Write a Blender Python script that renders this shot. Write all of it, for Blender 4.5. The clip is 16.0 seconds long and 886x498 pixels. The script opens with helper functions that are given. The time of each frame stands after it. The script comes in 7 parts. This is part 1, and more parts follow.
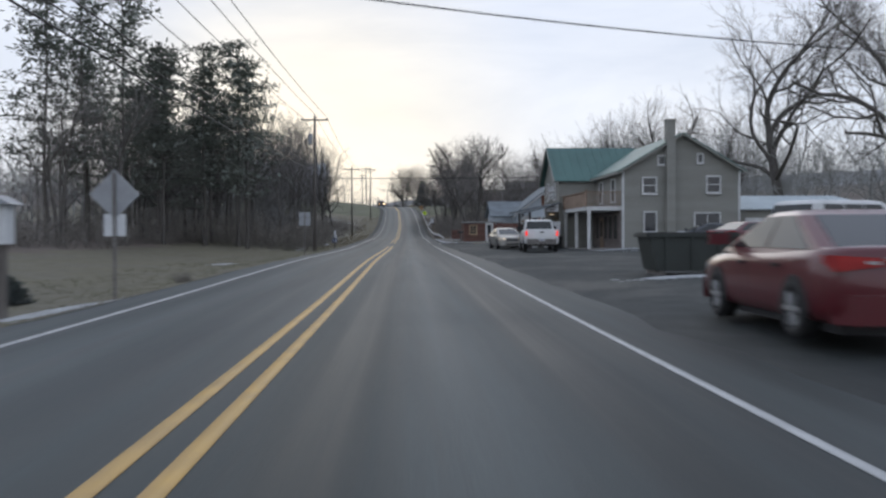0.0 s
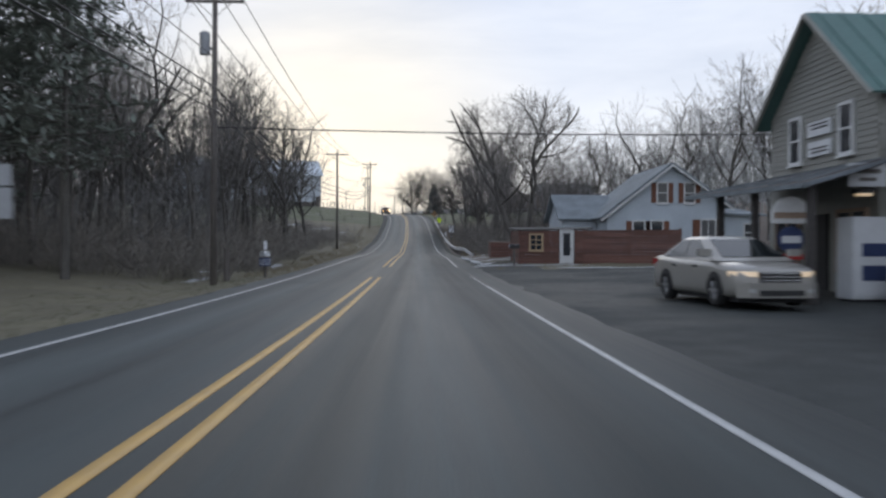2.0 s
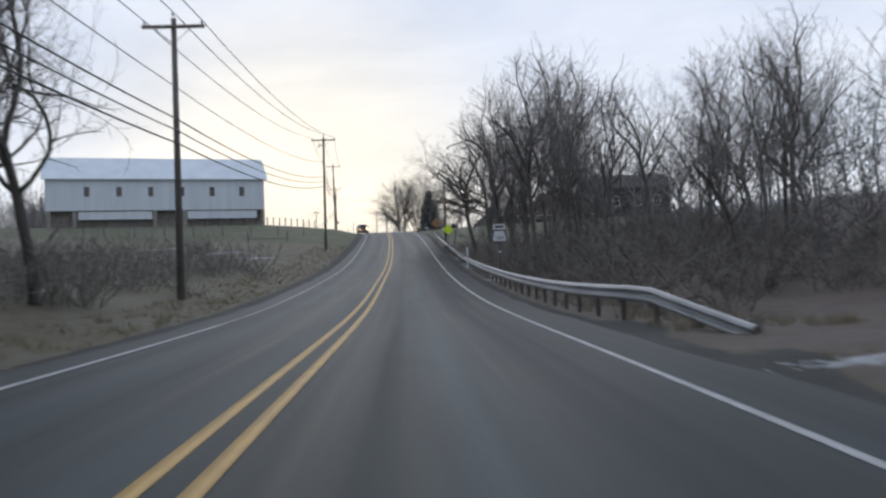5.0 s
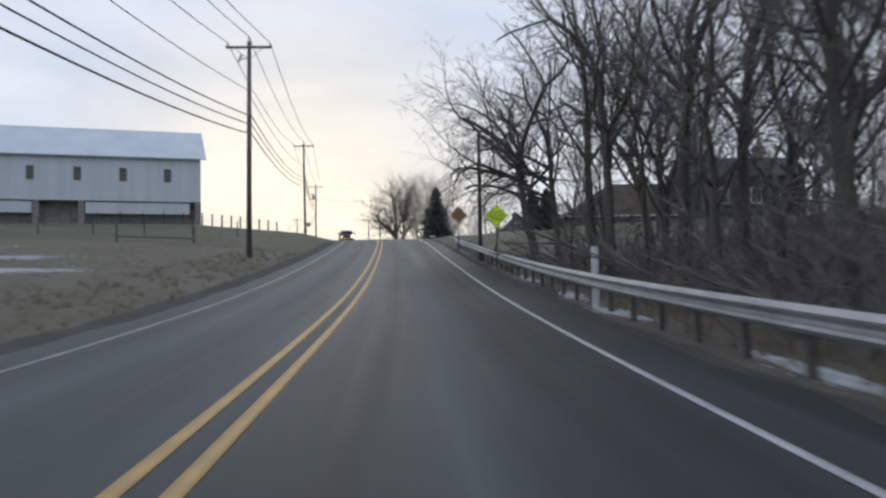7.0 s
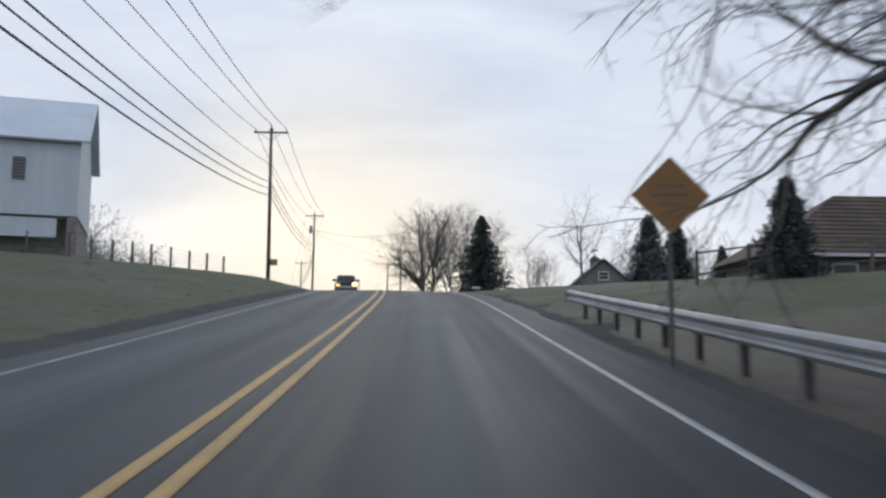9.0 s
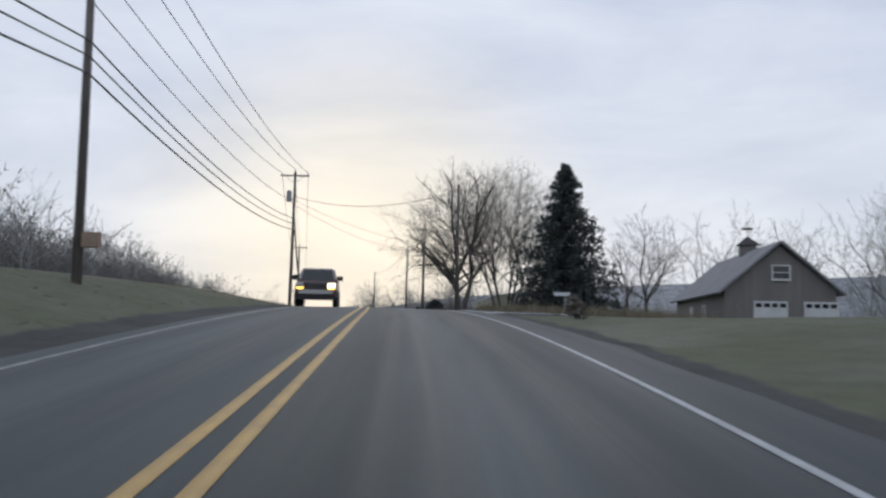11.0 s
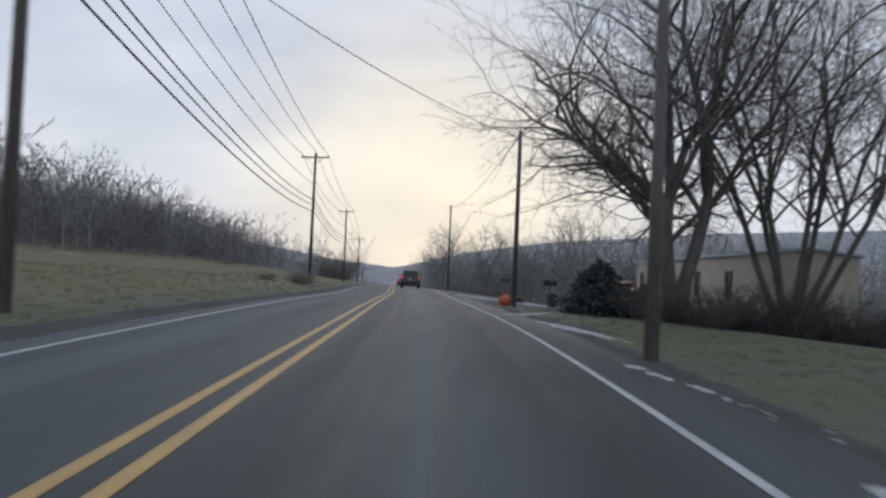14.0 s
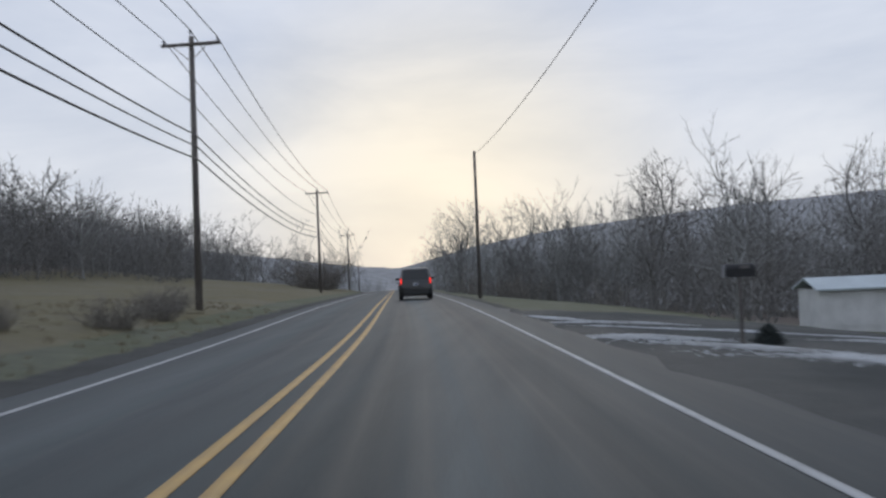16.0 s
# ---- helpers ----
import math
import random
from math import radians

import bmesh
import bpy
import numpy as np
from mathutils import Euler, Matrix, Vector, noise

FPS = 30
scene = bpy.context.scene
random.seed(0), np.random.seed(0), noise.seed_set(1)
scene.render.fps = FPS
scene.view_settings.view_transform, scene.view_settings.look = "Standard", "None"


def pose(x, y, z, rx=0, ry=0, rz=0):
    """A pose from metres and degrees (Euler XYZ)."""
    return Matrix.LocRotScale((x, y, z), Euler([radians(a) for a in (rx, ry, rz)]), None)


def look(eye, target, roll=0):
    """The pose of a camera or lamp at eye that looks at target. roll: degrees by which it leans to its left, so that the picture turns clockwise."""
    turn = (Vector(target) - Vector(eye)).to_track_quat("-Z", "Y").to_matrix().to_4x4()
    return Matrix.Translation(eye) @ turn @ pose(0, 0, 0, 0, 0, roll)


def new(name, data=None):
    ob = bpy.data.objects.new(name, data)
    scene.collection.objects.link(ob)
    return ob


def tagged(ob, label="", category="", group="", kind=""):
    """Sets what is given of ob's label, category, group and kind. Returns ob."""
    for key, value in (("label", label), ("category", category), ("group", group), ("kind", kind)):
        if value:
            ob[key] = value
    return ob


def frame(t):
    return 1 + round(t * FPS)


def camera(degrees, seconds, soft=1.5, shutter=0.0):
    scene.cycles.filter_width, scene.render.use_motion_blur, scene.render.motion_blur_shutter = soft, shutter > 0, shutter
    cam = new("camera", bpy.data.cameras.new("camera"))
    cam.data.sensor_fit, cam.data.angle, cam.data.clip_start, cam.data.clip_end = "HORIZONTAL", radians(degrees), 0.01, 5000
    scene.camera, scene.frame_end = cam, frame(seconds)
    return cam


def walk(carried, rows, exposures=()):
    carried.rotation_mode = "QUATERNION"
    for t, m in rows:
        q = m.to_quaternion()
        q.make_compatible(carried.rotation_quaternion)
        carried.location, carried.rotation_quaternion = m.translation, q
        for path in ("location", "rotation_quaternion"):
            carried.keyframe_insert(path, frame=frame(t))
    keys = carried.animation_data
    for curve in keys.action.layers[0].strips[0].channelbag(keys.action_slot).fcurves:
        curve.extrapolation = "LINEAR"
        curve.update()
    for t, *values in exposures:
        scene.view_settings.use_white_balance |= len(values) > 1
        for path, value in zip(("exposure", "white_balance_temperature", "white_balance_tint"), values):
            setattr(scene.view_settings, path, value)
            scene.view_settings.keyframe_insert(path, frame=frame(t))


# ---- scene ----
# Camera on the dash of a car that drives up the right lane: seconds, eye, yaw to the left, pitch, roll.
PATH = [
    (0, 0.976, -37.883, 1.011, -3.028, -0.847, -0.243),
    (0.5, 1.282, -26.749, 1.055, -2.804, -0.498, -0.033),
    (1, 1.419, -15.539, 1.129, -2.552, -0.494, 0.456),
    (1.5, 1.445, -4.416, 1.217, -2.596, -0.309, 0.237),
    (2, 1.729, 6.747, 1.258, -2.388, -0.049, 0.178),
    (2.5, 1.898, 17.947, 1.260, -2.258, 0.324, 0.073),
    (3, 1.988, 29.138, 1.285, -2.373, 0.889, -0.911),
    (3.5, 2.046, 40.297, 1.347, -2.726, 1.549, -1.682),
    (4, 2.155, 51.443, 1.443, -2.964, 1.628, -1.595),
    (4.2, 2.190, 55.898, 1.494, -3.101, 1.515, -2.123),
    (6.3, 2.684, 102.355, 2.060, -3.030, 2.224, -1.015),
    (6.5, 2.749, 106.774, 2.183, -3.066, 2.250, -0.700),
    (7, 2.938, 117.846, 2.607, -3.217, 2.942, -1.083),
    (7.5, 3.205, 128.956, 3.123, -2.946, 3.844, -0.219),
    (8, 3.310, 140.067, 3.761, -2.405, 5.452, 0.340),
    (8.5, 3.465, 150.884, 4.551, -1.983, 5.980, 0.431),
    (9, 3.566, 161.423, 5.425, -1.312, 6.239, 0.606),
    (9.2, 3.595, 165.614, 5.785, -1.303, 6.351, 0.712),
    (11.3, 2.859, 206.209, 9.396, 1.194, 5.252, 1.861),
    (11.5, 2.694, 210.053, 9.682, 1.771, 5.160, 3.174),
    (12, 2.054, 219.671, 10.305, 2.975, 3.535, 2.978),
    (12.5, 1.809, 229.520, 10.804, 4.041, 2.706, 3.591),
    (13, 1.047, 239.838, 11.207, 5.049, 2.302, 4.157),
    (13.5, 0.072, 250.633, 11.536, 5.977, 1.901, 4.220),
    (14, -1.064, 261.175, 11.767, 5.756, 1.664, 2.243),
    (14.5, -2.356, 271.529, 11.898, 5.739, 1.428, 0.599),
    (15, -3.755, 281.845, 11.938, 6.000, 0.921, -0.147),
    (15.5, -5.273, 291.849, 11.902, 5.928, 0.986, -1.707),
    (16, -6.509, 301.932, 11.824, 6.001, 1.489, -2.587),
]
cam = camera(52.43, 16.0, soft=2.5, shutter=0.35)


def seen_from(x, y, z, yaw, pitch, roll):
    a, b = radians(yaw), radians(pitch)
    ahead = Vector((-math.sin(a) * math.cos(b), math.cos(a) * math.cos(b), math.sin(b)))
    return look((x, y, z), Vector((x, y, z)) + ahead, roll)


walk(cam, [(row[0], seen_from(*row[1:])) for row in PATH], exposures=[(0, 0.14), (4.2, 0.14), (6.3, 0.03), (9, 0.0), (12, -0.12), (16, -0.16)])

# Line of the road: every 20 m of y, its centre's x and its height.
ROAD_Y = np.arange(-40.0, 581.0, 20.0)
ROAD_X = np.array([-0.43, -0.20, 0.00, 0.29, 0.54, 0.77, 1.12, 1.36, 1.56, 1.85, 1.99, 1.98, 1.75, 0.78, -0.68, -2.74, -5.07, -7.75, -10.44, -13.43, -16.52, -19.65, -22.80, -25.95, -29.11, -32.26, -35.41, -38.56, -41.71, -44.87, -48.02, -51.17])
ROAD_Z = np.array([-0.24, -0.15, 0.00, 0.02, 0.10, 0.31, 0.59, 0.77, 1.46, 2.52, 4.06, 5.83, 7.65, 9.08, 9.97, 10.51, 10.70, 10.60, 10.45, 10.39, 10.23, 10.01, 9.78, 9.54, 9.31, 9.08, 8.85, 8.62, 8.39, 8.16, 7.93, 7.69])
LEFT_LINE, RIGHT_LINE = -3.28, 3.90


def smooth_curve(known_y, known, y):
    """A natural cubic spline through evenly spaced knots, straight beyond its ends."""
    n, h = len(known), known_y[1] - known_y[0]
    a, b = np.eye(n), np.zeros(n)
    for i in range(1, n - 1):
        a[i, i - 1:i + 2] = 1, 4, 1
        b[i] = 6 / h ** 2 * (known[i - 1] - 2 * known[i] + known[i + 1])
    m = np.linalg.solve(a, b)
    y = np.asarray(y, float)
    q = np.clip(y, known_y[0], known_y[-1])
    i = np.clip(((q - known_y[0]) / h).astype(int), 0, n - 2)
    t = (q - known_y[i]) / h
    s = 1 - t
    out = s * known[i] + t * known[i + 1] + ((s ** 3 - s) * m[i] + (t ** 3 - t) * m[i + 1]) * h * h / 6
    first, last = (known[1] - known[0]) / h, (known[-1] - known[-2]) / h
    return out + (y - q) * np.where(y < q, first, last)


FINE_Y = np.arange(-400.0, 1600.0, 1.0)
FINE_X, FINE_Z = smooth_curve(ROAD_Y, ROAD_X, FINE_Y), smooth_curve(ROAD_Y, ROAD_Z, FINE_Y)
FINE_Z = np.where(FINE_Y > 420, np.interp(420, FINE_Y, FINE_Z) - 16 * (1 - np.exp(-np.maximum(FINE_Y - 420, 0) ** 2 / 42000.0)), FINE_Z)


def road_x(y):
    return np.interp(y, FINE_Y, FINE_X)


def road_z(y):
    return np.interp(y, FINE_Y, FINE_Z)

# ---- light: an overcast sky, brighter and warmer low over the road ahead ----
world = bpy.data.worlds.new("overcast_sky")
scene.world = world
world.use_nodes = True
wn, wl = world.node_tree.nodes, world.node_tree.links
background = wn["Background"]


def wnode(kind, **values):
    n = wn.new(kind)
    for key, value in values.items():
        n.inputs[key].default_value = value
    return n


coord = wn.new("ShaderNodeTexCoord")
split = wn.new("ShaderNodeSeparateXYZ")
wl.new(coord.outputs["Generated"], split.inputs[0])
height_ramp = wn.new("ShaderNodeValToRGB")
els = height_ramp.color_ramp.elements
els[0].position, els[0].color = 0.0, (0.755, 0.775, 0.81, 1)
els[1].position, els[1].color = 0.75, (0.55, 0.615, 0.75, 1)
for at_height, colour in ((0.10, (0.79, 0.825, 0.88, 1)), (0.24, (0.745, 0.795, 0.89, 1)), (0.42, (0.665, 0.725, 0.845, 1))):
    e = els.new(at_height)
    e.color = colour
wl.new(split.outputs["Z"], height_ramp.inputs[0])
# the low warm glow ahead
ahead_dot = wn.new("ShaderNodeVectorMath")
ahead_dot.operation = "DOT_PRODUCT"
ahead_dot.inputs[1].default_value = Vector((-0.10, 0.99, 0.06)).normalized()
wl.new(coord.outputs["Generated"], ahead_dot.inputs[0])
glow = wn.new("ShaderNodeMapRange")
glow.inputs["From Min"].default_value, glow.inputs["From Max"].default_value = 0.955, 1.0
wl.new(ahead_dot.outputs["Value"], glow.inputs["Value"])
glow_pow = wn.new("ShaderNodeMath")
glow_pow.operation = "POWER"
glow_pow.inputs[1].default_value = 1.5
wl.new(glow.outputs[0], glow_pow.inputs[0])
glow_mix = wn.new("ShaderNodeMixRGB")
glow_mix.inputs[2].default_value = (0.95, 0.885, 0.75, 1)
wl.new(glow_pow.outputs[0], glow_mix.inputs[0])
wl.new(height_ramp.outputs[0], glow_mix.inputs[1])
# cloud layers
stretch = wn.new("ShaderNodeMapping")
stretch.inputs["Scale"].default_value = (1.0, 0.7, 3.2)
wl.new(coord.outputs["Generated"], stretch.inputs["Vector"])
clouds = wnode("ShaderNodeTexNoise", Scale=2.6, Detail=6.0, Roughness=0.55, Distortion=0.35)
wl.new(stretch.outputs[0], clouds.inputs["Vector"])
cloud_ramp = wn.new("ShaderNodeValToRGB")
ce = cloud_ramp.color_ramp.elements
ce[0].position, ce[0].color = 0.36, (0.84, 0.87, 0.93, 1)
ce[1].position, ce[1].color = 0.68, (1.12, 1.11, 1.11, 1)
wl.new(clouds.outputs["Fac"], cloud_ramp.inputs[0])
cloud_mix = wn.new("ShaderNodeMixRGB")
cloud_mix.blend_type = "MULTIPLY"
cloud_mix.inputs[0].default_value = 1.0
wl.new(glow_mix.outputs[0], cloud_mix.inputs[1])
wl.new(cloud_ramp.outputs[0], cloud_mix.inputs[2])
sky = wn.new("ShaderNodeTexSky")
sky.sky_type, sky.sun_disc = "NISHITA", False
sky.sun_elevation, sky.sun_rotation = radians(9), radians(-6)
sky_mix = wn.new("ShaderNodeMixRGB")
sky_mix.blend_type = "ADD"
sky_mix.inputs[0].default_value = 0.002
wl.new(cloud_mix.outputs[0], sky_mix.inputs[1])
wl.new(sky.outputs[0], sky_mix.inputs[2])
wl.new(sky_mix.outputs[0], background.inputs["Color"])
background.inputs["Strength"].default_value = 1.0

sun = new("sun", bpy.data.lights.new("sun", "SUN"))
sun.data.energy, sun.data.angle, sun.data.color = 0.2, radians(30), (1.0, 0.95, 0.88)
sun.matrix_world = look((0, 0, 60), (-2, -30, 48))

# ---- materials ----
def material(name, base, second=None, rough=0.7, scale=4.0, fine=40.0, bump=0.0, metal=0.0, amount=0.6, per_object=0.0, stretch=(1, 1, 1), spec=0.5, emit=None, emit_power=0.0):
    """A surface with a coarse and a fine variation between two colours, in metres."""
    m = bpy.data.materials.new(name)
    m.use_nodes = True
    n, l = m.node_tree.nodes, m.node_tree.links
    p = n["Principled BSDF"]
    p.inputs["Roughness"].default_value, p.inputs["Metallic"].default_value = rough, metal
    p.inputs["Specular IOR Level"].default_value = spec
    if emit:
        p.inputs["Emission Color"].default_value = (*emit, 1)
        p.inputs["Emission Strength"].default_value = emit_power
    second = second or tuple(c * 0.72 for c in base)
    co = n.new("ShaderNodeTexCoord")
    mp = n.new("ShaderNodeMapping")
    mp.inputs["Scale"].default_value = stretch
    l.new(co.outputs["Object"], mp.inputs["Vector"])
    a, b = n.new("ShaderNodeTexNoise"), n.new("ShaderNodeTexNoise")
    a.inputs["Scale"].default_value, a.inputs["Detail"].default_value = scale, 5
    b.inputs["Scale"].default_value, b.inputs["Detail"].default_value = fine, 3
    for t in (a, b):
        l.new(mp.outputs[0], t.inputs["Vector"])
    blend = n.new("ShaderNodeMath")
    blend.operation = "MULTIPLY_ADD"
    blend.inputs[1].default_value = 0.45
    half = n.new("ShaderNodeMath")
    half.operation = "MULTIPLY"
    half.inputs[1].default_value = 0.55
    l.new(a.outputs["Fac"], half.inputs[0])
    l.new(b.outputs["Fac"], blend.inputs[0])
    l.new(half.outputs[0], blend.inputs[2])
    ramp = n.new("ShaderNodeValToRGB")
    e = ramp.color_ramp.elements
    e[0].position, e[0].color = 0.5 - 0.25 * amount, (*second, 1)
    e[1].position, e[1].color = 0.5 + 0.25 * amount, (*base, 1)
    l.new(blend.outputs[0], ramp.inputs[0])
    colour = ramp.outputs[0]
    if per_object:
        info = n.new("ShaderNodeObjectInfo")
        hsv = n.new("ShaderNodeHueSaturation")
        rng = n.new("ShaderNodeMapRange")
        rng.inputs["To Min"].default_value, rng.inputs["To Max"].default_value = 1 - per_object, 1 + per_object
        l.new(info.outputs["Random"], rng.inputs["Value"])
        l.new(rng.outputs[0], hsv.inputs["Value"])
        l.new(colour, hsv.inputs["Color"])
        colour = hsv.outputs[0]
    l.new(colour, p.inputs["Base Color"])
    if bump:
        bp = n.new("ShaderNodeBump")
        bp.inputs["Strength"].default_value, bp.inputs["Distance"].default_value = bump, 0.02
        l.new(b.outputs["Fac"], bp.inputs["Height"])
        l.new(bp.outputs[0], p.inputs["Normal"])
    return m


def glass(name, tint, rough=0.05):
    m = bpy.data.materials.new(name)
    m.use_nodes = True
    p = m.node_tree.nodes["Principled BSDF"]
    p.inputs["Base Color"].default_value = (*tint, 1)
    p.inputs["Roughness"].default_value, p.inputs["Specular IOR Level"].default_value = rough, 0.6
    return m


M = {}
M["asphalt"] = material("worn_asphalt", (0.062, 0.074, 0.075), (0.031, 0.038, 0.039), 0.58, 0.9, 60, 0.35, amount=0.9, stretch=(2.6, 0.12, 1), spec=0.22)


def add_tracks(m):
    """Paler salt-dusted bands and darker wheel tracks along the lanes, from the road's own coordinates, with sky sheen
    painted into the left lane.
    """
    n, l = m.node_tree.nodes, m.node_tree.links
    p = n["Principled BSDF"]
    old = p.inputs["Base Color"].links[0].from_socket
    uv = n.new("ShaderNodeUVMap")
    uv.uv_map = "lane"
    sp = n.new("ShaderNodeSeparateXYZ")
    l.new(uv.outputs[0], sp.inputs[0])
    wob = n.new("ShaderNodeTexNoise")
    wob.inputs["Scale"].default_value, wob.inputs["Detail"].default_value = 1.0, 4
    mp = n.new("ShaderNodeMapping")
    mp.inputs["Scale"].default_value = (12.0, 9.0, 1.0)
    l.new(uv.outputs[0], mp.inputs["Vector"])
    l.new(mp.outputs[0], wob.inputs["Vector"])
    shift = n.new("ShaderNodeMath")
    shift.operation = "MULTIPLY_ADD"
    shift.inputs[1].default_value = 0.05
    l.new(wob.outputs["Fac"], shift.inputs[0])
    l.new(sp.outputs["X"], shift.inputs[2])
    ramp = n.new("ShaderNodeValToRGB")
    e = ramp.color_ramp.elements
    e[0].position, e[0].color = 0.0, (1.1, 1.1, 1.1, 1)
    e[1].position, e[1].color = 1.0, (0.9, 0.9, 0.9, 1)
    # Stops under 0.45 run paler: grazing sky reflection painted into the left lane.
    for at_u, g in ((0.08, 1.35), (0.16, 0.95), (0.235, 1.65), (0.32, 0.95), (0.44, 1.2), (0.50, 0.92), (0.60, 0.72), (0.675, 1.6), (0.72, 1.3), (0.79, 0.72), (0.86, 0.80), (0.93, 1.0)):
        q = e.new(at_u)
        q.color = (g, g, g, 1)
    l.new(shift.outputs[0], ramp.inputs[0])
    streak = n.new("ShaderNodeTexNoise")
    streak.inputs["Scale"].default_value, streak.inputs["Detail"].default_value, streak.inputs["Roughness"].default_value = 1.0, 6, 0.65
    far = n.new("ShaderNodeMapping")
    far.inputs["Scale"].default_value = (22.0, 1.6, 1.0)
    l.new(uv.outputs[0], far.inputs["Vector"])
    l.new(far.outputs[0], streak.inputs["Vector"])
    span = n.new("ShaderNodeMapRange")
    span.inputs["From Min"].default_value, span.inputs["From Max"].default_value = 0.3, 0.7
    span.inputs["To Min"].default_value, span.inputs["To Max"].default_value = 0.62, 1.42
    l.new(streak.outputs["Fac"], span.inputs["Value"])
    worn = n.new("ShaderNodeVectorMath")
    worn.operation = "SCALE"
    l.new(ramp.outputs[0], worn.inputs[0])
    l.new(span.outputs[0], worn.inputs["Scale"])
    mul = n.new("ShaderNodeMixRGB")
    mul.blend_type, mul.inputs[0].default_value = "MULTIPLY", 1.0
    l.new(old, mul.inputs[1])
    l.new(worn.outputs[0], mul.inputs[2])
    l.new(mul.outputs[0], p.inputs["Base Color"])
    gloss = n.new("ShaderNodeMapRange")
    gloss.inputs["From Min"].default_value, gloss.inputs["From Max"].default_value = 0.3, 0.7
    gloss.inputs["To Min"].default_value, gloss.inputs["To Max"].default_value = 0.52, 0.72
    l.new(streak.outputs["Fac"], gloss.inputs["Value"])
    l.new(gloss.outputs[0], p.inputs["Roughness"])


add_tracks(M["asphalt"])
GROUND = {
    "lot": ((0.060, 0.066, 0.066), (0.026, 0.030, 0.030)),
    "shoulder": ((0.088, 0.09, 0.085), (0.045, 0.046, 0.043)),
    "grass": ((0.180, 0.166, 0.116), (0.088, 0.080, 0.057)),
    "lawn": ((0.132, 0.140, 0.082), (0.068, 0.074, 0.047)),
    "field": ((0.180, 0.158, 0.088), (0.100, 0.088, 0.051)),
    "litter": ((0.16, 0.132, 0.11), (0.08, 0.067, 0.058)),
    # Distant haze is painted into this pale bluish hillside colour.
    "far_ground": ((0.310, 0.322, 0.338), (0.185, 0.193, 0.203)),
}
M["snow"] = material("old_snow", (0.54, 0.57, 0.60), (0.24, 0.24, 0.23), 0.7, 1.6, 12, 0.4, amount=0.7)
M["yellow"] = material("worn_yellow_paint", (0.62, 0.38, 0.10), (0.36, 0.24, 0.10), 0.6, 3.0, 60, 0.1, amount=0.7)
M["white_line"] = material("worn_white_paint", (0.54, 0.55, 0.55), (0.27, 0.28, 0.29), 0.6, 3.0, 60, 0.1, amount=0.7)
M["faint_line"] = material("nearly_worn_away_white_paint", (0.34, 0.35, 0.35), (0.09, 0.095, 0.095), 0.6, 2.0, 40, 0.1, amount=0.7)
# Bark and twig tones lifted from their own darker colour to stand for haze.
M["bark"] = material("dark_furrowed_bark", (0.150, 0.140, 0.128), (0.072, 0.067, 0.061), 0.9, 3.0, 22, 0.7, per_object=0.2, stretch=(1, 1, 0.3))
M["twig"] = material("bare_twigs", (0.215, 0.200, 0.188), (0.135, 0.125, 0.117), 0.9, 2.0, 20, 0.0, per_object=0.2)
# Twigs of farther woods paled in two steps: haze put into their colour.
M["mid_twig"] = material("half_haze_twigs", (0.235, 0.230, 0.222), (0.150, 0.147, 0.142), 0.9, 2.0, 20, 0.0, per_object=0.1)
M["far_twig"] = material("haze_pale_twigs", (0.34, 0.345, 0.335), (0.235, 0.24, 0.232), 0.95, 2.0, 20, 0.0)
M["grass_blade"] = material("winter_grass_blades", (0.165, 0.168, 0.108), (0.105, 0.108, 0.070), 0.9, 0.6, 10, 0.0)
M["dry_blade"] = material("dry_grass_blades", (0.26, 0.222, 0.145), (0.165, 0.140, 0.095), 0.9, 0.6, 10, 0.0)
# Needle tone well above living pine: haze is put into the colour.
M["needles"] = material("hazed_pine_needles", (0.205, 0.230, 0.198), (0.125, 0.145, 0.127), 0.85, 1.2, 20, 0.0, per_object=0.15)
M["spruce"] = material("blue_green_spruce_needles", (0.105, 0.128, 0.124), (0.064, 0.081, 0.080), 0.85, 1.5, 20, 0.0, per_object=0.15)
# Stem tone lifted by a quarter, haze put into the colour.
M["brush"] = material("tangled_brush_stems", (0.245, 0.226, 0.200), (0.140, 0.128, 0.113), 0.95, 1.5, 20, 0.0, per_object=0.2)
M["pole"] = material("weathered_utility_pole", (0.165, 0.150, 0.138), (0.085, 0.076, 0.070), 0.85, 2.0, 25, 0.4, stretch=(1, 1, 0.15))
M["wire"] = material("black_cable", (0.030, 0.030, 0.033), rough=0.6)
M["galv"] = material("galvanised_steel", (0.44, 0.45, 0.46), (0.27, 0.275, 0.28), 0.5, 1.5, 25, 0.1, metal=0.35)
M["rail_post"] = material("rail_post_steel", (0.20, 0.19, 0.18), (0.10, 0.09, 0.085), 0.7, 3, 30, 0.2)
M["siding"] = material("taupe_clapboard", (0.29, 0.29, 0.265), (0.22, 0.22, 0.20), 0.75, 0.6, 12, 0.1, stretch=(0.4, 0.4, 3))
M["house_siding"] = material("pale_blue_grey_siding", (0.50, 0.56, 0.61), (0.40, 0.45, 0.50), 0.65, 0.7, 12, 0.1)
M["green_roof"] = material("green_metal_roof", (0.085, 0.175, 0.160), (0.060, 0.120, 0.112), 0.5, 0.6, 10, 0.1, spec=0.4)
M["frost_roof"] = material("frosted_shingles", (0.25, 0.285, 0.31), (0.11, 0.125, 0.135), 0.8, 0.9, 14, 0.3, amount=0.9)
M["pale_roof"] = material("pale_metal_roof", (0.50, 0.57, 0.60), (0.38, 0.44, 0.47), 0.5, 0.8, 10, 0.1)
M["brown_roof"] = material("brown_shingles", (0.16, 0.125, 0.10), (0.085, 0.068, 0.056), 0.9, 1.0, 14, 0.4)
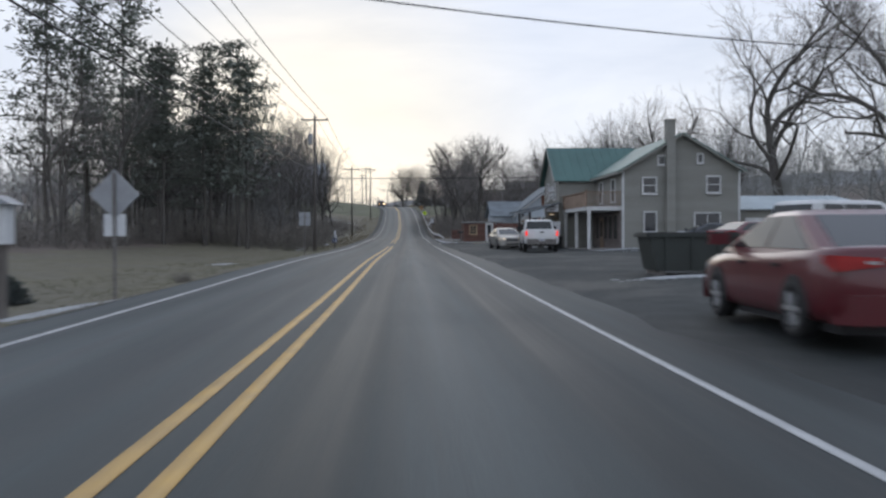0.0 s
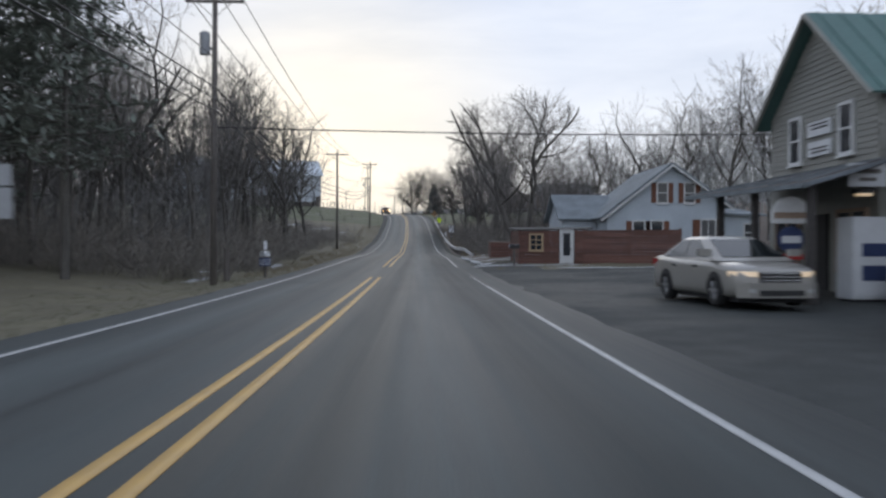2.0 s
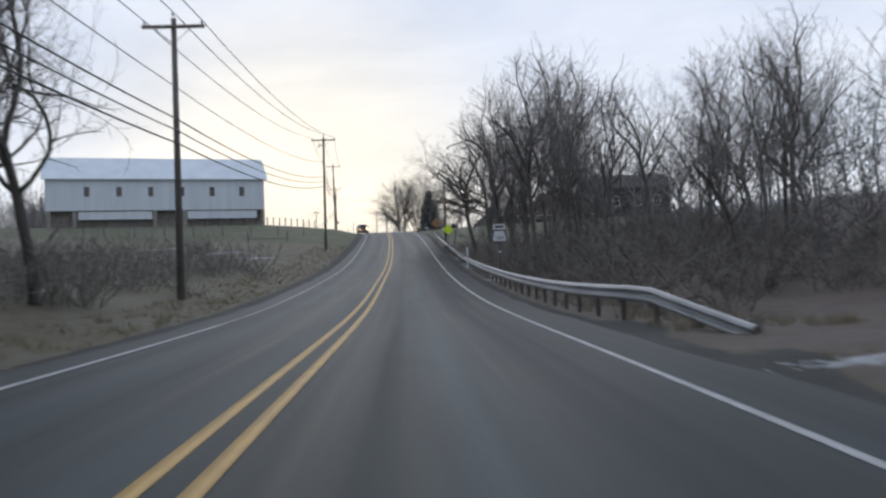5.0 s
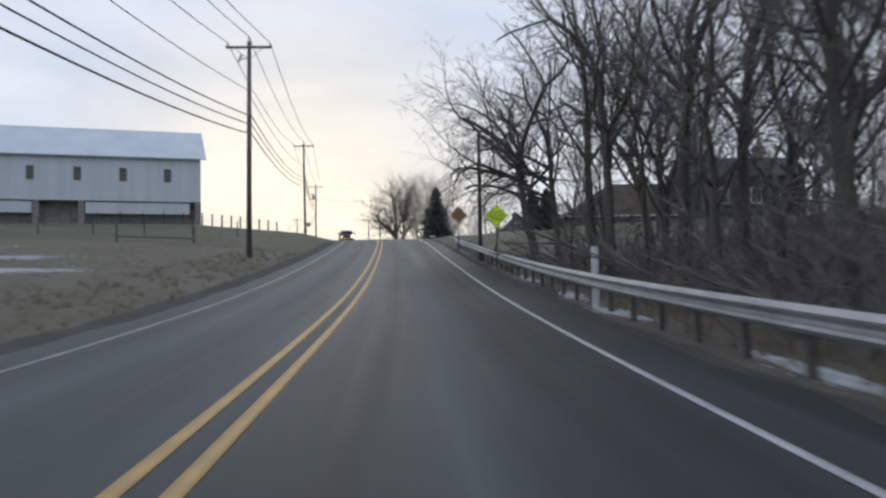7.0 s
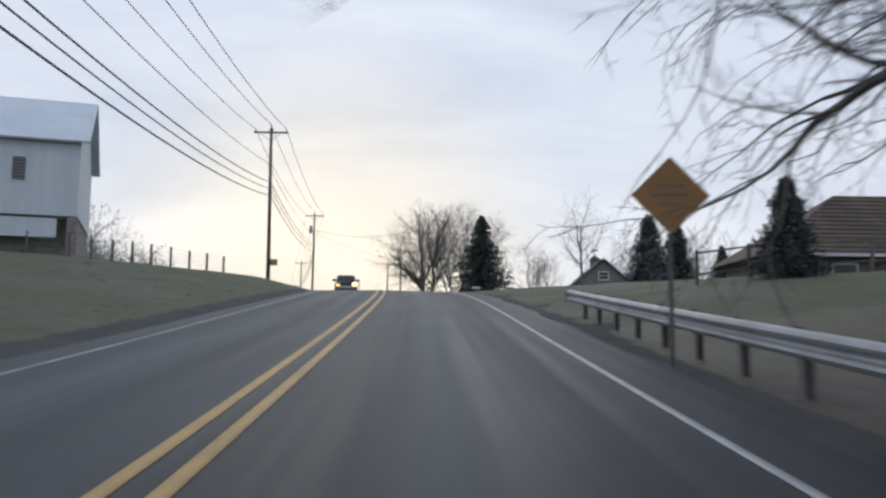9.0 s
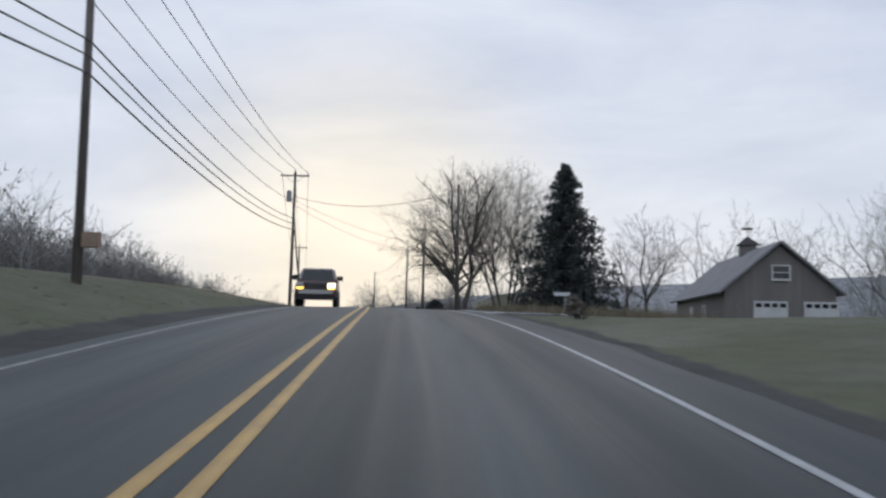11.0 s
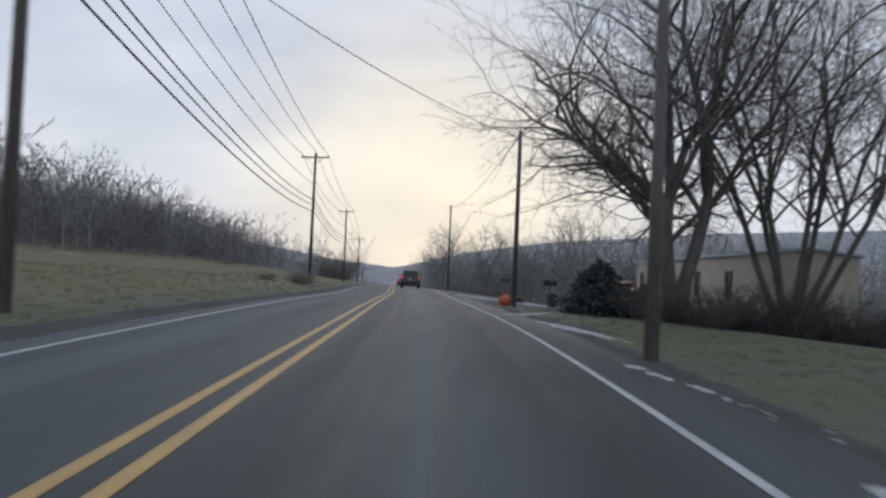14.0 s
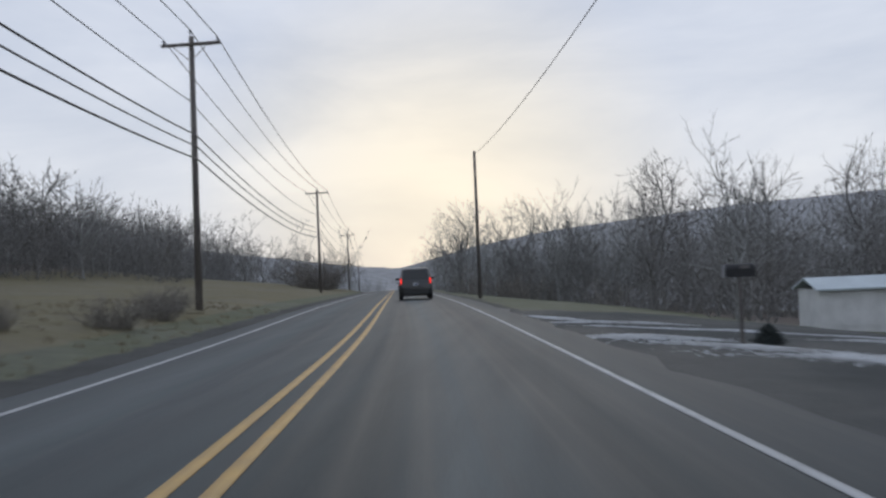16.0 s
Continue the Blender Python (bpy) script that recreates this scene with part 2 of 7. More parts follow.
M["dark_roof"] = material("dark_shingles", (0.085, 0.078, 0.075), (0.045, 0.042, 0.042), 0.85, 1.0, 15, 0.3)
M["trim"] = material("white_painted_trim", (0.70, 0.71, 0.71), (0.52, 0.53, 0.53), 0.55, 1.5, 20, 0.05)
M["brown_board"] = material("weathered_brown_boards", (0.330, 0.240, 0.180), (0.215, 0.155, 0.115), 0.8, 1.2, 16, 0.2, per_object=0.12, stretch=(0.3, 0.3, 3))
M["red_board"] = material("red_brown_stained_boards", (0.180, 0.088, 0.067), (0.095, 0.047, 0.038), 0.75, 1.5, 16, 0.2, per_object=0.2, stretch=(0.3, 0.3, 3))
M["tan_trim"] = material("raw_wood_trim", (0.50, 0.38, 0.24), (0.36, 0.26, 0.16), 0.7, 2, 20, 0.1)
M["barn_white"] = material("barn_white_boards", (0.60, 0.65, 0.70), (0.48, 0.53, 0.58), 0.7, 0.5, 9, 0.1, stretch=(3, 3, 0.2))
M["barn_roof"] = material("frosted_barn_roof", (0.66, 0.72, 0.77), (0.52, 0.58, 0.63), 0.6, 0.4, 8, 0.1)
M["stone"] = material("rubble_stone", (0.30, 0.28, 0.26), (0.15, 0.14, 0.13), 0.9, 2.2, 9, 0.8)
M["brick"] = material("dark_chimney_brick", (0.24, 0.21, 0.195), (0.14, 0.122, 0.115), 0.9, 3, 12, 0.4)
M["dark"] = material("dark_interior", (0.020, 0.020, 0.022), rough=0.8)
M["pane"] = glass("dark_window_glass", (0.030, 0.034, 0.040))
M["car_glass"] = glass("tinted_car_glass", (0.016, 0.019, 0.020), 0.06)
M["shutter"] = material("brown_shutter", (0.20, 0.085, 0.050), (0.12, 0.05, 0.03), 0.7, 4, 30, 0.1)
M["black"] = material("black_plastic", (0.025, 0.025, 0.027), rough=0.6)
M["rubber"] = material("tyre_rubber", (0.022, 0.022, 0.023), rough=0.85, bump=0.2)
M["rim"] = material("alloy_rim", (0.42, 0.43, 0.44), (0.25, 0.25, 0.26), 0.35, 5, 40, 0, metal=0.7)
M["chrome"] = material("dull_chrome", (0.55, 0.56, 0.58), (0.40, 0.41, 0.42), 0.25, 5, 40, 0, metal=0.9)
M["tail_on"] = material("lit_tail_lamp", (0.30, 0.012, 0.012), rough=0.3, emit=(1.0, 0.035, 0.02), emit_power=1.1)
M["tail_off"] = material("red_lamp_lens", (0.42, 0.02, 0.02), rough=0.25)
M["head_on"] = material("lit_headlamp", (0.9, 0.85, 0.7), rough=0.3, emit=(1.0, 0.78, 0.45), emit_power=6.0)
M["amber_on"] = material("lit_amber_lamp", (0.8, 0.4, 0.05), rough=0.3, emit=(1.0, 0.5, 0.08), emit_power=5.0)
M["head_dim"] = material("dimly_lit_headlamp", (0.7, 0.66, 0.58), rough=0.25, emit=(1.0, 0.72, 0.42), emit_power=0.35)
M["head_off"] = material("clear_lamp_lens", (0.5, 0.5, 0.5), rough=0.2)
M["sign_back"] = material("bare_aluminium_sign_back", (0.34, 0.36, 0.38), (0.26, 0.27, 0.29), 0.5, 3, 30, 0, metal=0.3)
M["sign_white"] = material("white_sign_sheet", (0.66, 0.68, 0.70), (0.56, 0.58, 0.60), 0.5, 3, 30)
# Weak glow added to the sheet for its fluorescence; it is no lamp.
M["sign_lime"] = material("fluorescent_yellow_green_sign", (0.62, 0.85, 0.03), (0.55, 0.76, 0.03), 0.45, 3, 30, emit=(0.6, 0.85, 0.02), emit_power=0.12)
M["sign_orange"] = material("faded_orange_sign", (0.50, 0.27, 0.10), (0.38, 0.21, 0.09), 0.6, 3, 30)
M["blue"] = material("dark_blue_cloth", (0.035, 0.055, 0.14), rough=0.8)
M["orange_ball"] = material("orange_plastic", (0.65, 0.13, 0.06), (0.5, 0.10, 0.05), 0.6, 5, 30)
M["home_cream"] = material("cream_metal_siding", (0.58, 0.54, 0.44), (0.47, 0.44, 0.36), 0.6, 0.8, 10, 0.05, stretch=(1, 1, 0.2))
M["garage_wall"] = material("grey_brown_garage_boards", (0.22, 0.21, 0.20), (0.16, 0.15, 0.145), 0.8, 0.8, 10, 0.1, stretch=(3, 3, 0.3))
M["grey_roof"] = material("grey_shingles", (0.26, 0.265, 0.28), (0.17, 0.175, 0.185), 0.85, 1.0, 14, 0.3)
M["dumpster"] = material("dark_green_steel", (0.030, 0.038, 0.034), (0.020, 0.024, 0.022), 0.6, 2, 20, 0.1)


def paint(name, colour, rough=0.3):
    m = material(name, colour, tuple(c * 0.82 for c in colour), rough, 1.5, 30, 0.0, spec=0.5)
    m.node_tree.nodes["Principled BSDF"].inputs["Coat Weight"].default_value = 0.5
    return m


P_BLACK, P_WHITE, P_SILVER = paint("black_car_paint", (0.022, 0.024, 0.026)), paint("white_car_paint", (0.62, 0.63, 0.63)), paint("champagne_car_paint", (0.30, 0.29, 0.265))
P_RED, P_DARK, P_MAROON = paint("red_car_paint", (0.105, 0.010, 0.016)), paint("dark_blue_car_paint", (0.03, 0.037, 0.048)), paint("maroon_car_paint", (0.22, 0.022, 0.030))
P_BROWN = paint("brown_truck_paint", (0.10, 0.045, 0.038))


# ---- building blocks ----
class Geo:
    """Vertices and faces gathered into one mesh."""

    def __init__(self):
        self.v, self.f = [], []

    def add(self, verts, faces):
        k = len(self.v)
        self.v += [tuple(p) for p in verts]
        self.f += [tuple(i + k for i in face) for face in faces]
        return self

    def box(self, x0, x1, y0, y1, z0, z1):
        v = [(x, y, z) for z in (z0, z1) for y in (y0, y1) for x in (x0, x1)]
        return self.add(v, [(0, 2, 3, 1), (4, 5, 7, 6), (0, 1, 5, 4), (2, 6, 7, 3), (0, 4, 6, 2), (1, 3, 7, 5)])

    def prism(self, outline, a, b, axis="y"):
        """An outline of (across, up) pushed along an axis from a to b."""
        n = len(outline)
        put = (lambda p, s: (p[0], s, p[1])) if axis == "y" else (lambda p, s: (s, p[0], p[1])) if axis == "x" else (lambda p, s: (p[0], p[1], s))
        v = [put(p, a) for p in outline] + [put(p, b) for p in outline]
        faces = [tuple(range(n)), tuple(range(2 * n - 1, n - 1, -1))] + [(i, i + n, (i + 1) % n + n, (i + 1) % n) for i in range(n)]
        return self.add(v, faces)

    def tube(self, p0, p1, r0, r1=None, sides=8, caps=True):
        p0, p1, r1 = Vector(p0), Vector(p1), r0 if r1 is None else r1
        d = (p1 - p0).normalized()
        u = d.orthogonal().normalized()
        w = d.cross(u)
        ring = [(math.cos(2 * math.pi * i / sides), math.sin(2 * math.pi * i / sides)) for i in range(sides)]
        v = [p0 + r0 * (c * u + s * w) for c, s in ring] + [p1 + r1 * (c * u + s * w) for c, s in ring]
        faces = [(i, (i + 1) % sides, (i + 1) % sides + sides, i + sides) for i in range(sides)]
        if caps:
            faces += [tuple(range(sides - 1, -1, -1)), tuple(range(sides, 2 * sides))]
        return self.add(v, faces)

    def path(self, points, radius, sides=5):
        """One bent tube through the points."""
        v, f = [], []
        for k, p in enumerate(points):
            p = Vector(p)
            d = (Vector(points[min(k + 1, len(points) - 1)]) - Vector(points[max(k - 1, 0)])).normalized()
            u = d.cross(Vector((0.0123, 0.02, 1))).normalized()
            w = d.cross(u)
            v += [p + radius * (math.cos(2 * math.pi * i / sides) * u + math.sin(2 * math.pi * i / sides) * w) for i in range(sides)]
            if k:
                f += [((k - 1) * sides + i, (k - 1) * sides + (i + 1) % sides, k * sides + (i + 1) % sides, k * sides + i) for i in range(sides)]
        return self.add(v, f)

    def slab(self, corners, thick):
        """A quad of four corners, thickened downwards along its normal."""
        c = [Vector(p) for p in corners]
        n = (c[1] - c[0]).cross(c[3] - c[0]).normalized() * thick
        return self.add(c + [p - n for p in c], [(0, 1, 2, 3), (7, 6, 5, 4)] + [(i, i + 4, (i + 1) % 4 + 4, (i + 1) % 4) for i in range(4)])

    def mesh(self, name, mat, smooth=False):
        me = bpy.data.meshes.new(name)
        me.from_pydata(self.v, [], self.f)
        bm = bmesh.new()
        bm.from_mesh(me)
        bmesh.ops.recalc_face_normals(bm, faces=bm.faces)
        bm.to_mesh(me)
        bm.free()
        me.materials.append(mat)
        if smooth:
            me.polygons.foreach_set("use_smooth", [True] * len(me.polygons))
        return me


def part(name, geo, mat, parent, label="", smooth=False):
    ob = new(name, geo.mesh(name, mat, smooth) if isinstance(geo, Geo) else geo)
    ob.parent = parent
    return tagged(ob, label)


def thing(name, label, category, x=0, y=0, z=0, rz=0, group="", kind=""):
    ob = new(name)
    ob.empty_display_size = 0.3
    ob.matrix_world = pose(x, y, z, 0, 0, rz)
    return tagged(ob, label, category, group, kind)


def shared(name, mesh, parent, m):
    ob = new(name, mesh)
    ob.parent, ob.matrix_basis = parent, m
    return ob


# ---- ground, road and markings ----
# Height beside the road, relative to the road: for a stretch of y, at these distances to the left and right.
SIDE_L = np.array([-700, -300, -150, -60, -40, -20, -12, -8, -5.2, -4.2])
SIDE_R = np.array([5.0, 6.3, 9, 12, 15, 20, 25, 45, 100, 200, 400, 700])
LEFT_AT = [
    (-300, (20, 10, 6, 2, 1.0, 0.2, -0.3, -0.4, -0.25, -0.14)),
    (20, (20, 10, 6, 2, 1.0, 0.2, -0.3, -0.5, -0.25, -0.14)),
    (60, (20, 10, 6, 2, 1.2, 0.3, -0.3, -0.6, -0.3, -0.14)),
    (105, (22, 14, 8, 3, 2.2, 1.4, 0.7, 0.1, -0.1, -0.12)),
    (165, (22, 14, 7, 3, 2.2, 1.2, 0.8, 0.4, 0.05, -0.1)),
    (222, (14, 8, 5, 2.6, 2.2, 1.9, 1.2, 0.8, 0.1, -0.1)),
    (276, (14, 8, 6, 4.0, 2.6, 1.6, 0.9, 0.4, 0.05, -0.1)),
    (337, (16, 12, 9, 4.6, 2.8, 1.3, 0.8, 0.5, 0.05, -0.1)),
    (450, (24, 22, 14, 7.0, 4.0, 2.0, 1.0, 0.5, 0.0, -0.1)),
    (700, (60, 40, 16, 8.0, 4.0, 2.0, 1.0, 0.5, 0.0, -0.1)),
    (1000, (60, 44, 26, 14, 12, 10, 9, 8.5, 8, 8)),
    (1500, (80, 66, 46, 32, 30, 29, 28, 27, 27, 27))]
RIGHT_AT = [
    (-300, (-0.1, 0, 0, 0.05, 0.1, 0.15, 0.2, 0.3, 2, 6, 14, 30)),
    (20, (-0.1, -0.05, 0.0, 0.05, 0.1, 0.15, 0.2, 0.4, 3, 8, 16, 30)),
    (52, (-0.1, -0.05, 0.05, 0.1, 0.2, 0.3, 0.4, 1, 5, 12, 22, 36)),
    (80, (-0.1, 0.0, 0.3, 0.5, 0.6, 0.8, 1.0, 3, 8, 16, 26, 40)),
    (100, (-0.1, -0.2, -0.6, -0.6, -0.4, 0.2, 1.0, 4, 9, 18, 28, 42)),
    (160, (-0.1, -0.2, -0.7, -0.6, -0.3, 0.4, 1.2, 4, 8, 14, 24, 40)),
    (190, (-0.1, 0.0, 0.5, 0.9, 1.1, 1.3, 1.5, 2.2, 5, 8, 16, 30)),
    (215, (-0.1, 0.0, 0.25, 0.4, 0.5, 0.7, 0.9, 1.4, 2, 2, 6, 16)),
    (240, (-0.1, -0.1, -0.15, -0.2, -0.3, -0.5, -0.7, -1, -3, -4, 4, 24)),
    (290, (-0.1, -0.1, -0.25, -0.4, -0.6, -1.0, -1.3, -3, -8, -8, 14, 22)),
    (345, (-0.1, -0.15, -0.4, -0.7, -1.1, -1.9, -2.3, -4, -9, -8, 17, 25)),
    (450, (-0.1, -0.2, -0.6, -1.0, -1.4, -2, -3, -5, -9, -2, 31, 40)),
    (700, (-0.1, -0.2, -0.4, -0.8, -1.0, -1, -1, 2, 10, 30, 48, 60)),
    (1000, (8, 8, 8.5, 9, 9.5, 10, 11, 16, 32, 50, 68, 84)),
    (1500, (27, 27, 28, 28, 29, 30, 31, 36, 50, 66, 84, 100))]


def side_height(table, sides, y, u):
    ys = np.array([row[0] for row in table], float)
    rows = np.array([row[1] for row in table], float)
    y = float(np.clip(y, ys[0], ys[-1]))
    i = min(int(np.searchsorted(ys, y, "right") - 1), len(ys) - 2)
    t = (y - ys[i]) / (ys[i + 1] - ys[i])
    t = t * t * (3 - 2 * t)
    return float(np.interp(u, sides, rows[i] * (1 - t) + rows[i + 1] * t))


def rough_ground(x, y, u):
    far = min(max((abs(u) - 5.0) / 4.0, 0), 1)
    return far * (0.07 * noise.noise((x * 0.35, y * 0.35, 0)) + 0.14 * noise.noise((x * 0.07, y * 0.07, 3)))


def ground_z(x, y):
    """Height of the ground anywhere."""
    u = x - float(road_x(y))
    if -4.2 < u < 5.0:
        if y > 620:
            a, b = side_height(LEFT_AT, SIDE_L, y, -4.2), side_height(RIGHT_AT, SIDE_R, y, 5.0)
            return float(road_z(y)) + a + (b - a) * (u + 4.2) / 9.2
        return float(road_z(y)) - 0.015 * abs(u) - 0.03
    side = side_height(LEFT_AT, SIDE_L, y, u) if u < 0 else side_height(RIGHT_AT, SIDE_R, y, u)
    return float(road_z(y)) + side + rough_ground(x, y, u)


def zone(y, u):
    """Which surface lies at a place beside the road."""
    j = 1.2 * noise.noise((u * 0.3, y * 0.3, 9))
    if u > 4.9 and y < 53 + j and u < 27:
        return "lot"
    if u > 4.9 and ((233 + 0.15 * u < y < 241 + 0.15 * u and u < 30) or (303 < y < 336 + j and u < 12 + 0.4 * (y - 303))):
        return "lot"
    if -4.4 < u < 5.2:
        return "shoulder"
    if u > 0:
        if 52 < y < 66 and 5 < u < 8.5:
            return "shoulder"
        if u < 5.7 + 0.3 * j:
            return "shoulder"
        if 66 < y < 173 + j or (u > 60 and y < 280) or (280 < y < 345 and 60 < u < 100) or (y > 345 and 22 < u < 70):
            return "litter"
        return "lawn" if y > 180 else "grass"
    if u > -4.9 + 0.3 * j:
        return "shoulder"
    if y < 100 and u < -19 + 2 * j:
        return "litter"
    if y > 240 and u < -6:
        return "litter" if u < -46 + 3 * j else "field"
    if u < -75:
        return "litter"
    return "grass" if y < 172 + 3 * j else "lawn"


def ground_material(names):
    """Gravel, lot, grass, straw, leaf litter and haze-paled far hillside that run into one another along ragged edges.
    """
    m = bpy.data.materials.new("winter_ground")
    m.use_nodes = True
    n, l = m.node_tree.nodes, m.node_tree.links
    p = n["Principled BSDF"]
    p.inputs["Specular IOR Level"].default_value = 0.2
    co = n.new("ShaderNodeTexCoord")

    def noise_at(scale, detail=5.0):
        t = n.new("ShaderNodeTexNoise")
        t.inputs["Scale"].default_value, t.inputs["Detail"].default_value, t.inputs["Roughness"].default_value = scale, detail, 0.6
        l.new(co.outputs["Object"], t.inputs["Vector"])
        return t.outputs["Fac"]

    def maths(operation, a, b, c=None):
        q = n.new("ShaderNodeMath")
        q.operation = operation
        for k, value in enumerate((a, b, c)):
            if value is None:
                continue
            if isinstance(value, (int, float)):
                q.inputs[k].default_value = value
            else:
                l.new(value, q.inputs[k])
        return q.outputs[0]
    broad, middle, fine, ragged = noise_at(0.22), noise_at(1.7), noise_at(19.0, 3.0), noise_at(0.9, 6.0)
    grain = maths("MULTIPLY_ADD", broad, 0.40, maths("MULTIPLY_ADD", middle, 0.30, maths("MULTIPLY", fine, 0.30)))
    woolly = maths("MULTIPLY_ADD", noise_at(0.10, 8.0), 0.6, maths("MULTIPLY", noise_at(0.45, 6.0), 0.4))
    colour, rough = None, 0.9
    for name in names:
        base, second = GROUND[name]
        ramp = n.new("ShaderNodeValToRGB")
        e = ramp.color_ramp.elements
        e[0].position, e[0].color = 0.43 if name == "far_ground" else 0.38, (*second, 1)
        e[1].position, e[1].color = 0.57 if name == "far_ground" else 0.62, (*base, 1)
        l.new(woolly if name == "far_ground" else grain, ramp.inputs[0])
        if colour is None:
            colour = ramp.outputs[0]
            continue
        at = n.new("ShaderNodeAttribute")
        at.attribute_name = name
        edge = n.new("ShaderNodeMapRange")
        edge.interpolation_type = "SMOOTHSTEP"
        edge.inputs["From Min"].default_value, edge.inputs["From Max"].default_value = 0.36, 0.64
        l.new(maths("ADD", at.outputs["Fac"], maths("MULTIPLY_ADD", ragged, 1.1, -0.55)), edge.inputs["Value"])
        mix = n.new("ShaderNodeMixRGB")
        l.new(edge.outputs[0], mix.inputs[0])
        l.new(colour, mix.inputs[1])
        l.new(ramp.outputs[0], mix.inputs[2])
        colour = mix.outputs[0]
        if name == "lot":
            damp = n.new("ShaderNodeMapRange")
            damp.inputs["From Min"].default_value, damp.inputs["From Max"].default_value = 0.42, 0.58
            damp.inputs["To Min"].default_value, damp.inputs["To Max"].default_value = 0.66, 0.88
            l.new(broad, damp.inputs["Value"])
            rough = maths("MULTIPLY_ADD", edge.outputs[0], maths("SUBTRACT", damp.outputs[0], 0.9), 0.9)
    l.new(colour, p.inputs["Base Color"])
    l.new(rough, p.inputs["Roughness"])
    bump = n.new("ShaderNodeBump")
    bump.inputs["Strength"].default_value, bump.inputs["Distance"].default_value = 0.7, 0.03
    l.new(maths("ADD", fine, middle), bump.inputs["Height"])
    l.new(bump.outputs[0], p.inputs["Normal"])
    return m


gy = np.concatenate([np.arange(-300, -60, 12.0), np.arange(-60, 470, 2.0), np.arange(470, 700, 8.0), np.arange(700, 1520, 40.0)])
gu = np.concatenate([SIDE_L[:2], [-220, -150, -110, -85], np.arange(-60, -22, 5.0), np.arange(-20, -8, 1.6), np.arange(-8, -4.1, 0.7), [-3, 0, 3.2], np.arange(4.4, 9, 0.7),
                     np.arange(9.5, 26, 1.8), np.arange(28, 60, 5.0), [70, 85, 100, 130, 165, 200, 260, 330, 400, 540, 700]])
verts, faces, kinds = [], [], []
names = ["shoulder", "lot", "grass", "lawn", "field", "litter", "far_ground"]
for i, y in enumerate(gy):
    cx = float(road_x(y))
    for u in gu:
        verts.append((cx + u, y, ground_z(cx + u, y)))
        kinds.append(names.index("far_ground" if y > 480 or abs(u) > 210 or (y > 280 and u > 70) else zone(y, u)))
    if i:
        for k in range(1, len(gu)):
            a = (i - 1) * len(gu) + k - 1
            faces.append((a, a + 1, a + 1 + len(gu), a + len(gu)))
me = bpy.data.meshes.new("ground")
me.from_pydata(verts, [], faces)
for k, n in enumerate(names[1:], 1):
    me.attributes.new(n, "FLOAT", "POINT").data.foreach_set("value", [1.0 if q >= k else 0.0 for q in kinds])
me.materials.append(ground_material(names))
me.polygons.foreach_set("use_smooth", [True] * len(faces))
tagged(new("ground", me), "winter grass, leaf litter and wet lot beside the road", "ground", kind="structure")


def ribbon(name, u0, u1, y0, y1, lift, thick, step=2.0, edge=0.0):
    """A strip that follows the road between two distances from its centre, with a thickness."""
    ys = np.arange(y0, y1 + step * 0.5, step)
    v, f = [], []
    for i, y in enumerate(ys):
        j = edge * noise.noise((u1, y * 0.4, 1))
        for u in ([u0 + j, 0, u1 + j] if u0 < 0 < u1 else [u0, u1]):
            z = float(road_z(y)) - 0.015 * abs(u) + lift
            v += [(float(road_x(y)) + u, y, z), (float(road_x(y)) + u, y, z - thick)]
    m = 3 if u0 < 0 < u1 else 2
    for i in range(1, len(ys)):
        a, b = (i - 1) * 2 * m, i * 2 * m
        for k in range(m - 1):
            f += [(a + 2 * k, a + 2 * k + 2, b + 2 * k + 2, b + 2 * k), (a + 2 * k + 1, b + 2 * k + 1, b + 2 * k + 3, a + 2 * k + 3)]
        e = 2 * m - 2
        f += [(a, b, b + 1, a + 1), (a + e, a + e + 1, b + e + 1, b + e)]
    me = bpy.data.meshes.new(name)
    me.from_pydata(v, [], f)
    if u0 < 0 < u1:
        lane = me.uv_layers.new(name="lane")
        for loop in me.loops:
            px, py, _ = v[loop.vertex_index]
            lane.data[loop.index].uv = ((px - float(road_x(py)) - u0) / (u1 - u0), py * 0.01)
    return me


def strip(name, u0, u1, y0, y1, lift, thick, mat, label, category, step=2.0, edge=0.0, kind="structure"):
    me = ribbon(name, u0, u1, y0, y1, lift, thick, step, edge)
    me.materials.append(mat)
    me.polygons.foreach_set("use_smooth", [len(p.vertices) == 4 and abs(p.normal.z) > 0.8 for p in me.polygons])
    return tagged(new(name, me), label, category, kind=kind)


strip("road", -4.15, 4.95, -120, 620, 0.0, 0.12, M["asphalt"], "worn grey two-lane asphalt road, damp and streaked", "road", edge=0.35)
for first, last in ((-120, 41.6), (55.6, 620)):
    for u in (-0.235, 0.105):
        strip("yellow_line", u, u + 0.13, first, last, 0.006, 0.004, M["yellow"], "worn double yellow centre line on asphalt", "road marking")
strip("white_line", LEFT_LINE - 0.06, LEFT_LINE + 0.06, -120, 96, 0.006, 0.004, M["white_line"], "worn white edge line on asphalt", "road marking")
strip("white_line", LEFT_LINE - 0.06, LEFT_LINE + 0.06, 96, 236, 0.006, 0.004, M["faint_line"], "nearly worn-away white edge line on asphalt", "road marking")
strip("white_line", LEFT_LINE - 0.06, LEFT_LINE + 0.06, 236, 620, 0.006, 0.004, M["white_line"], "worn white edge line on asphalt", "road marking")
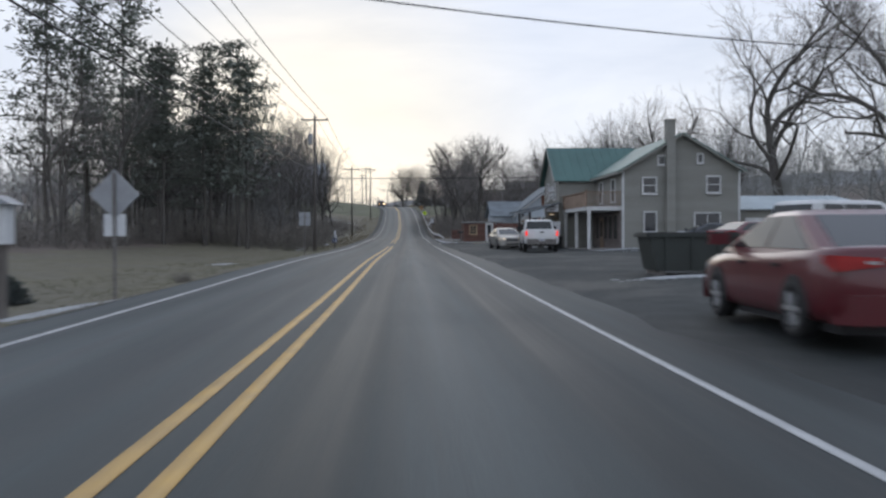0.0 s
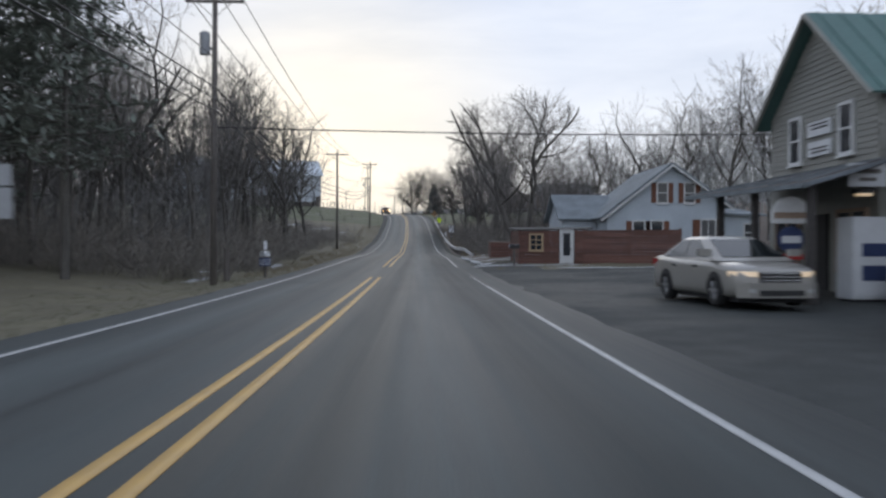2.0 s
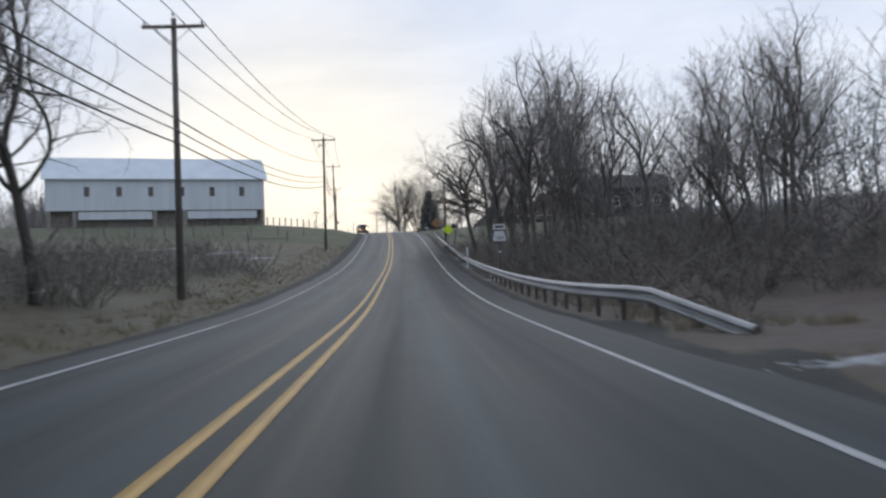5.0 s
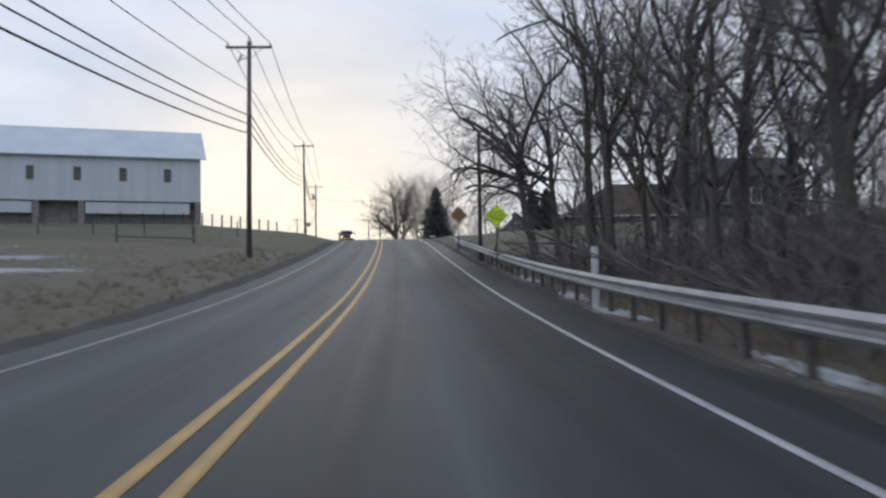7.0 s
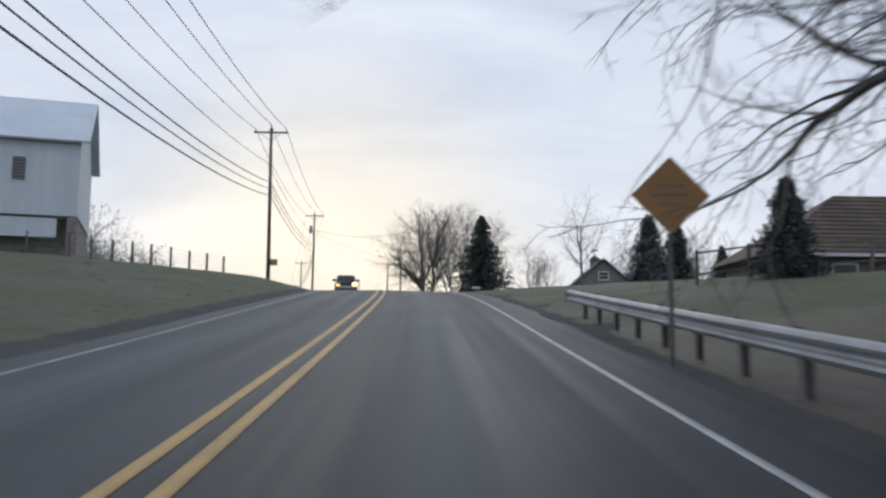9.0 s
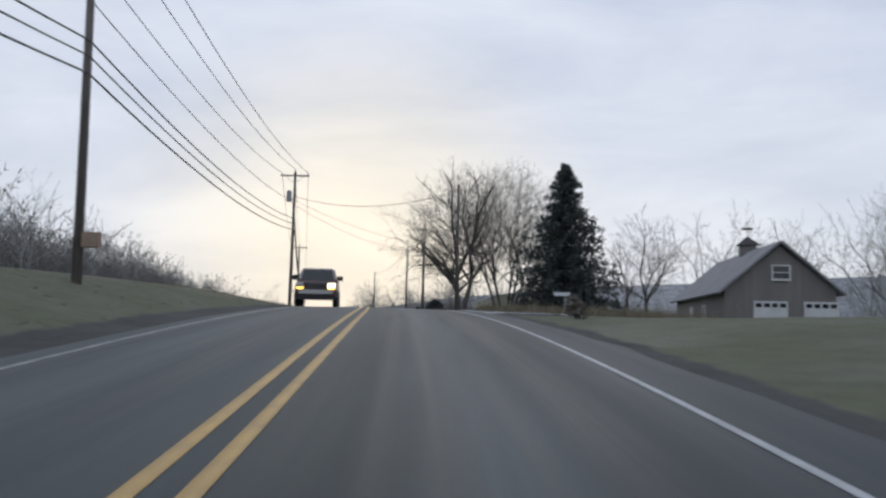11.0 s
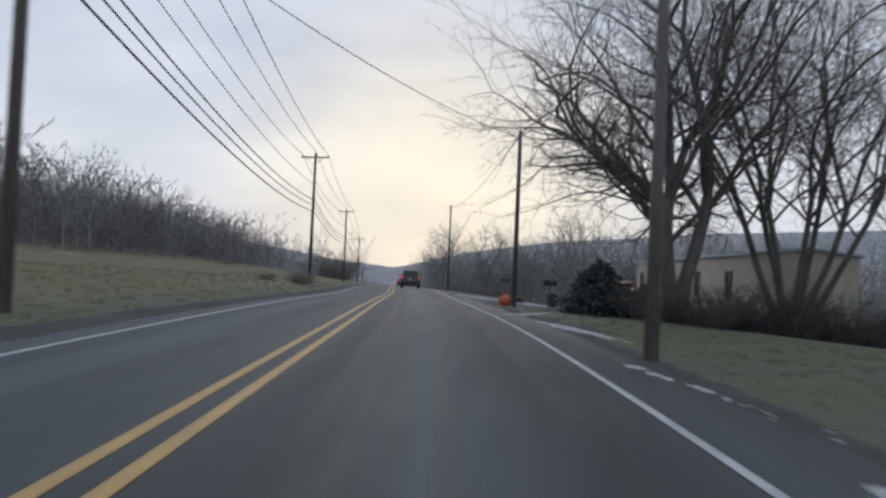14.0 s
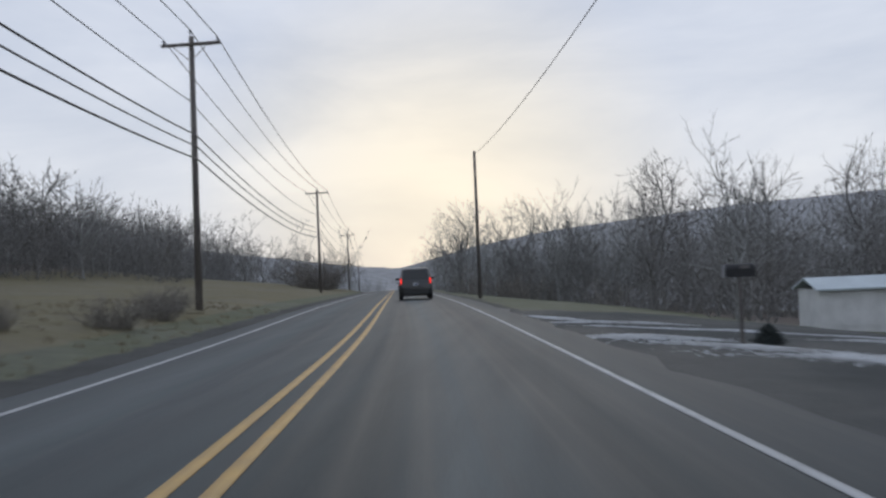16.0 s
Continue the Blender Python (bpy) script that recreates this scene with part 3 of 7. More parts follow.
for first, last in ((-120, 35.4), (36.0, 36.7), (37.3, 38.3), (39.3, 40.2), (41.4, 42.2), (43.5, 44.2), (57.5, 620)):
    strip("white_line", RIGHT_LINE - 0.05, RIGHT_LINE + 0.05, first, last, 0.006, 0.004, M["white_line"], "worn white edge line on asphalt", "road marking", step=0.5 if last - first < 3 else 2.0)


def snow_patch(x, y, length, width, rz, seed):
    """A broken crust of old snow: low ragged lumps, close in the middle and scattered at the rim."""
    rnd = random.Random(seed)
    c, s = math.cos(radians(rz)), math.sin(radians(rz))
    v, f = [], []
    for k in range(int(60 + 75 * length * width)):
        px = rnd.gauss(0, length * 0.27)
        py = rnd.gauss(0, width * 0.30) + 0.12 * width * math.sin(px * 1.3 + seed)
        near = max(0.0, 1 - (2 * px / length) ** 2 - (2 * py / width) ** 2)
        a = (0.06 + 0.25 * near) * rnd.uniform(0.4, 1.4)
        b = a * rnd.uniform(0.28, 0.55)
        turn = radians(rz) + rnd.gauss(0, 0.3)
        cc, ss = math.cos(turn), math.sin(turn)
        mx, my = x + c * px - s * py, y + s * px + c * py
        u = mx - float(road_x(my))
        if -4.3 < u < 4.6:
            continue
        n, base = 7, len(v)
        top = 0.012 + 0.03 * near * rnd.random()
        for shell, up in ((1.0, -0.015), (0.72, top)):
            for i in range(n):
                t = 2 * math.pi * i / n
                q = shell * rnd.uniform(0.75, 1.2)
                ex, ey = q * a * math.cos(t), q * b * math.sin(t)
                wx, wy = mx + cc * ex - ss * ey, my + ss * ex + cc * ey
                v.append((wx, wy, ground_z(wx, wy) + up))
        f += [(base + i, base + (i + 1) % n, base + n + (i + 1) % n, base + n + i) for i in range(n)]
        f.append(tuple(base + n + i for i in range(n)))
    me = bpy.data.meshes.new("snow_patch")
    me.from_pydata(v, [], f)
    me.materials.append(M["snow"])
    me.polygons.foreach_set("use_smooth", [True] * len(me.polygons))
    return tagged(new("snow_patch", me), "thin broken patch of old snow on the ground", "snow", group="snow patches", kind="stuff")


for k, row in enumerate(((-5.6, -20.5, 4.5, 0.6, 80), (16.5, 17.8, 6.0, 1.2, 4), (22, 14, 5, 0.9, 0), (18.2, 13.4, 6.5, 1.0, 5), (14.6, 17.4, 3.5, 0.8, 8), (8.5, -15.6, 3.2, 0.8, 10), (12.2, 53.4, 6, 0.5, -30), (15.5, 51.8, 5, 0.5, -26),
                         (6.4, 67, 7, 0.45, 91), (6.7, 62.0, 5, 0.5, 75), (7.3, 59.8, 4, 0.6, 40), (6.3, 58.6, 2.5, 0.3, 30), (9.2, 57.5, 5, 0.6, -25), (7.8, 74.7, 2.4, 0.8, 5), (7.9, 68.0, 2.6, 1.2, 10), (10.4, 70.5, 3.2, 0.9, 15), (9.2, 66.6, 1.6, 0.6, 20), (6.3, 76, 8, 0.35, 92), (8.6, 83.0, 4, 0.8, 0), (11.8, 73.5, 3, 0.9, 30),
                         (-9, 146, 7, 1.5, 70), (-13, 152, 9, 2.0, 60), (-16, 140, 8, 1.6, 75), (-11, 138, 6, 1.0, 80), (-18, 157, 9, 1.8, 60), (7.6, 121, 3, 0.6, 90), (7.9, 128, 4, 0.7, 85), (7.8, 137, 3, 0.7, 95), (8.0, 143, 4, 0.7, 85), (8.0, 151, 4, 0.7, 90),
                         (4.0, 249.0, 8, 0.5, 99), (4.6, 244.2, 5, 0.6, 95), (5.1, 240.6, 5, 0.7, 80), (6.2, 240.2, 3, 0.9, 20), (9.6, 243.4, 7, 0.5, 10), (2.7, 257, 8, 0.4, 101), (1.3, 266, 9, 0.4, 104), (0.0, 275, 9, 0.35, 105), (-0.3, 283.5, 8, 0.35, 105), (8.0, 240.6, 4, 0.5, 8),
                         (-6.0, 329, 5, 0.5, 115), (-4.6, 327.1, 5, 0.5, 20), (-4.2, 320.9, 3.6, 1.5, 8), (-2.9, 318.2, 4, 1.0, -35), (0.2, 316.3, 7, 2.0, -5), (5.5, 315.4, 7, 1.6, -6), (-2.2, 325.4, 7, 0.5, 5), (3.0, 326.0, 7, 0.5, 4), (2.6, 323.2, 6, 0.6, 0), (-1.5, 290.5, 4, 0.5, 60),
                         (-39, 317.6, 8, 0.7, 10), (-44, 337, 9, 0.7, 20), (-22, 262, 4, 0.4, 15), (-8.5, 12, 4, 0.4, 85), (-8.5, 52, 5, 0.6, 88), (-9.5, 60, 5, 0.7, 85), (-7.2, 70, 5, 0.6, 92))):
    snow_patch(*row, seed=k)

# ---- buildings ----
def lap_siding(geo, along, a, b, plane, z0, z1, out, board=0.16, top=None):
    """Overlapping boards on an upright wall. along: the axis of the wall; plane: where it stands; out: which way it faces; top(s): the roof line over the wall."""
    z = z0
    while z < z1 - 0.02:
        h = min(board, z1 - z)
        lo, hi = a, b
        if top:
            ss = [s for s in np.linspace(a, b, 60) if top(s) >= z + h * 0.6]
            if not ss:
                break
            lo, hi = ss[0], ss[-1]
        p, q = plane + out * 0.035, plane + out * 0.012
        if along == "x":
            v = [(lo, plane, z), (hi, plane, z), (hi, p, z), (lo, p, z), (lo, plane, z + h), (hi, plane, z + h), (hi, q, z + h), (lo, q, z + h)]
        else:
            v = [(plane, lo, z), (plane, hi, z), (p, hi, z), (p, lo, z), (plane, lo, z + h), (plane, hi, z + h), (q, hi, z + h), (q, lo, z + h)]
        geo.add(v, [(0, 1, 2, 3), (3, 2, 6, 7), (4, 7, 6, 5), (0, 3, 7, 4), (1, 5, 6, 2)])
        z += h
    return geo


def window(parent, along, s0, s1, z0, z1, plane, out, bars=(1, 1), trim="trim", shutters=False, name="window"):
    """A framed window with panes and glazing bars, set proud on a wall."""
    def box(geo, a, b, c, d, e, f):
        lo, hi = sorted((plane + out * e, plane + out * f))
        return geo.box(a, b, lo, hi, c, d) if along == "x" else geo.box(lo, hi, a, b, c, d)
    t = 0.09
    frame_geo = Geo()
    for a, b, c, d in ((s0 - t, s1 + t, z1, z1 + t), (s0 - t, s1 + t, z0 - t, z0), (s0 - t, s0, z0, z1), (s1, s1 + t, z0, z1)):
        box(frame_geo, a, b, c, d, 0.0, 0.085)
    for k in range(1, bars[0] + 1):
        m = s0 + (s1 - s0) * k / (bars[0] + 1)
        box(frame_geo, m - 0.025, m + 0.025, z0, z1, 0.03, 0.075)
    for k in range(1, bars[1] + 1):
        m = z0 + (z1 - z0) * k / (bars[1] + 1)
        box(frame_geo, s0, s1, m - 0.025, m + 0.025, 0.032, 0.073)
    w = part(name, frame_geo, M[trim], parent)
    part("pane", box(Geo(), s0, s1, z0, z1, 0.02, 0.05), M["pane"], w, "dark reflecting glass pane")
    part("sill", box(Geo(), s0 - t - 0.03, s1 + t + 0.03, z0 - t - 0.04, z0 - t, 0.0, 0.12), M[trim], w)
    if shutters:
        wid = (s1 - s0) * 0.55
        for a, b in ((s0 - t - wid, s0 - t - 0.01), (s1 + t + 0.01, s1 + t + wid)):
            g = Geo()
            box(g, a, b, z0 - 0.03, z1 + 0.03, 0.0, 0.05)
            for k in range(9):
                m = z0 + (z1 - z0) * (k + 0.5) / 9
                box(g, a + 0.04, b - 0.04, m - 0.02, m + 0.02, 0.05, 0.065)
            part("shutter", g, M["shutter"], w, "brown wooden shutter")
    return w


def ribbed_roof(owner, mat, eave_a, eave_b, ridge_a, ridge_b, thick=0.07, ribs=0, label="", name="roof"):
    """One slope of a roof, with standing ribs."""
    slope = part(name, Geo().slab([eave_a, eave_b, ridge_b, ridge_a], thick), mat, owner, label)
    ea, eb, ra, rb = (Vector(p) for p in (eave_a, eave_b, ridge_a, ridge_b))
    n = (eb - ea).cross(ra - ea).normalized()
    if n.z < 0:
        n = -n
    for k in range(ribs):
        t = (k + 0.5) / ribs
        part("rib", Geo().tube(ea.lerp(eb, t) + n * 0.012, ra.lerp(rb, t) + n * 0.012, 0.022, sides=4), mat, slope)
    return slope


# the store: a gabled block that faces down the road, a cross wing, a balcony over a porch, a canopy and a lean-to
store = thing("store", "taupe clapboard country store with green metal roofs", "shop", 0, 0, 0)
slope = lambda s: 7.5 - abs(s - 19.5) * (7.5 - 5.3) / 3.9
g = Geo().prism([(15.7, -0.3), (23.3, -0.3), (23.3, 5.25), (19.5, 7.45), (15.7, 5.25)], 19.6, 34.0)
wall = part("wall", g, M["siding"], store)
part("siding", lap_siding(Geo(), "x", 15.7, 23.3, 19.6, 0.15, 7.45, -1, 0.15, slope), M["siding"], wall)
part("siding", lap_siding(Geo(), "y", 19.6, 27.7, 15.7, 2.9, 5.2, -1, 0.15), M["siding"], wall)
ribbed_roof(store, M["green_roof"], (23.7, 34.4, 5.08), (23.7, 19.2, 5.08), (19.5, 34.4, 7.55), (19.5, 19.2, 7.55), ribs=22, label="green ribbed metal roof")
roof = ribbed_roof(store, M["green_roof"], (15.3, 19.2, 5.08), (15.3, 34.4, 5.08), (19.5, 19.2, 7.55), (19.5, 34.4, 7.55), ribs=22, label="green ribbed metal roof")
g = Geo()
for x, z, x2, z2 in ((15.3, 5.0, 19.5, 7.47), (23.7, 5.0, 19.5, 7.47)):
    g.tube((x, 19.17, z), (x2, 19.17, z2), 0.07, sides=4)
g.box(15.22, 15.34, 19.2, 27.4, 4.93, 5.08)
part("fascia", g, M["siding"], roof, "taupe roof edge board")
g = Geo().box(18.42, 18.98, 19.13, 19.63, -0.2, 8.3).box(18.36, 19.04, 19.07, 19.69, 8.3, 8.45)
part("chimney", g, M["siding"], store, "tall taupe-painted chimney")
for s0, s1, z0, z1, bars in ((17.0, 17.8, 3.72, 4.68, (0, 1)), (21.2, 22.0, 3.78, 4.75, (0, 1)), (17.08, 17.8, 1.25, 2.45, (0, 0)), (20.4, 22.0, 1.3, 2.38, (1, 0)), (18.02, 18.4, 5.6, 6.08, (0, 0)), (20.6, 20.86, 5.7, 6.2, (0, 0))):
    window(store, "x", s0, s1, z0, z1, 19.58, -1, bars)
window(store, "y", 21.6, 22.5, 3.3, 4.7, 15.68, -1, (0, 1))
window(store, "y", 25.2, 26.0, 3.3, 4.7, 15.68, -1, (0, 1))
part("corner_board", Geo().box(15.62, 15.74, 19.52, 19.7, 0, 5.1), M["trim"], store)
part("corner_board", Geo().box(23.26, 23.38, 19.52, 19.7, 0, 5.1), M["trim"], store)

wing_line = lambda s: 7.65 - abs(s - 30.85) * (7.65 - 5.2) / 3.15
g = Geo().prism([(27.7, -0.3), (34.0, -0.3), (34.0, 5.2), (30.85, 7.6), (27.7, 5.2)], 13.0, 19.5, "x")
wing = part("wing_wall", g, M["siding"], store)
part("siding", lap_siding(Geo(), "y", 27.7, 34.0, 13.0, 0.15, 7.6, -1, 0.15, wing_line), M["siding"], wing)
part("siding", lap_siding(Geo(), "x", 13.0, 15.7, 27.7, 2.9, 5.15, -1, 0.15), M["siding"], wing)
ribbed_roof(store, M["green_roof"], (19.5, 34.4, 4.98), (12.6, 34.4, 4.98), (19.5, 30.85, 7.72), (12.6, 30.85, 7.72), ribs=11, label="green ribbed metal roof", name="wing_roof")
roof = ribbed_roof(store, M["green_roof"], (12.6, 27.3, 4.98), (19.5, 27.3, 4.98), (12.6, 30.85, 7.72), (19.5, 30.85, 7.72), ribs=11, label="green ribbed metal roof", name="wing_roof")
g = Geo()
for y, y2 in ((27.3, 30.85), (34.4, 30.85)):
    g.tube((12.57, y, 4.9), (12.57, y2, 7.64), 0.07, sides=4)
part("fascia", g, M["siding"], roof)
window(store, "y", 28.9, 29.5, 3.75, 4.95, 12.97, -1, (0, 1))
window(store, "y", 31.9, 32.5, 3.75, 4.95, 12.97, -1, (0, 1))
g = Geo().box(12.9, 12.96, 30.0, 31.35, 4.35, 4.75).box(12.9, 12.96, 30.0, 31.35, 3.8, 4.2)
part("sign_board", g, M["sign_white"], store, "two pale weathered sign boards")
g = Geo()
for k in range(4):
    g.box(12.885, 12.9, 30.15, 31.2 - 0.12 * (k % 2), 4.64 - 0.1 * k - (0.45 if k > 1 else 0), 4.68 - 0.1 * k - (0.45 if k > 1 else 0))
part("sign_lines", g, M["black"], store)

# balcony and porch
deck = part("balcony", Geo().box(13.3, 15.7, 19.85, 27.7, 2.62, 2.9), M["trim"], store, "white edged balcony floor")
n_board = 44
for k in range(n_board):
    y0 = 19.85 + (27.6 - 19.85) * k / n_board
    part("board", Geo().box(13.27, 13.31, y0, y0 + 0.165, 2.86, 3.78), M["brown_board"], deck)
for k in range(17):
    x0 = 13.36 + 2.3 * k / 17
    part("baluster", Geo().box(x0, x0 + 0.04, 19.81, 19.85, 2.86, 3.78), M["brown_board"], deck)
part("rail_post", Geo().box(13.24, 13.38, 19.75, 19.89, 2.86, 3.95), M["brown_board"], deck)
part("rail", Geo().box(13.2, 13.4, 19.75, 27.7, 3.78, 3.84).box(13.2, 15.7, 19.75, 19.92, 3.781, 3.841), M["brown_board"], deck)
for x, y in ((13.55, 20.05), (13.45, 27.5), (13.5, 23.8)):
    part("porch_post", Geo().box(x - 0.09, x + 0.09, y - 0.09, y + 0.09, 0, 2.62).box(x - 0.13, x + 0.13, y - 0.13, y + 0.13, 2.45, 2.62), M["trim"], store, "white square porch post")
porch_wall = Geo().box(15.55, 15.68, 19.75, 27.6, 0.0, 2.6)
part("porch_wall", porch_wall, M["brick"], store, "dark shopfront wall under the balcony")
for y0 in (20.3, 21.7, 23.1, 25.6):
    window(store, "y", y0, y0 + 1.0, 0.75, 2.3, 15.54, -1, (0, 0), trim="brick", name="shop_window")
door = part("shop_door", Geo().box(15.48, 15.55, 24.4, 25.3, 0.05, 2.15), M["brown_board"], store, "dark wooden shop door")
part("pane", Geo().box(15.46, 15.48, 24.55, 25.15, 0.9, 2.0), M["pane"], door)
part("porch_floor", Geo().box(13.2, 15.7, 19.6, 27.7, -0.1, 0.12), M["stone"], store, "low concrete porch slab")

# canopy along the wing
EAVE = ((9.95, 32.8, 2.80), (10.2, 25.5, 2.68))
g = Geo().slab([EAVE[0], EAVE[1], (13.0, 27.3, 3.42), (13.0, 33.6, 3.42)], 0.12)
canopy = part("canopy", g, M["dark_roof"], store, "dark low canopy roof with a frosted edge")
for k in range(10):
    q = (k + 0.5) / 10
    part("rib", Geo().tube(Vector(EAVE[0]).lerp(Vector(EAVE[1]), q) + Vector((0, 0, 0.03)), Vector((13.0, 33.6 - 6.3 * q, 3.45)), 0.022, sides=4), M["frost_roof"], canopy)
part("canopy_edge", Geo().tube(Vector(EAVE[0]) + Vector((0, 0, -0.06)), Vector(EAVE[1]) + Vector((0, 0, -0.06)), 0.075, sides=4).tube(Vector(EAVE[1]) + Vector((0, 0, -0.05)), Vector((13.0, 27.28, 3.36)), 0.065, sides=4), M["frost_roof"], canopy)
for x, y in ((10.65, 31.9), (10.5, 29.0), (10.6, 26.1)):
    part("canopy_post", Geo().box(x - 0.08, x + 0.08, y - 0.08, y + 0.08, 0, 2.76).box(x - 0.12, x + 0.12, y - 0.12, y + 0.12, 0, 0.3), M["dark_roof"], store, "dark square canopy post")
part("hanging_sign", Geo().box(11.95, 12.85, 27.12, 27.18, 2.72, 3.26), M["sign_white"], store, "small white hanging sign")
part("sign_bar", Geo().box(12.1, 12.7, 27.105, 27.12, 3.02, 3.12).box(12.2, 12.6, 27.105, 27.12, 2.84, 2.92), M["rail_post"], store)
lamp = part("wall_lamp", Geo().box(12.15, 12.55, 27.1, 27.35, 2.56, 2.66), M["black"], store)
part("lamp_lens", Geo().box(12.19, 12.51, 27.09, 27.3, 2.50, 2.56), M["head_dim"], lamp, "dimly lit warm lamp lens")
part("wing_door", Geo().box(12.9, 12.97, 30.2, 31.2, 0.1, 2.2), M["dark"], store)
window(store, "y", 28.2, 29.6, 0.8, 2.2, 12.97, -1, (1, 0), trim="brown_board", name="shop_window")
window(store, "y", 32.0, 33.4, 0.8, 2.2, 12.97, -1, (1, 0), trim="brown_board", name="shop_window")

# lean-to with pale metal roof
g = Geo().prism([(20.3, -0.3), (27.0, -0.3), (27.0, 3.75), (20.3, 2.7)], 23.4, 33.0, "x")
lean = part("lean_to_wall", g, M["siding"], store)
ribbed_roof(store, M["pale_roof"], (23.3, 19.9, 2.68), (33.4, 19.9, 2.68), (23.3, 27.3, 3.86), (33.4, 27.3, 3.86), ribs=16, label="pale frosted metal roof", name="lean_to_roof")
window(store, "x", 26.2, 27.3, 1.6, 2.2, 20.28, -1, (0, 0))
for x0 in (24.0, 28.6):
    d = part("garage_door", Geo().box(x0, x0 + (1.9 if x0 < 25 else 2.6), 20.22, 20.29, 0.0, 2.1), M["trim"], store, "white sectional garage door")
    for k in range(1, 4):
        part("groove", Geo().box(x0 + 0.04, x0 + 1.85, 20.21, 20.222, 0.52 * k - 0.015, 0.52 * k + 0.015), M["rail_post"], d)

# things on the porch of the store
def ice_freezer(x, y, rz):
    t = thing("ice_freezer", "white ice freezer with blue lettering bars by the shop wall", "freezer", x, y, ground_z(x, y), rz)
    part("body", Geo().box(-0.55, 0.55, -0.38, 0.38, 0.08, 1.95), M["sign_white"], t)
    part("base", Geo().box(-0.5, 0.5, -0.34, 0.34, 0, 0.08), M["black"], t)
    part("door", Geo().box(-0.5, 0.5, -0.42, -0.38, 0.15, 1.5), M["sign_white"], t)
    part("handle", Geo().box(0.36, 0.42, -0.46, -0.42, 0.6, 1.1), M["chrome"], t)
    part("lettering", Geo().box(-0.35, 0.3, -0.434, -0.42, 1.05, 1.35).box(-0.35, 0.3, -0.434, -0.42, 0.5, 0.85), M["blue"], t, "blue lettering as plain bars")


def litter_bin(x, y):
    t = thing("litter_bin", "dark round litter bin standing on the lot", "bin", x, y, ground_z(x, y))
    part("barrel", Geo().tube((0, 0, 0), (0, 0, 0.85), 0.27, 0.3, 16), M["black"], t, smooth=False)
    part("rim", Geo().tube((0, 0, 0.85), (0, 0, 0.92), 0.33, 0.3, 16), M["rail_post"], t)


def planter(x, y, s):
    t = thing("planter", "pale tub planter with dry stems under the canopy", "planter", x, y, ground_z(x, y))
    part("tub", Geo().tube((0, 0, 0), (0, 0, 0.45 * s), 0.22 * s, 0.3 * s, 12), M["trim"], t)
    g = Geo()
    rnd = random.Random(int(x * 10))
    for k in range(26):
        a, b = rnd.uniform(0, 6.3), rnd.uniform(0.1, 0.5) * s
        g.tube((0.1 * math.cos(a), 0.1 * math.sin(a), 0.4 * s), (b * math.cos(a), b * math.sin(a), (0.6 + rnd.random() * 0.5) * s), 0.008, 0.004, 3)
    part("stems", g, M["brush"], t)


ice_freezer(12.35, 27.0, 0)
litter_bin(12.6, 25.9)
litter_bin(11.0, 29.2)
planter(10.9, 33.6, 1.5)
planter(11.5, 31.2, 1.2)
planter(11.2, 28.3, 1.3)
sg = thing("hanging_board", "round-topped pale sign board hung under the canopy", "sign", 10.5, 26.9, 0.1)
n = 14
g = Geo().prism([(-0.46, 1.75), (0.46, 1.75)] + [(0.46 * math.cos(math.pi * k / n), 1.9 + 0.46 * math.sin(math.pi * k / n)) for k in range(n + 1)], -0.03, 0.03, "y")
part("panel", g, M["trim"], sg)
part("band", Geo().box(-0.4, 0.4, -0.045, -0.03, 1.86, 2.0), M["brown_board"], sg)
part("lower_panel", Geo().tube((0, 0.03, 1.38), (0, -0.03, 1.38), 0.3, sides=20), M["blue"], sg, "round blue and white lower sign")
part("lower_band", Geo().box(-0.22, 0.22, -0.05, -0.03, 1.30, 1.46), M["sign_white"], sg)
part("lower_bar", Geo().box(-0.28, 0.28, -0.03, 0.03, 0.92, 1.05), M["tail_off"], sg)
part("post", Geo().tube((0, 0.06, -0.1), (0, 0.06, 2.3), 0.035, sides=6), M["black"], sg)

# the pale house behind the stained fence
house = thing("house", "pale blue-grey sided house with frosted roof and brown shutters", "house", 0, 0, 0)
hz = 0.35
h_line = lambda s: 6.75 - (19.1 - s) * 0.76 if s < 19.1 else 6.75 - (s - 19.1) * 0.72
g = Geo().prism([(14.9, hz - 0.5), (22.6, hz - 0.5), (22.6, 4.2), (19.1, 6.65), (14.9, 3.5)], 65.0, 74.0)
wall = part("wall", g, M["house_siding"], house)
part("siding", lap_siding(Geo(), "x", 14.9, 22.6, 65.0, hz, 6.6, -1, 0.13, h_line), M["house_siding"], wall)
g = Geo().slab([(14.4, 64.6, 3.2), (14.4, 74.4, 3.2), (19.1, 74.4, 6.8), (19.1, 64.6, 6.8)], 0.12)
g.slab([(23.1, 74.4, 3.95), (23.1, 64.6, 3.95), (19.1, 64.6, 6.8), (19.1, 74.4, 6.8)], 0.12)
roof = part("roof", g, M["frost_roof"], house, "frosted grey shingle roof")
g = Geo().tube((14.4, 64.57, 3.08), (19.1, 64.57, 6.7), 0.08, sides=4).tube((23.1, 64.57, 3.85), (19.1, 64.57, 6.7), 0.08, sides=4)
part("fascia", g, M["trim"], roof)
g = Geo().box(22.6, 25.2, 65.6, 73, hz - 0.5, 3.7)
part("side_wing", g, M["house_siding"], house)
part("siding", lap_siding(Geo(), "x", 22.6, 25.2, 65.6, hz, 3.7, -1, 0.13), M["house_siding"], house)
part("side_roof", Geo().slab([(22.5, 65.2, 3.6), (25.6, 65.2, 3.55), (25.6, 73.4, 4.5), (22.5, 73.4, 4.5)], 0.12), M["frost_roof"], house)
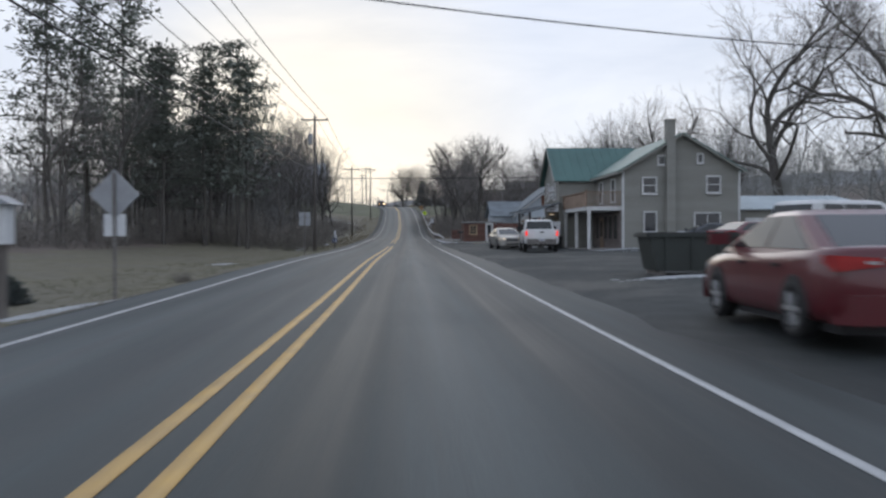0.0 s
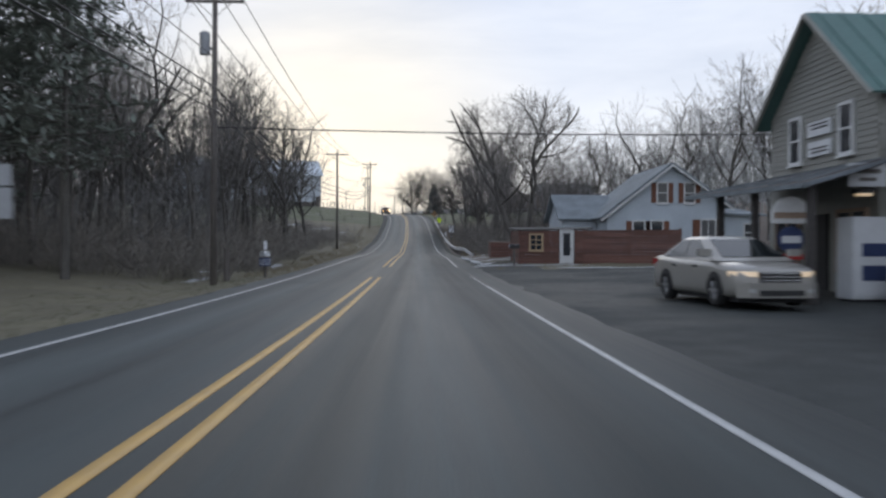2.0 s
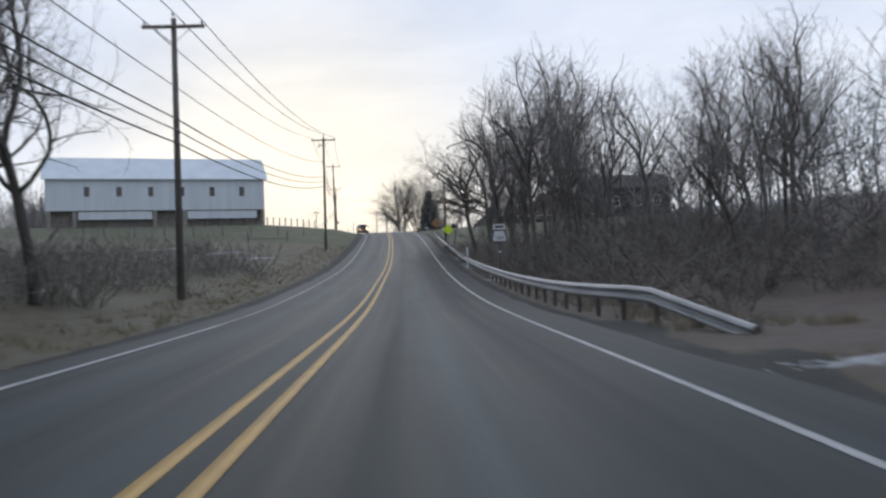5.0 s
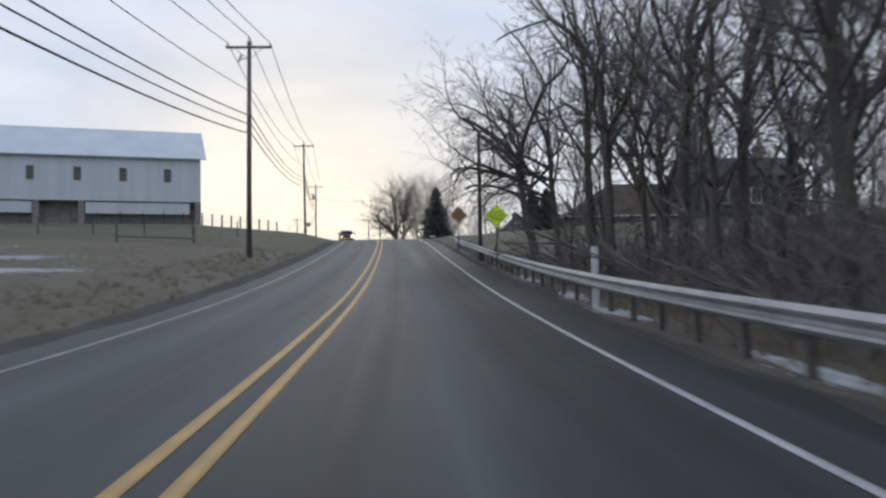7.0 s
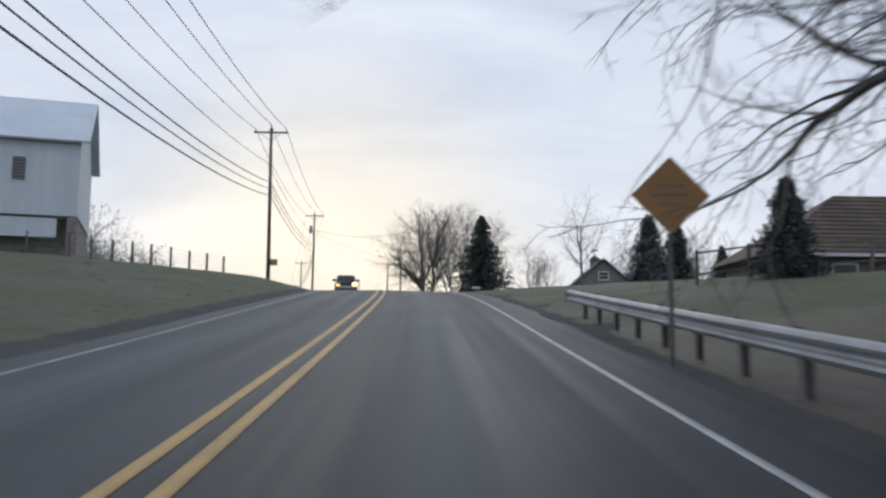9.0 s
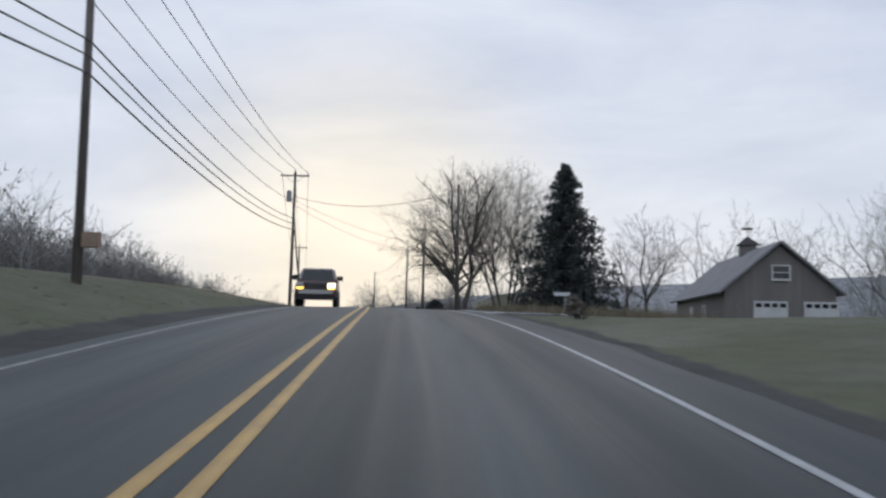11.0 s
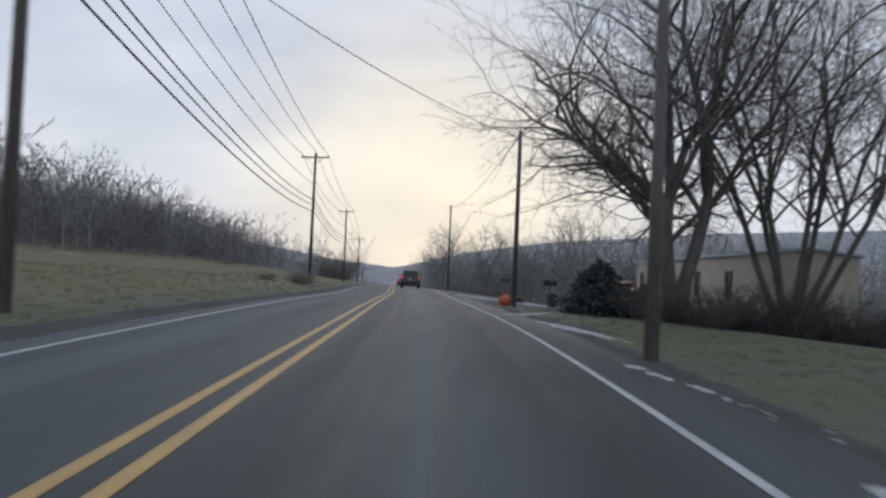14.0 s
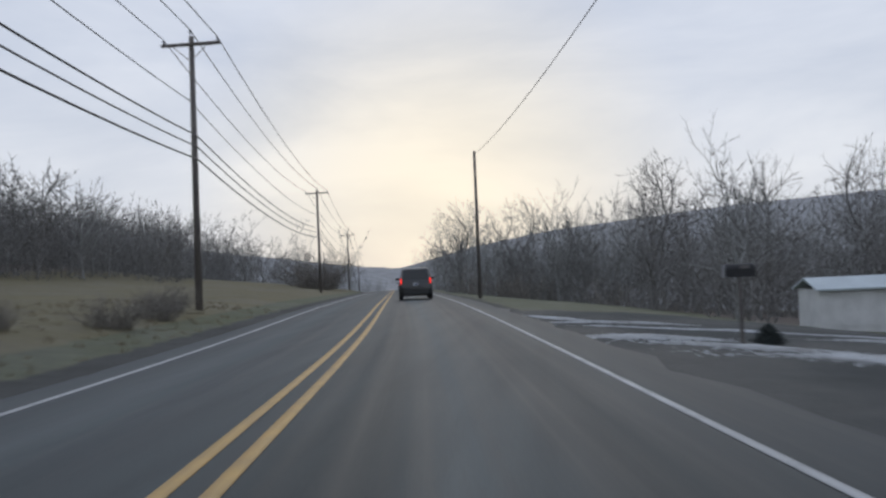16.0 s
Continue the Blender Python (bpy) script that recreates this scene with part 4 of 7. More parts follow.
g = Geo().prism([(68.4, 0), (74.4, 0), (74.4, 3.5), (71.4, 5.05), (68.4, 3.5)], 12.6, 15.2, "x")
part("porch_wing", g, M["house_siding"], house)
part("siding", lap_siding(Geo(), "y", 68.4, 74.4, 12.6, hz, 5.0, -1, 0.13, lambda s: 5.05 - abs(s - 71.4) * 0.52), M["house_siding"], house)
g = Geo().slab([(12.2, 68.0, 3.3), (16.4, 68.0, 3.3), (16.4, 71.4, 5.15), (12.2, 71.4, 5.15)], 0.12).slab([(16.4, 74.8, 3.3), (12.2, 74.8, 3.3), (12.2, 71.4, 5.15), (16.4, 71.4, 5.15)], 0.12)
part("porch_roof", g, M["frost_roof"], house)
for s0, s1, z0, z1, bars in ((18.2, 18.8, 4.3, 5.55, (0, 1)), (20.0, 20.6, 4.3, 5.55, (0, 1)), (16.6, 17.3, 2.2, 3.05, (0, 0)), (17.8, 18.5, 2.2, 3.05, (0, 0)), (21.1, 22.0, 2.1, 3.15, (1, 0))):
    window(house, "x", s0, s1, z0, z1, 64.98, -1, bars, shutters=True)
window(house, "x", 24.2, 24.7, 1.8, 2.9, 65.58, -1, (0, 1))
part("satellite_dish", Geo().tube((23.0, 64.9, 4.4), (22.95, 64.75, 4.5), 0.3, 0.02, 14).tube((23.0, 65.0, 3.9), (23.0, 64.9, 4.4), 0.03, sides=6), M["rail_post"], house, "grey satellite dish")

# stained board shed and fence in front of it
def board_run(parent, p, q, z0, z1, n, mat, proud=0.03):
    """Horizontal boards between two points of the plan, one above the other."""
    p, q = Vector((*p, 0)), Vector((*q, 0))
    d = (q - p).normalized()
    out = Vector((d.y, -d.x, 0)) * proud
    h = (z1 - z0) / n
    for k in range(n):
        a, b = p + out, q + out
        lo, hi = z0 + k * h + 0.003, z0 + (k + 1) * h - 0.003
        v = [(a.x, a.y, lo), (b.x, b.y, lo), (b.x - out.x, b.y - out.y, lo), (a.x - out.x, a.y - out.y, lo), (a.x, a.y, hi), (b.x, b.y, hi), (b.x - out.x * 0.8, b.y - out.y * 0.8, hi), (a.x - out.x * 0.8, a.y - out.y * 0.8, hi)]
        part("board", Geo().add(v, [(3, 2, 1, 0), (4, 5, 6, 7), (0, 1, 5, 4), (1, 2, 6, 5), (2, 3, 7, 6), (3, 0, 4, 7)]), mat, parent)


A, B, C_ = (8.55, 60.2), (12.0, 58.25), (16.75, 55.3)
fence = thing("fence", "red-brown stained board fence with a shed front in it", "fence", 0, 0, 0)
board_run(fence, A, (10.72, 58.97), 0.2, 2.3, 12, M["red_board"])
board_run(fence, (11.55, 58.50), B, 0.2, 2.3, 12, M["red_board"])
board_run(fence, B, (14.3, 56.82), 0.25, 2.32, 12, M["red_board"])
board_run(fence, (14.3, 56.82), C_, 0.25, 2.32, 12, M["red_board"])
board_run(fence, (8.6, 64.8), A, 0.2, 2.35, 13, M["red_board"])
for x, y in (A, B, (14.3, 56.82), C_, (8.6, 64.8), (10.68, 59.0), (11.58, 58.49)):
    part("post", Geo().box(x - 0.06, x + 0.06, y + 0.0, y + 0.12, 0.0, 2.38), M["red_board"], fence)
part("shed_roof", Geo().slab([(8.35, 60.2, 2.4), (12.1, 58.1, 2.4), (13.6, 63.2, 2.62), (8.4, 64.9, 2.62)], 0.08), M["dark_roof"], fence)
tilt = math.degrees(math.atan2(58.97 - 60.2, 10.72 - 8.55))
m_front = pose(*A, 0.0, 0, 0, tilt)
w = window(fence, "x", 0.72, 1.42, 1.2, 2.05, -0.03, -1, (1, 2), trim="tan_trim")
w.matrix_basis = m_front
d_geo = Geo().box(2.55, 2.62, -0.14, -0.02, 0.25, 2.35).box(3.32, 3.39, -0.14, -0.02, 0.25, 2.35).box(2.55, 3.39, -0.141, -0.021, 2.28, 2.36)
d = part("door", d_geo, M["trim"], fence, "white storm door with a tall pane")
d.matrix_basis = m_front
part("leaf", Geo().box(2.62, 3.32, -0.10, -0.05, 0.27, 2.28), M["trim"], d)
part("pane", Geo().box(2.76, 3.18, -0.115, -0.10, 0.85, 2.15), M["pane"], d, "dark reflecting glass pane")
part("handle", Geo().box(3.2, 3.26, -0.15, -0.10, 1.15, 1.3), M["chrome"], d)

# low wooden bin and yard clutter beyond the fence
t = thing("wooden_bin", "weathered red-brown wooden bin in the yard", "bin", 8.72, 71.7, ground_z(8.72, 71.7))
for z in range(5):
    part("board", Geo().box(-0.86, 0.86, -0.9, -0.86, 0.21 * z, 0.21 * z + 0.2), M["red_board"], t)
    part("board", Geo().box(-0.9, -0.86, -0.9, 0.9, 0.21 * z, 0.21 * z + 0.2), M["red_board"], t)
part("lid", Geo().slab([(-0.92, -0.95, 1.06), (0.92, -0.95, 1.06), (0.92, 0.95, 1.12), (-0.92, 0.95, 1.12)], 0.04), M["red_board"], t)

# dark house among the trees
t = thing("dark_house", "dark brown house half hidden among bare trees", "house", 37.0, 205, ground_z(37, 205), 0)
part("wall", Geo().prism([(-5.5, -1.5), (5.5, -1.5), (5.5, 4.0), (-5.5, 4.0)], -3.5, 3.5), M["dark_roof"], t)
part("roof", Geo().prism([(-4.0, 3.9), (4.0, 3.9), (0, 6.2)], -6.0, 6.0, "x"), M["dark_roof"], t)
for x in (-3, 0.2, 3):
    window(t, "x", x, x + 0.9, 1.4, 2.7, -3.5, -1, (0, 1))
part("chimney", Geo().box(2.0, 2.7, -0.4, 0.4, 5.0, 7.2), M["brick"], t)

# brown-roofed house over the lawn
t = thing("lawn_house", "house with a broad brown hipped roof above the lawn", "house", 27.4, 207, ground_z(24, 206), 0)
ez = 9.95 - ground_z(24, 206)
part("wall", Geo().box(-7, 7, -3.6, 3.6, -1.5, ez), M["brick"], t)
hip = [(-7.8, -4.4, ez), (7.8, -4.4, ez), (7.8, 4.4, ez), (-7.8, 4.4, ez), (-2.6, 0, ez + 3.5), (3.6, 0, ez + 3.5)]
g = Geo().add([(p[0], p[1], p[2]) for p in hip], [(0, 1, 5, 4), (1, 2, 5), (2, 3, 4, 5), (3, 0, 4), (3, 2, 1, 0)])
roof = part("roof", g, M["brown_roof"], t, "brown shingled hipped roof")
for k in range(14):
    q = (k + 0.5) / 14
    part("course", Geo().tube(Vector(hip[0]).lerp(Vector(hip[4]), q) + Vector((0, -0.02, 0.02)), Vector(hip[1]).lerp(Vector(hip[5]), q) + Vector((0, -0.02, 0.02)), 0.03, sides=4), M["brown_roof"], roof)
part("gutter", Geo().box(-7.8, 7.8, -4.5, -4.4, ez - 0.12, ez + 0.02), M["trim"], t)
for x in (-4.4, -1.2, 2.8):
    window(t, "x", x, x + 1.1, ez - 1.6, ez - 0.45, -3.6, -1, (0, 1))

# white bank barn on the left
barn = thing("barn", "long white bank barn with frosted roof on a stone base", "barn", -18.0, 217.6, ground_z(-19, 219), 16.7)
bz = 11.2 - ground_z(-19, 219)
L_B, D_B = 32.0, 11.0
g = Geo().prism([(0, bz + 2.1), (D_B, bz + 2.1), (D_B, bz + 7.2), (D_B / 2, bz + 10.6), (0, bz + 7.2)], -L_B, 0, "x")
wall = part("wall", g, M["barn_white"], barn, "white vertical barn boards")
for k in range(int(L_B / 0.8)):
    part("batten", Geo().box(-L_B + 0.8 * k, -L_B + 0.8 * k + 0.05, -0.025, 0.0, bz + 2.15, bz + 7.1), M["barn_white"], wall)
part("base_wall", Geo().box(-L_B + 0.2, -0.1, 1.6, D_B - 0.1, bz - 2, bz + 2.1), M["stone"], barn, "recessed rubble stone base")
for x0, x1 in ((-11.8, -1.2), (-27.5, -17.0)):
    part("stable_panel", Geo().box(x0, x1, 0.15, 0.25, bz + 0.75, bz + 1.95), M["barn_white"], barn, "pale boarded stable front")
for x in (-0.3, -12.2, -16.6, -28, -31.6):
    part("pier", Geo().box(x - 0.3, x + 0.3, 0.05, 0.9, bz - 1.5, bz + 2.1), M["stone"], barn)
g = Geo().slab([(-L_B - 0.5, -0.6, bz + 6.82), (0.55, -0.6, bz + 6.82), (0.55, D_B / 2, bz + 10.75), (-L_B - 0.5, D_B / 2, bz + 10.75)], 0.14)
g.slab([(0.55, D_B + 0.6, bz + 6.82), (-L_B - 0.5, D_B + 0.6, bz + 6.82), (-L_B - 0.5, D_B / 2, bz + 10.75), (0.55, D_B / 2, bz + 10.75)], 0.14)
part("roof", g, M["barn_roof"], barn, "frosted metal barn roof")
for k in range(6):
    x = -3.5 - 4.55 * k
    w = part("window", Geo().box(x - 0.5, x + 0.5, -0.06, 0.0, bz + 4.1, bz + 5.75), M["barn_white"], barn)
    part("louvre", Geo().box(x - 0.38, x + 0.38, -0.075, -0.06, bz + 4.2, bz + 5.65), M["pane"], w, "dark louvred barn opening")
    for j in range(7):
        part("slat", Geo().box(x - 0.38, x + 0.38, -0.088, -0.075, bz + 4.28 + 0.2 * j, bz + 4.33 + 0.2 * j), M["rail_post"], w)

# garage with a cupola
gar = thing("garage", "grey-brown boarded garage with a cupola and white doors", "garage", 21.6, 252.0, ground_z(20, 254), -4)
gz = 9.65 - ground_z(20, 254)
part("wall", Geo().prism([(-2.8, gz - 0.6), (3.4, gz - 0.6), (3.4, gz + 2.15), (0.3, gz + 4.7), (-2.8, gz + 2.15)], 0, 15), M["garage_wall"], gar)
g = Geo().slab([(-3.2, -0.4, gz + 1.85), (-3.2, 15.4, gz + 1.85), (0.3, 15.4, gz + 4.85), (0.3, -0.4, gz + 4.85)], 0.12).slab([(3.8, 15.4, gz + 1.85), (3.8, -0.4, gz + 1.85), (0.3, -0.4, gz + 4.85), (0.3, 15.4, gz + 4.85)], 0.12)
part("roof", g, M["grey_roof"], gar, "grey shingle roof")
cup = part("cupola", Geo().box(-0.15, 0.75, 6.6, 7.5, gz + 4.5, gz + 5.4), M["garage_wall"], gar)
part("cupola_roof", Geo().add([(-0.35, 6.4, gz + 5.4), (0.95, 6.4, gz + 5.4), (0.95, 7.7, gz + 5.4), (-0.35, 7.7, gz + 5.4), (0.3, 7.05, gz + 6.0)], [(0, 1, 4), (1, 2, 4), (2, 3, 4), (3, 0, 4), (3, 2, 1, 0)]), M["dark_roof"], cup)
part("weather_vane", Geo().tube((0.3, 7.05, gz + 5.9), (0.3, 7.05, gz + 6.8), 0.02, sides=5).box(-0.05, 0.65, 7.03, 7.07, gz + 6.4, gz + 6.55), M["black"], cup)
for x0 in (-1.2, 1.6):
    d = part("garage_door", Geo().box(x0, x0 + 1.9, -0.07, 0.0, gz - 0.1, gz + 1.5), M["trim"], gar, "white sectional garage door")
    for k in range(4):
        part("pane", Geo().box(x0 + 0.12 + 0.45 * k, x0 + 0.45 + 0.45 * k, -0.085, -0.07, gz + 1.15, gz + 1.38), M["pane"], d)
window(gar, "x", -0.1, 0.8, gz + 2.8, gz + 3.5, -0.02, -1, (0, 1))
window(gar, "y", 5.0, 5.6, gz + 0.7, gz + 1.3, -2.82, -1, (0, 0))
part("side_door", Geo().box(-2.88, -2.8, 9.0, 9.8, gz - 0.1, gz + 1.4), M["trim"], gar)

# mobile home
mob = thing("mobile_home", "cream metal-sided mobile home behind a dark bush", "mobile home", 7.3, 313.0, ground_z(8, 313), 4.5)
mz = 10.3 - ground_z(8, 313)
part("body", Geo().prism([(0, mz), (4.2, mz), (4.2, mz + 2.85), (2.1, mz + 3.1), (0, mz + 2.85)], -13, 13), M["home_cream"], mob)
for k in range(65):
    part("rib", Geo().box(-0.02, 0.0, -13 + 0.4 * k, -12.97 + 0.4 * k, mz + 0.05, mz + 2.8), M["home_cream"], mob)
part("roof", Geo().prism([(-0.15, mz + 2.86), (2.1, mz + 3.12), (4.35, mz + 2.86), (4.35, mz + 2.98), (2.1, mz + 3.24), (-0.15, mz + 2.98)], -13.2, 13.2), M["pale_roof"], mob)
part("skirting", Geo().box(0.1, 4.1, -12.9, 12.9, mz - 1.2, mz), M["rail_post"], mob, "dark skirting round the base")
for y in (11.0, 6.5, 2.0, -3.5, -9):
    window(mob, "y", y - 0.35, y + 0.35, mz + 1.0, mz + 2.1, -0.02, -1, (0, 1), trim="garage_wall")
part("door", Geo().box(-0.06, 0.0, -1.6, -0.7, mz + 0.1, mz + 2.1), M["trim"], mob)
part("porch_floor", Geo().box(-1.8, 0.0, -3.0, 0.4, mz - 0.15, mz), M["brown_board"], mob)
for y in (-2.9, -1.3, 0.3):
    part("porch_post", Geo().box(-1.8, -1.7, y - 0.05, y + 0.05, mz - 1.4, mz + 0.95), M["brown_board"], mob)

# low white shed
sh = thing("shed", "low white shed with a pale roof on the grass", "shed", 8.6, 344.8, ground_z(8.6, 345), 3)
sz = 8.55 - ground_z(8.6, 345)
part("wall", Geo().box(-2.9, 4.5, -1.3, 1.4, sz - 0.6, sz + 1.75), M["trim"], sh)
part("roof", Geo().prism([(-1.6, sz + 1.7), (0.05, sz + 2.2), (1.7, sz + 1.7), (1.7, sz + 1.78), (0.05, sz + 2.28), (-1.6, sz + 1.78)], -3.1, 4.7, "x"), M["pale_roof"], sh)
for x in (-2.0, 0.2, 2.4):
    part("panel", Geo().box(x, x + 1.7, -1.34, -1.3, sz + 0.1, sz + 1.6), M["trim"], sh)

# ---- poles, wires, signs, rails ----
def utility_pole(x, y, top, lean=(0.0, 0.0), arm=True, extras=(), height=None, r=0.15):
    z0 = ground_z(x, y)
    h = top - z0
    t = thing("utility_pole", "weathered wooden utility pole with a crossarm" if arm else "bare weathered wooden pole beside the road", "utility pole", x, y, z0, 0, "utility poles")
    lx, ly = lean
    tip = (lx, ly, h)
    part("shaft", Geo().tube((0, 0, -0.6), tip, r, r * 0.68, 12), M["pole"], t, smooth=True)
    if arm:
        az = h - 0.35
        cx, cy = lx * az / h, ly * az / h
        part("crossarm", Geo().box(cx - 1.22, cx + 1.22, cy - 0.16, cy - 0.05, az - 0.06, az + 0.06), M["pole"], t)
        for s in (-1, 1):
            part("brace", Geo().tube((cx + s * 0.75, cy - 0.17, az - 0.05), (cx, cy - 0.17, az - 0.7), 0.018, sides=4), M["rail_post"], t)
        for dx, dz in ((-1.12, 0.06), (1.12, 0.06), (0.0, 0.42)):
            part("insulator", Geo().tube((cx + dx, cy - 0.1, az + dz), (cx + dx, cy - 0.1, az + dz + 0.12), 0.05, 0.035, 8).tube((cx + dx, cy - 0.1, az + dz + 0.12), (cx + dx, cy - 0.1, az + dz + 0.18), 0.06, 0.03, 8), M["sign_back"], t)
    if "transformer" in extras:
        part("transformer", Geo().tube((-0.35, -0.1, h - 2.6), (-0.35, -0.1, h - 1.7), 0.22, sides=14).tube((-0.35, -0.1, h - 1.7), (-0.35, -0.1, h - 1.62), 0.22, 0.1, 14), M["sign_back"], t, "grey transformer can")
        part("bracket", Geo().box(-0.3, 0, -0.14, -0.06, h - 2.4, h - 2.3), M["rail_post"], t)
    if "cutout" in extras:
        part("cutout", Geo().tube((-0.45, -0.12, h - 1.15), (-0.3, -0.12, h - 0.75), 0.06, sides=8).box(-0.4, 0, -0.14, -0.1, h - 1.0, h - 0.95), M["sign_back"], t)
    if "box" in extras:
        part("meter_box", Geo().box(0.16, 0.62, -0.25, 0.05, 1.0, 1.42), M["brown_board"], t, "small brown box on the pole")
    return t


LEFT_POLES = [(-7.6, -55.0, 11.6, (0, 0)), (-6.4, 45.2, 12.0, (0.05, 0)), (-6.05, 109.4, 12.2, (0, 0)), (-4.6, 165.6, 16.3, (0.1, 0)), (-7.4, 225.6, 21.1, (-0.1, 0)), (-10.45, 276.4, 22.4, (0.1, 0)), (-20.1, 336.8, 21.8, (0.1, 0)), (-29.6, 395.7, 21.2, (0, 0)), (-38.5, 452.0, 19.2, (0, 0)), (-47.5, 505.0, 14.5, (0, 0))]
EXTRAS = {1: ("transformer",), 3: ("cutout",), 4: ("box",), 5: ("transformer",)}
for k, (x, y, top, lean) in enumerate(LEFT_POLES):
    utility_pole(x, y, top, lean, True, EXTRAS.get(k, ()))
RIGHT_POLES = [(7.65, 165.9, 11.4), (3.5, 262.8, 19.3), (0.8, 275.4, 16.5), (-1.9, 302.9, 18.6), (-10.3, 359.5, 19.5)]
for x, y, top in RIGHT_POLES:
    utility_pole(x, y, top, (0.03, 0), False, r=0.125)


def sagging(a, b, sag, n=18):
    a, b = Vector(a), Vector(b)
    return [a.lerp(b, i / n) - Vector((0, 0, sag * 4 * (i / n) * (1 - i / n))) for i in range(n + 1)]


def cable(name, label, points, r, group):
    return tagged(new(name, Geo().path(points, r, 5).mesh(name, M["wire"], True)), label, "cable", group)


for p, q in zip(LEFT_POLES, LEFT_POLES[1:]):
    a, b = Vector((p[0] + p[3][0], p[1], p[2])), Vector((q[0] + q[3][0], q[1], q[2]))
    for dx, dz in ((-1.12, -0.1), (1.12, -0.1), (0.0, 0.25)):
        cable("power_line", "thin black power line between utility poles", sagging(a + Vector((dx, -0.1, dz)), b + Vector((dx, -0.1, dz)), 0.9), 0.021, "power lines")
    cable("power_line", "thin black power line between utility poles", sagging(a + Vector((-0.15, -0.1, -2.6)), b + Vector((-0.15, -0.1, -2.6)), 0.75), 0.019, "power lines")
    for dz, r in ((-4.05, 0.03), (-4.5, 0.027), (-5.0, 0.034)):
        cable("telephone_cable", "thick black telephone cable between utility poles", sagging(a + Vector((0.12, -0.1, dz)), b + Vector((0.12, -0.1, dz)), 0.85), r, "telephone cables")
for a, b, sag, r in (((-16.0, -14.0, 9.6), (30.0, 3.0, 9.3), 0.75, 0.03), ((-6.3, 45.2, 6.35), (34.0, 52.0, 7.5), 0.3, 0.028), ((-10.4, 276.4, 20.3), (3.5, 262.8, 18.9), 1.0, 0.02), ((-10.4, 276.4, 20.0), (0.8, 275.4, 16.3), 0.5, 0.015),
                     ((-10.4, 276.4, 19.6), (-1.9, 302.9, 18.3), 0.7, 0.015), ((-10.3, 359.5, 19.3), (-1.9, 302.9, 18.4), 0.8, 0.014)):
    cable("service_wire", "black service wire across the road", sagging(a, b, sag), r, "service wires")
utility_pole(34.0, 52.0, 7.7, (0, 0), False, r=0.1)
utility_pole(-16.0, -14.0, 9.8, (0, 0), False, r=0.1)
utility_pole(30.0, 3.0, 9.5, (0, 0), False, r=0.1)


def post_stub(x, y, h, r=0.14):
    t = thing("post_stub", "short weathered stub of an old pole", "post", x, y, ground_z(x, y))
    part("shaft", Geo().tube((0, 0, -0.3), (0, 0, h), r, r * 0.9, 10), M["pole"], t)


post_stub(-6.95, 50.8, 1.6)
post_stub(-6.15, -21.5, 0.9, 0.12)


def diamond(side, thick):
    r = side / math.sqrt(2)
    g = Geo().prism([(-r, 0), (0, -r), (r, 0), (0, r)], -thick, thick)
    return g


def sign_post(g, h, r=0.03):
    return g.box(-r, r, -0.02, 0.02, -0.4, h)


# backs of signs for the other direction
t = thing("road_sign", "back of a diamond warning sign with a small plate below", "road sign", -5.05, -18.2, ground_z(-5.05, -18.2))
gz0 = ground_z(-5.05, -18.2)
part("post", sign_post(Geo(), 2.75), M["rail_post"], t)
p = part("plate", diamond(0.76, 0.012), M["sign_back"], t, "bare aluminium back of a diamond plate")
p.location = (0, 0.035, 2.28)
p = part("plate", Geo().box(-0.23, 0.23, -0.01, 0.01, -0.24, 0.24), M["sign_white"], t)
p.location = (0, 0.035, 1.62)
t = thing("road_sign", "backs of two route plates and a larger plate on one post", "road sign", -4.95, 21.4, ground_z(-4.95, 21.4))
part("post", sign_post(Geo(), 2.8), M["rail_post"], t)
for x, z, w, h in ((-0.2, 2.65, 0.34, 0.34), (0.2, 2.65, 0.34, 0.34), (-0.19, 2.2, 0.36, 0.5), (0.2, 2.2, 0.36, 0.5)):
    part("plate", Geo().box(x - w / 2, x + w / 2, 0.025, 0.045, z - h / 2, z + h / 2), M["sign_back"], t)

# warning signs on the right
def text_part(words, size, parent, place, mat, gap=0.0):
    curve = bpy.data.curves.new("lettering", "FONT")
    curve.body, curve.size, curve.align_x, curve.align_y, curve.extrude = words, size, "CENTER", "CENTER", 0.002
    tmp = bpy.data.objects.new("lettering", curve)
    me = bpy.data.meshes.new_from_object(tmp)
    bpy.data.objects.remove(tmp)
    me.materials.append(mat)
    ob = new("lettering", me)
    ob.parent = parent
    ob.matrix_basis = Matrix.Translation(place) @ pose(0, 0, 0, 90, 0, 0)
    return ob


lx, ly = 7.28, 155.0
t = thing("warning_sign", "fluorescent yellow-green diamond sign, SCHOOL BUS STOP AHEAD", "road sign", lx, ly, ground_z(lx, ly), -6)
sh_z = 5.86 - ground_z(lx, ly)
part("post", sign_post(Geo(), sh_z + 0.4), M["rail_post"], t)
p = part("plate", diamond(0.68, 0.012), M["sign_lime"], t)
p.location = (0, -0.05, sh_z)
part("rim", Geo().path([(0.43, 0, 0), (0, 0, 0.43), (-0.43, 0, 0), (0, 0, -0.43), (0.43, 0, 0)], 0.008, 4), M["black"], p).location = (0, -0.016, 0)
for k, words in enumerate(("SCHOOL", "BUS STOP", "AHEAD")):
    text_part(words, 0.14, t, (0, -0.068, sh_z + 0.14 - 0.14 * k), M["black"])
lx, ly = 7.1, 174.1
t = thing("warning_sign", "faded orange diamond sign with illegible dark lettering", "road sign", lx, ly, ground_z(lx, ly), 0)
so_z = 7.62 - ground_z(lx, ly)
